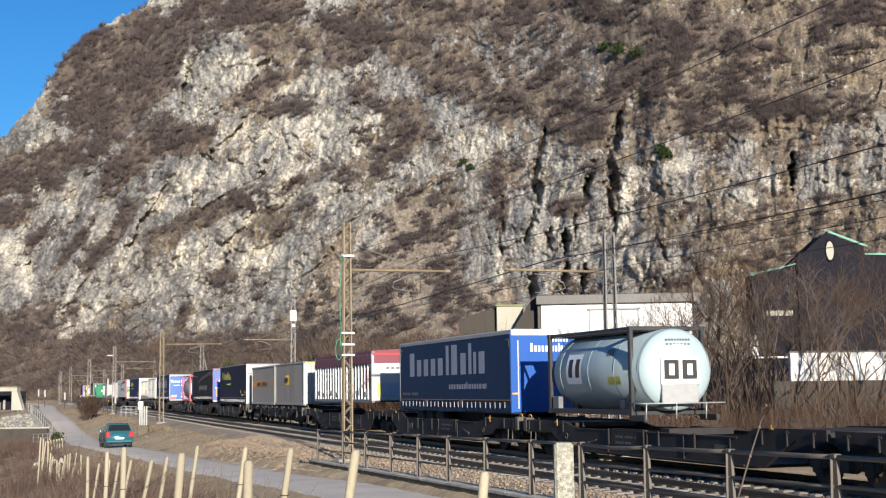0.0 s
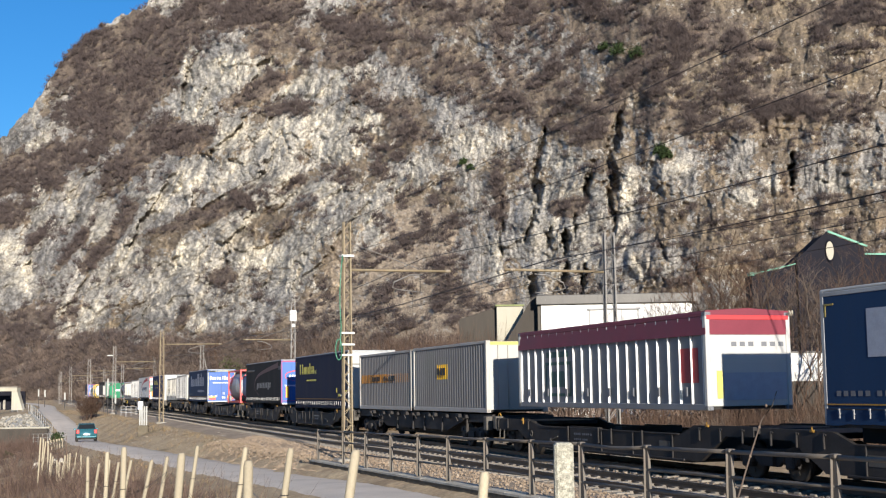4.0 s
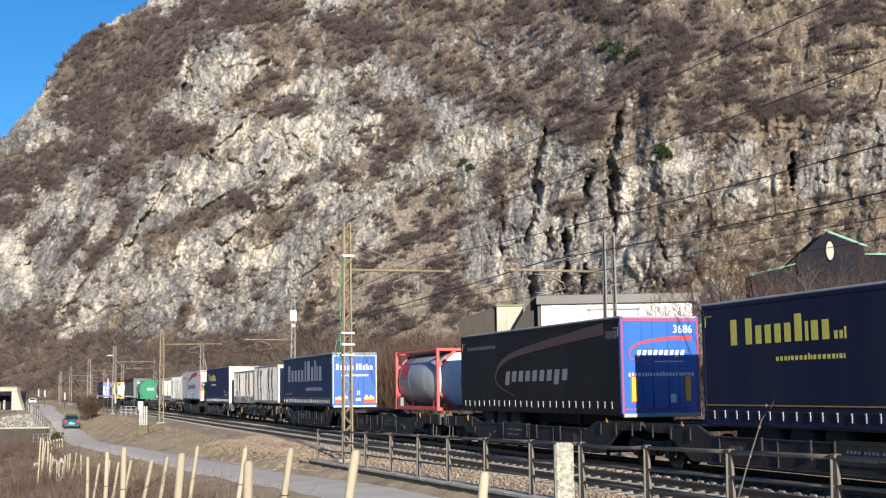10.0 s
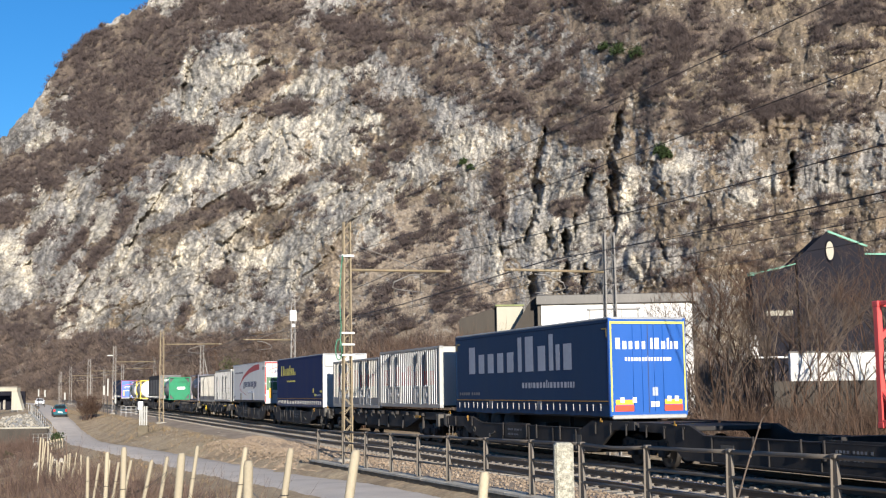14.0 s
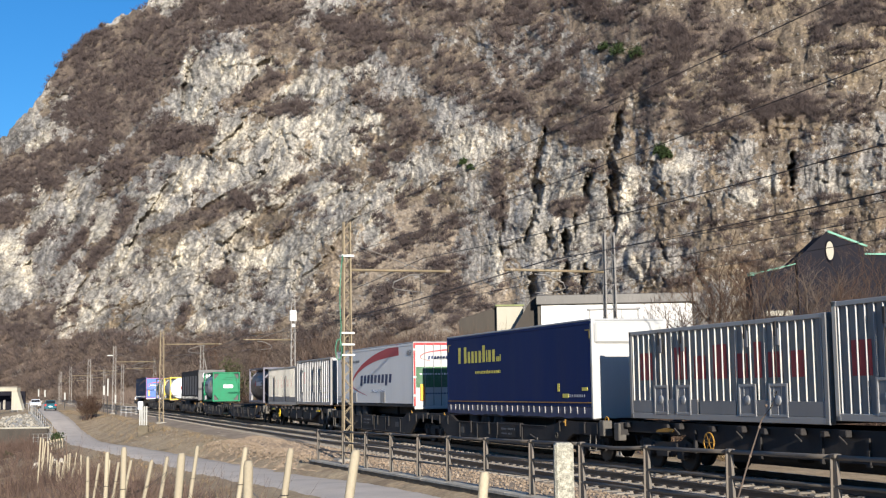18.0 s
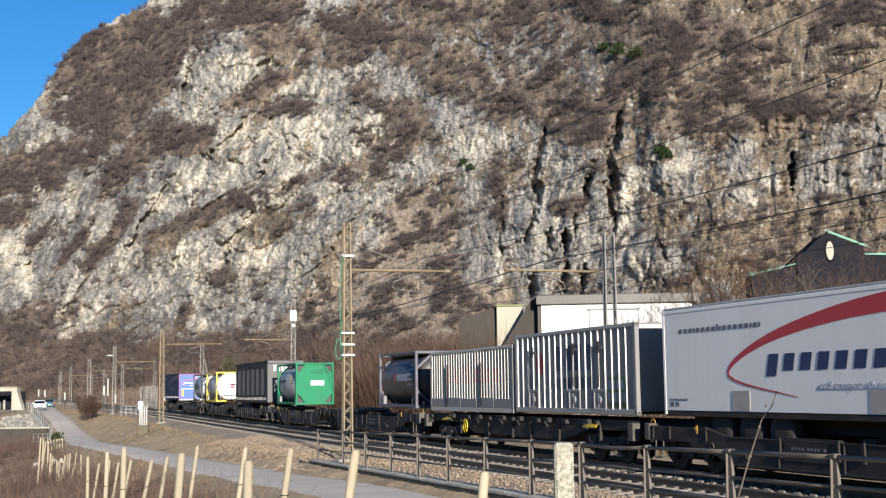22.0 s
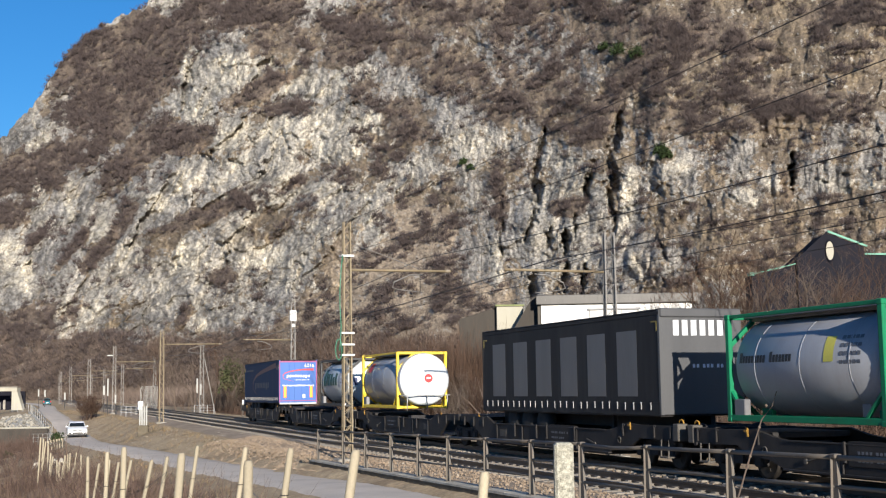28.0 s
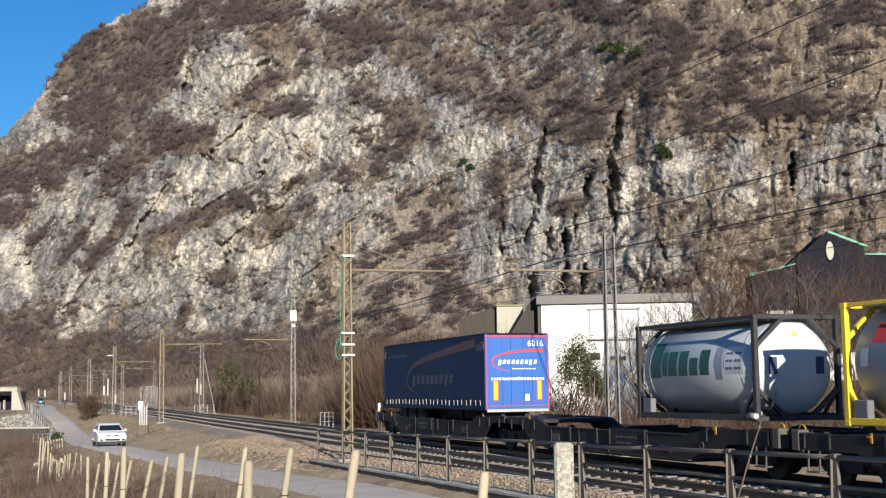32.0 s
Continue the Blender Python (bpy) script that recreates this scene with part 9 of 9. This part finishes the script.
hx = prng.uniform(-48, -33.2, 420)
hy = prng.uniform(99, 108.4, 420)
hedge = new("bramble_thicket", spray_mesh("bramble_thicket", np.stack([hx, hy, ground_z(hx, hy) - 0.05], 1), prng.uniform(1.0, 2.3, 420), M_BRAMBLE, prng, 30, 0.012, 1.0, 0.9))
tagged(hedge, "leafless brambles before the terrace wall", "brambles", kind="stuff")

# ---- left of the lane: walls, bridge portal, rails, signs ----
M_RUBBLE = material("pale_rubble_stone", (0.50, 0.46, 0.39), 0.9, 0, 0.5, 2.2, 14, 0.8, (0.16, 0.14, 0.105), 0.8)
br = thing("underpass_portal", "pale concrete road underpass with a dark opening", "bridge", m=Matrix.Translation((-84.2, 236, 0)))
part("deck", Geo().cbox(-8, 5.2, 0, 2.0, 3.0, 3.65, 0.05), M_PALECON, br)
part("pier", Geo().prism([(4.2, -0.5), (6.3, -0.5), (5.2, 2.99), (4.2, 2.99)], 0, 1.6), M_PALECON, br)
# Near-black back wall puts the opening's inner shade into its colour.
part("back", Geo().box(-8, 4.2, 7.5, 8, -0.5, 2.98), M_SLATE, br)
part("parapet", Geo().cbox(-8, 5.3, -0.2, 0.2, 3.65, 3.85, 0.03), M_CONCRETE, br)
for i in range(6):
    part("bollard", Geo().cbox(0.2 + 0.9 * i, 0.6 + 0.9 * i, -6, -5.6, -0.3, 1.0 + 0.4 * (i % 2), 0.05), M_CONCRETE, br)
ramp = thing("ramp_railing", "galvanised tube railing along the lane's ramp", "railing")
ry_ = np.arange(122, 186, 4.0)
pts = []
for y in ry_:
    i = int(np.searchsorted(RY, y))
    pts.append(Vector((RX[i] - 2.5, y, RZ[i])))
for p in pts:
    part("post", Geo().beam(p + Vector((0, 0, -0.3)), p + Vector((0, 0, 1.05)), 0.07), M_GALV, ramp)
for up_ in (1.05, 0.7, 0.35):
    part("pipe", Geo().tube([p + Vector((0, 0, up_)) for p in pts], 0.035, 6), M_GALV, ramp)
rw = Geo()
for a, b in zip(pts[:-1], pts[1:]):
    rw.add([a + Vector((-0.25, 0, -0.05)), b + Vector((-0.25, 0, -0.05)), b + Vector((-1.6, 0, -2.6)), a + Vector((-1.6, 0, -2.6)), a + Vector((0.2, 0, -0.05)), b + Vector((0.2, 0, -0.05)), b + Vector((0.2, 0, -2.6)), a + Vector((0.2, 0, -2.6))],
           [(0, 1, 2, 3), (0, 4, 5, 1), (4, 7, 6, 5), (0, 3, 7, 4), (1, 5, 6, 2)])
single("ramp_wall", rw, M_RUBBLE, "pale rubble stone wall under the ramp", "retaining wall", kind="structure")
sy_ = np.arange(120, 170, 0.8)
so_ = np.linspace(2.7, 7.5, 12)
SX = np.interp(sy_, RY, RX)[:, None] - so_[None, :]
SY = np.repeat(sy_[:, None], len(so_), 1)
SZ = ground_z(SX, SY) + 0.05 + 0.22 * np.abs(fbm(SX * 1.3, SY * 1.3, SX * 0, 4, 0.6)) - 0.25 * (smoothstep(5.5, 7.5, so_)[None, :] + 0 * SY)
rub = new("rubble_slope", grid_mesh("rubble_slope", SX, SY, SZ, M_RUBBLE))
tagged(rub, "pale rubble slope below the lane's ramp", "rubble", kind="structure")
M_PALEBLOCK = material("pale_broken_stone", (0.27, 0.25, 0.215), 0.95, 0, 0.4, 2.5, 20, 0.6, (0.12, 0.105, 0.08), 0.6, per_object=0.35)
boulder_me = []
for i in range(3):
    bg = Geo().lathe([(-0.75, 0.25), (-0.45, 0.85 - 0.1 * i), (0.1, 1.0), (0.5, 0.7 + 0.1 * i), (0.7, 0.2)], "z", 7)
    bg.v = [(x * (1 + 0.25 * math.sin(3 * y + i)), y * (1 + 0.2 * math.cos(2 * x + z)), z * (0.8 + 0.2 * math.sin(4 * x))) for x, y, z in bg.v]
    bg.smooth = [False] * len(bg.f)
    boulder_me.append(fix_normals(bg.mesh("boulder", M_PALEBLOCK)))
riprap = thing("riprap", "heaped pale boulders on the slope below the lane's ramp", "boulders")
for i in range(280):
    yy = rnd.uniform(121, 168)
    xx = float(np.interp(yy, RY, RX)) - rnd.uniform(2.9, 7.2)
    size = rnd.uniform(0.08, 0.26)
    shared("boulder", boulder_me[i % 3], riprap, Matrix.Translation((xx, yy, gz(xx, yy) + 0.12 + size * 0.35)) @ Matrix.Rotation(rnd.uniform(0, 6.28), 4, (rnd.random(), rnd.random(), 1)) @ Matrix.Scale(size, 4))
tw = thing("terrace_wall", "low pale stone terrace wall with a flat coping", "wall")
part("coping", Geo().cbox(-44, -33.6, 108.8, 109.4, -0.58, -0.46, 0.03), M_PALECON, tw)
part("wall", Geo().box(-44, -33.8, 108.9, 109.3, -4, -0.62), M_DARKREN, tw)
tw2 = thing("terrace_wall", "low pale stone terrace wall among brambles", "wall")
part("wall", Geo().cbox(-34.0, -31.9, 92, 93.0, -4, -2.3, 0.12), M_RUBBLE, tw2)
st = thing("stone_heap", "heap of pale stones beside the stakes", "stones")
for i in range(22):
    r = rnd.uniform(0.05, 0.13)
    g = Geo().cbox(-r, r, -r, r, -r * 0.7, r * 0.7, r * 0.35)
    ob = part("stone", g, M_RUBBLE, st)
    xx = -21.0 + rnd.uniform(-0.8, 0.8)
    yy = 68 + rnd.uniform(-1.0, 1.0)
    ob.matrix_basis = Matrix.Translation((xx, yy, gz(xx, yy) + rnd.uniform(0, 0.35))) @ Matrix.Rotation(rnd.uniform(0, 3), 4, (rnd.random(), rnd.random(), 1))
fg = thing("lane_gate_rail", "low grey guard rail beside the lane", "railing")
for i in range(8):
    part("post", Geo().beam((-33.4 + 0.38 * i, 104, gz(-33.4 + 0.38 * i, 104) - 0.2), (-33.4 + 0.38 * i, 104, -0.9), 0.05), M_GALV, fg)
for z in (-0.9, -1.2, -1.5):
    part("pipe", Geo().tube([(-33.5, 104, z), (-30.7, 104, z)], 0.03, 6), M_GALV, fg)
wf = thing("vineyard_fence", "pale slatted fence leading up to the ramp", "fence")
for i in range(6):
    part("slat", Geo().beam((-25.9 - 0.3 * i, 84 + 1.6 * i, -2.6), (-26.0 - 0.3 * i, 84 + 1.6 * i, -0.75 - 0.02 * i), 0.10), M_STAKE, wf)
for z in (-0.95, -1.4):
    part("rail", Geo().tube([(-25.95, 84, z), (-27.5, 92, z - 0.1)], 0.03, 5), M_GALV, wf)

sp = thing("white_slat_panel", "upright white slatted panel at the line's edge", "panel", m=Matrix.Translation((-22.4, 95, -0.1)))
for i in range(4):
    part("slat", Geo().cbox(-0.3 + 0.165 * i, -0.19 + 0.165 * i, -0.03, 0.03, 0.0, 1.42, 0.012), M_PALEGREY, sp)
part("base", Geo().cbox(-0.38, 0.38, -0.14, 0.2, gz(-22.4, 95) - 0.2, 0.01, 0.04), M_KERB, sp, "stained concrete base")
for z in (0.35, 1.0):
    part("rail", Geo().cbox(-0.33, 0.33, 0.03, 0.07, z, z + 0.07, 0.01), M_METALGREY, sp)
cb = thing("trackside_cabinet", "white trackside cabinet on a short leg", "cabinet", m=facing(139, -4.6, 0.0))
part("body", Geo().cbox(-0.3, 0.3, -0.25, 0.25, 0.5, 1.35, 0.05), M_LETTER_WHITE, cb)
part("leg", Geo().cbox(-0.12, 0.12, -0.1, 0.1, -0.4, 0.5, 0.02), M_METALGREY, cb)


def small_fence(s, lat, length, label="small white tubular guard fence beside the line"):
    f = thing("guard_fence", label, "fence", "guard fences", m=facing(s, lat, -0.2) @ Matrix.Rotation(math.pi / 2, 4, "Z"))
    n = 4
    for i in range(n):
        part("post", Geo().beam((-length / 2 + length * i / (n - 1), 0, -0.3), (-length / 2 + length * i / (n - 1), 0, 0.95), 0.05), M_METALGREY, f)
    for z in (0.3, 0.62, 0.93):
        part("pipe", Geo().tube([(-length / 2, 0, z), (length / 2, 0, z)], 0.025, 6), M_METALGREY, f)


small_fence(150, -2.9 - 2.0, 1.6)
small_fence(152, 3.6, 2.2)
small_fence(200, -6.2, 2.2)
small_fence(212, -15.5, 2.4)
small_fence(92, 3.9, 0.9)


def marker(s, lat, z0, z1, w, label="white marker board on a post"):
    m_ = thing("marker_post", label, "sign post", "marker posts", m=facing(s, lat, 0))
    part("post", Geo().beam((0, 0, -0.5), (0, 0, z0), 0.09), M_STEEL_DARK, m_)
    part("board", Geo().cbox(-0.04, 0.04, -w * 0.36, w * 0.36, z0, z1, 0.01), M_PALEGREY, m_)


for s, lat, z0, z1, w in ((160, -5.6, 1.0, 2.0, 0.25), (168, -5.95, 1.9, 4.0, 0.24), (180, -5.6, 2.0, 3.2, 0.4), (230, -8.0, 1.2, 2.4, 0.35), (236, -12, 1.8, 3.0, 0.35), (240, -10.8, 1.7, 2.9, 0.35), (255, -21, 1.2, 2.6, 0.3), (156.5, 3.4, 2.1, 3.8, 0.25), (157, 3.9, 1.9, 3.2, 0.2)):
    marker(s, lat, z0, z1, w)
# Far fence and posts against the woods.
ff = thing("far_mesh_fence", "distant pale mesh fence before the woods", "fence")
for i in range(14):
    p = at(232 + 2 * i, 7.5)
    part("post", Geo().beam(p + Vector((0, 0, -0.5)), p + Vector((0, 0, 3.4)), 0.1), M_GALV, ff)
for z in (1.2, 2.2, 3.3):
    part("wire_rail", Geo().tube([at(232 + 2 * i, 7.5, z) for i in range(14)], 0.03, 4), M_GALV, ff)

# Loose stones on the ballast shoulder.
def stones(name, n, srange, lrange, size, mat, label):
    v, f = [], []
    s, lat = prng.uniform(*srange, n), prng.uniform(*lrange, n)
    h = np.interp(s, LS, LH)
    x = np.interp(s, LS, LX) + lat * np.cos(h)
    y = np.interp(s, LS, LY) - lat * np.sin(h)
    zb = np.maximum(ground_z(x, y), np.interp(lat, lat_, [p[1] for p in prof_b]) + line_z(s))
    r = prng.uniform(*size, n)
    o = np.array([(1, 0, 0), (-1, 0, 0), (0, 1, 0), (0, -1, 0), (0, 0, 1), (0, 0, -1)], float)
    q = o[None] * r[:, None, None] * prng.uniform(0.6, 1.3, (n, 6, 1)) + prng.normal(0, 0.2, (n, 6, 3)) * r[:, None, None]
    q += np.stack([x, y, zb + r * 0.3], 1)[:, None]
    fa = np.array([(0, 2, 4), (2, 1, 4), (1, 3, 4), (3, 0, 4), (2, 0, 5), (1, 2, 5), (3, 1, 5), (0, 3, 5)])
    me = bpy.data.meshes.new(name)
    me.from_pydata(q.reshape(-1, 3).tolist(), [], (fa[None] + 6 * np.arange(n)[:, None, None]).reshape(-1, 3).tolist())
    me.materials.append(mat)
    return tagged(new(name, me), label, "stones", kind="stuff")


prof_b = prof_ballast
M_STONE = material("ballast_stone", (0.25, 0.19, 0.138), 0.95, 0, 0.5, 3.0, 20, 0.3, (0.4, 0.36, 0.3), 0.3, spec=0.2)
M_STONEPALE = material("pale_loose_stone", (0.34, 0.30, 0.25), 0.9, 0, 0.3, 3.0, 20, 0.3)
stones("ballast_stones", 14000, (22, 75), (-7.6, -3.7), (0.018, 0.045), M_STONE, "loose brown ballast stones")
stones("ballast_stones", 3500, (24, 70), (-3.6, 2.6), (0.02, 0.04), M_STONE, "loose brown ballast stones")
stones("pale_stones", 260, (24, 100), (-9.0, -4.0), (0.02, 0.05), M_STONEPALE, "scattered pale stones on the bank")
# ---- cars ----
M_TEAL = material("teal_car_paint", (0.033, 0.13, 0.163), 0.25, 0.3, 0.06, 2, 30, 0.0)
M_CARWHITE = material("white_car_paint", (0.75, 0.76, 0.78), 0.25, 0, 0.04, 2, 30, 0.0)
M_CARGLASS = material("car_window_glass", (0.015, 0.018, 0.02), 0.06, 0, 0.1, 2, 30, 0.0)
M_TAIL = material("red_tail_lamp", (0.45, 0.02, 0.02), 0.25, 0, 0.05, 2, 30, 0.0)
M_HEADLAMP = material("clear_headlamp", (0.65, 0.68, 0.7), 0.12, 0.2, 0.05, 2, 30, 0.0)
M_ALLOY = material("alloy_rim", (0.45, 0.45, 0.46), 0.35, 0.7, 0.1, 3, 30, 0.0)
CAR_WHEELS = []


def car(name, label, paint, L, W, H):
    """A small hatchback; x is forward, the origin on the road."""
    c = thing(name, label, "car")
    h = L / 2
    w = W / 2
    sec = []
    low = [(-h, 0.42), (-h + 0.06, 0.34), (-h + 0.5, 0.24), (h - 0.5, 0.24), (h - 0.05, 0.34), (h, 0.5), (h - 0.03, 0.68), (h - 0.35, 0.80), (h - 1.0, 0.93), (-h + 0.35, 0.98), (-h + 0.05, 0.93), (-h - 0.01, 0.6)]
    g = Geo()
    rings = []
    for k, y in ((0.93, -w), (1.0, -w + 0.07), (1.0, w - 0.07), (0.93, w)):
        rings.append([(x * (k if abs(y) == w else 1), y, 0.58 + (z - 0.58) * (0.86 if abs(y) == w else 1)) for x, z in low])
    g.ring_tube(rings)
    body = part("body", g, paint, c)
    cab = [(-h + 0.10, 0.95), (-h + 0.42, H - 0.06), (-h + 1.0, H), (h - 2.15, H - 0.02), (h - 1.75, H - 0.1), (h - 0.98, 0.92)]
    g = Geo()
    rings = [[(x * 0.97, y * (1 if z < 1.0 else 0.80), z) for x, z in cab] for y in (-w + 0.08, w - 0.08)]
    g.ring_tube(rings, smooth=False)
    part("cabin", g, paint, c)

    def pane(nm, pts):
        part(nm, Geo().add(pts, [(0, 1, 2, 3)]), M_CARGLASS, c)

    def lerp2(a, b, t):
        return (a[0] + (b[0] - a[0]) * t, a[1] + (b[1] - a[1]) * t)

    def glass(nm, a, b, out):
        a2, b2 = lerp2(a, b, 0.1), lerp2(a, b, 0.9)
        ya = (w - 0.08) * (1 if a2[1] < 1.0 else 0.80 + 0.2 * (H - a2[1]) / (H - 0.95))
        wa, wb_ = (w - 0.08) * 0.90, (w - 0.08) * 0.76
        pane(nm, [((a2[0] + out) * 0.97, -wa, a2[1] + 0.01), ((a2[0] + out) * 0.97, wa, a2[1] + 0.01), ((b2[0] + out) * 0.97, wb_, b2[1] + 0.01), ((b2[0] + out) * 0.97, -wb_, b2[1] + 0.01)])

    glass("rear_window", cab[0], cab[1], -0.02)
    glass("windscreen", cab[5], cab[4], 0.03)
    for e in (-1, 1):
        wa, wb_ = (w - 0.08) * 0.985 + 0.012, (w - 0.08) * 0.83 + 0.012
        for x0, x1, x2, x3 in ((-h + 0.55, -h + 1.45, -h + 1.45, -h + 0.72), (-h + 1.53, h - 1.35, h - 1.95, -h + 1.53)):
            pane("side_window", [(x0, e * wa, 1.0), (x1, e * wa, 1.0), (x2, e * wb_, H - 0.14), (x3, e * wb_, H - 0.14)])
        part("mirror", Geo().cbox(h - 1.45, h - 1.3, min(e * (w - 0.03), e * (w + 0.15)), max(e * (w - 0.03), e * (w + 0.15)), 0.92, 1.06, 0.03), paint, c)
        part("tail_lamp", Geo().cbox(-h - 0.02, -h + 0.15, min(e * (w - 0.02), e * (w - 0.26)), max(e * (w - 0.02), e * (w - 0.26)), 0.62, 0.95, 0.03), M_TAIL, c)
        part("headlamp", Geo().cbox(h - 0.28, h + 0.0, min(e * (w - 0.05), e * (w - 0.42)), max(e * (w - 0.05), e * (w - 0.42)), 0.60, 0.75, 0.04), M_HEADLAMP, c)
        part("fog_lamp", Geo().cbox(h - 0.1, h + 0.01, min(e * (w - 0.1), e * (w - 0.3)), max(e * (w - 0.1), e * (w - 0.3)), 0.34, 0.44, 0.02), M_RUBBER, c)
    part("grille", Geo().cbox(h - 0.08, h + 0.012, -0.45, 0.45, 0.34, 0.46, 0.02), M_RUBBER, c)
    part("upper_grille", Geo().cbox(h - 0.1, h + 0.008, -0.42, 0.42, 0.60, 0.68, 0.02), M_RUBBER, c)
    part("badge", Geo().cbox(h, h + 0.02, -0.07, 0.07, 0.6, 0.74, 0.02), M_ALLOY, c)
    part("rear_plate", Geo().cbox(-h - 0.025, -h, -0.26, 0.26, 0.5, 0.61, 0.006), M_LETTER_WHITE, c)
    part("front_plate", Geo().cbox(h, h + 0.022, -0.26, 0.26, 0.47, 0.57, 0.006), M_LETTER_WHITE, c)
    part("rear_bumper", Geo().cbox(-h - 0.04, -h + 0.1, -w + 0.05, w - 0.05, 0.3, 0.46, 0.04), paint, c)
    part("underside", Geo().box(-h + 0.2, h - 0.2, -w + 0.1, w - 0.1, 0.16, 0.26), M_RUBBER, c)
    tyre = fix_normals(Geo().lathe([(-0.09, 0.2), (-0.09, 0.28), (-0.06, 0.3), (0.06, 0.3), (0.09, 0.28), (0.09, 0.2)], "y", 20).mesh("tyre", M_RUBBER))
    rimg = Geo().lathe([(-0.07, 0.05), (-0.075, 0.2), (0.075, 0.2), (0.07, 0.05)], "y", 16)
    for k in range(5):
        a = k * 2 * math.pi / 5
        rimg.beam((0.03 * math.cos(a), -0.085, 0.03 * math.sin(a)), (0.19 * math.cos(a), -0.085, 0.19 * math.sin(a)), 0.03)
    rim_me = fix_normals(rimg.mesh("rim", M_ALLOY))
    for x in (-h + 0.75, h - 0.8):
        for y in (-w + 0.09, w - 0.09):
            ty = shared("wheel", tyre, c, Matrix.Translation((x, y, 0.3)))
            shared("rim", rim_me, ty, Matrix.Identity(4))
            CAR_WHEELS.append((ty, c, x, y))
    return c


def road_at(y):
    return float(np.interp(y, RY, RX)), float(np.interp(y, RY, RZ)), float(np.interp(y, RY, np.gradient(RX, RY))), float(np.interp(y, RY, np.gradient(RZ, RY)))


def car_pose(y, side, away):
    """On the lane at y; side: metres to the right of its middle."""
    x, z, k, g = road_at(y)
    n = math.sqrt(1 + k * k)
    p = Vector((x + side / n, y - side * k / n, z + 0.055))
    turn = math.atan2(1, k) if away else math.atan2(-1, -k)
    tilt = -math.atan(g / n) * (1 if away else -1)
    return Matrix.Translation(p) @ Matrix.Rotation(turn, 4, "Z") @ Matrix.Rotation(tilt, 4, "Y")


TEAL_T = np.array([0, 3, 6, 9, 13, 17, 19, 21, 23, 25.5, 32], float)
TEAL_Y = np.array([79, 97.5, 117, 134, 151, 175, 189, 204, 221, 243, 305], float)
WHITE_T = np.array([0, 8, 13, 17, 19, 21, 23, 25.5, 27.5, 30, 32], float)
WHITE_Y = np.array([420, 345, 285, 228, 207, 195, 177, 152, 128, 101, 83], float)
WHITE_SIDE = np.array([-0.8, -0.8, -1.0, -1.6, -2.2, -1.6, -0.7, -0.4, -0.2, 0, 0], float)
teal_car = car("teal_hatchback", "small teal hatchback driving away along the lane", M_TEAL, 3.6, 1.64, 1.46)
white_car = car("white_hatchback", "white modern hatchback coming along the lane", M_CARWHITE, 4.05, 1.78, 1.44)


# ---- what moves ----
def motions():
    times = [float(i) for i in range(33)]
    for ob, q in MOVES:
        walk(ob, [(t, facing(q - gone(t), FAR)) for t in times])
    steps = [i * 2 / FPS for i in range(481)]
    rows = [(t, Matrix.Rotation((gone(t) - gone(0)) / WHEEL_R, 4, "Y")) for t in steps]
    for ob, x in WHEELS:
        place = Matrix.Translation((x, 0, WHEEL_R))
        walk(ob, [(t, place @ m) for t, m in rows])

    for ob, tt, yy, side, away in ((teal_car, TEAL_T, TEAL_Y, np.interp(TEAL_T, [0, 9], [-0.1, 0.25]), True), (white_car, WHITE_T, WHITE_Y, WHITE_SIDE, False)):
        fine = np.arange(0, 32.01, 0.5)
        ys = smooth_line(fine, tt, yy)
        sd = smooth_line(fine, tt, side)
        walk(ob, [(float(t), car_pose(float(y), float(s_), away)) for t, y, s_ in zip(fine, ys, sd)])
        small = [i / FPS for i in range(961)]
        run = np.abs(smooth_line(np.array(small), tt, yy) - yy[0]) * 1.05 / 0.3
        for wheel, owner, x, y in CAR_WHEELS:
            if owner is ob:
                place = Matrix.Translation((x, y, 0.3))
                walk(wheel, [(t, place @ Matrix.Rotation(float(a), 4, "Y")) for t, a in zip(small, run)])


motions()
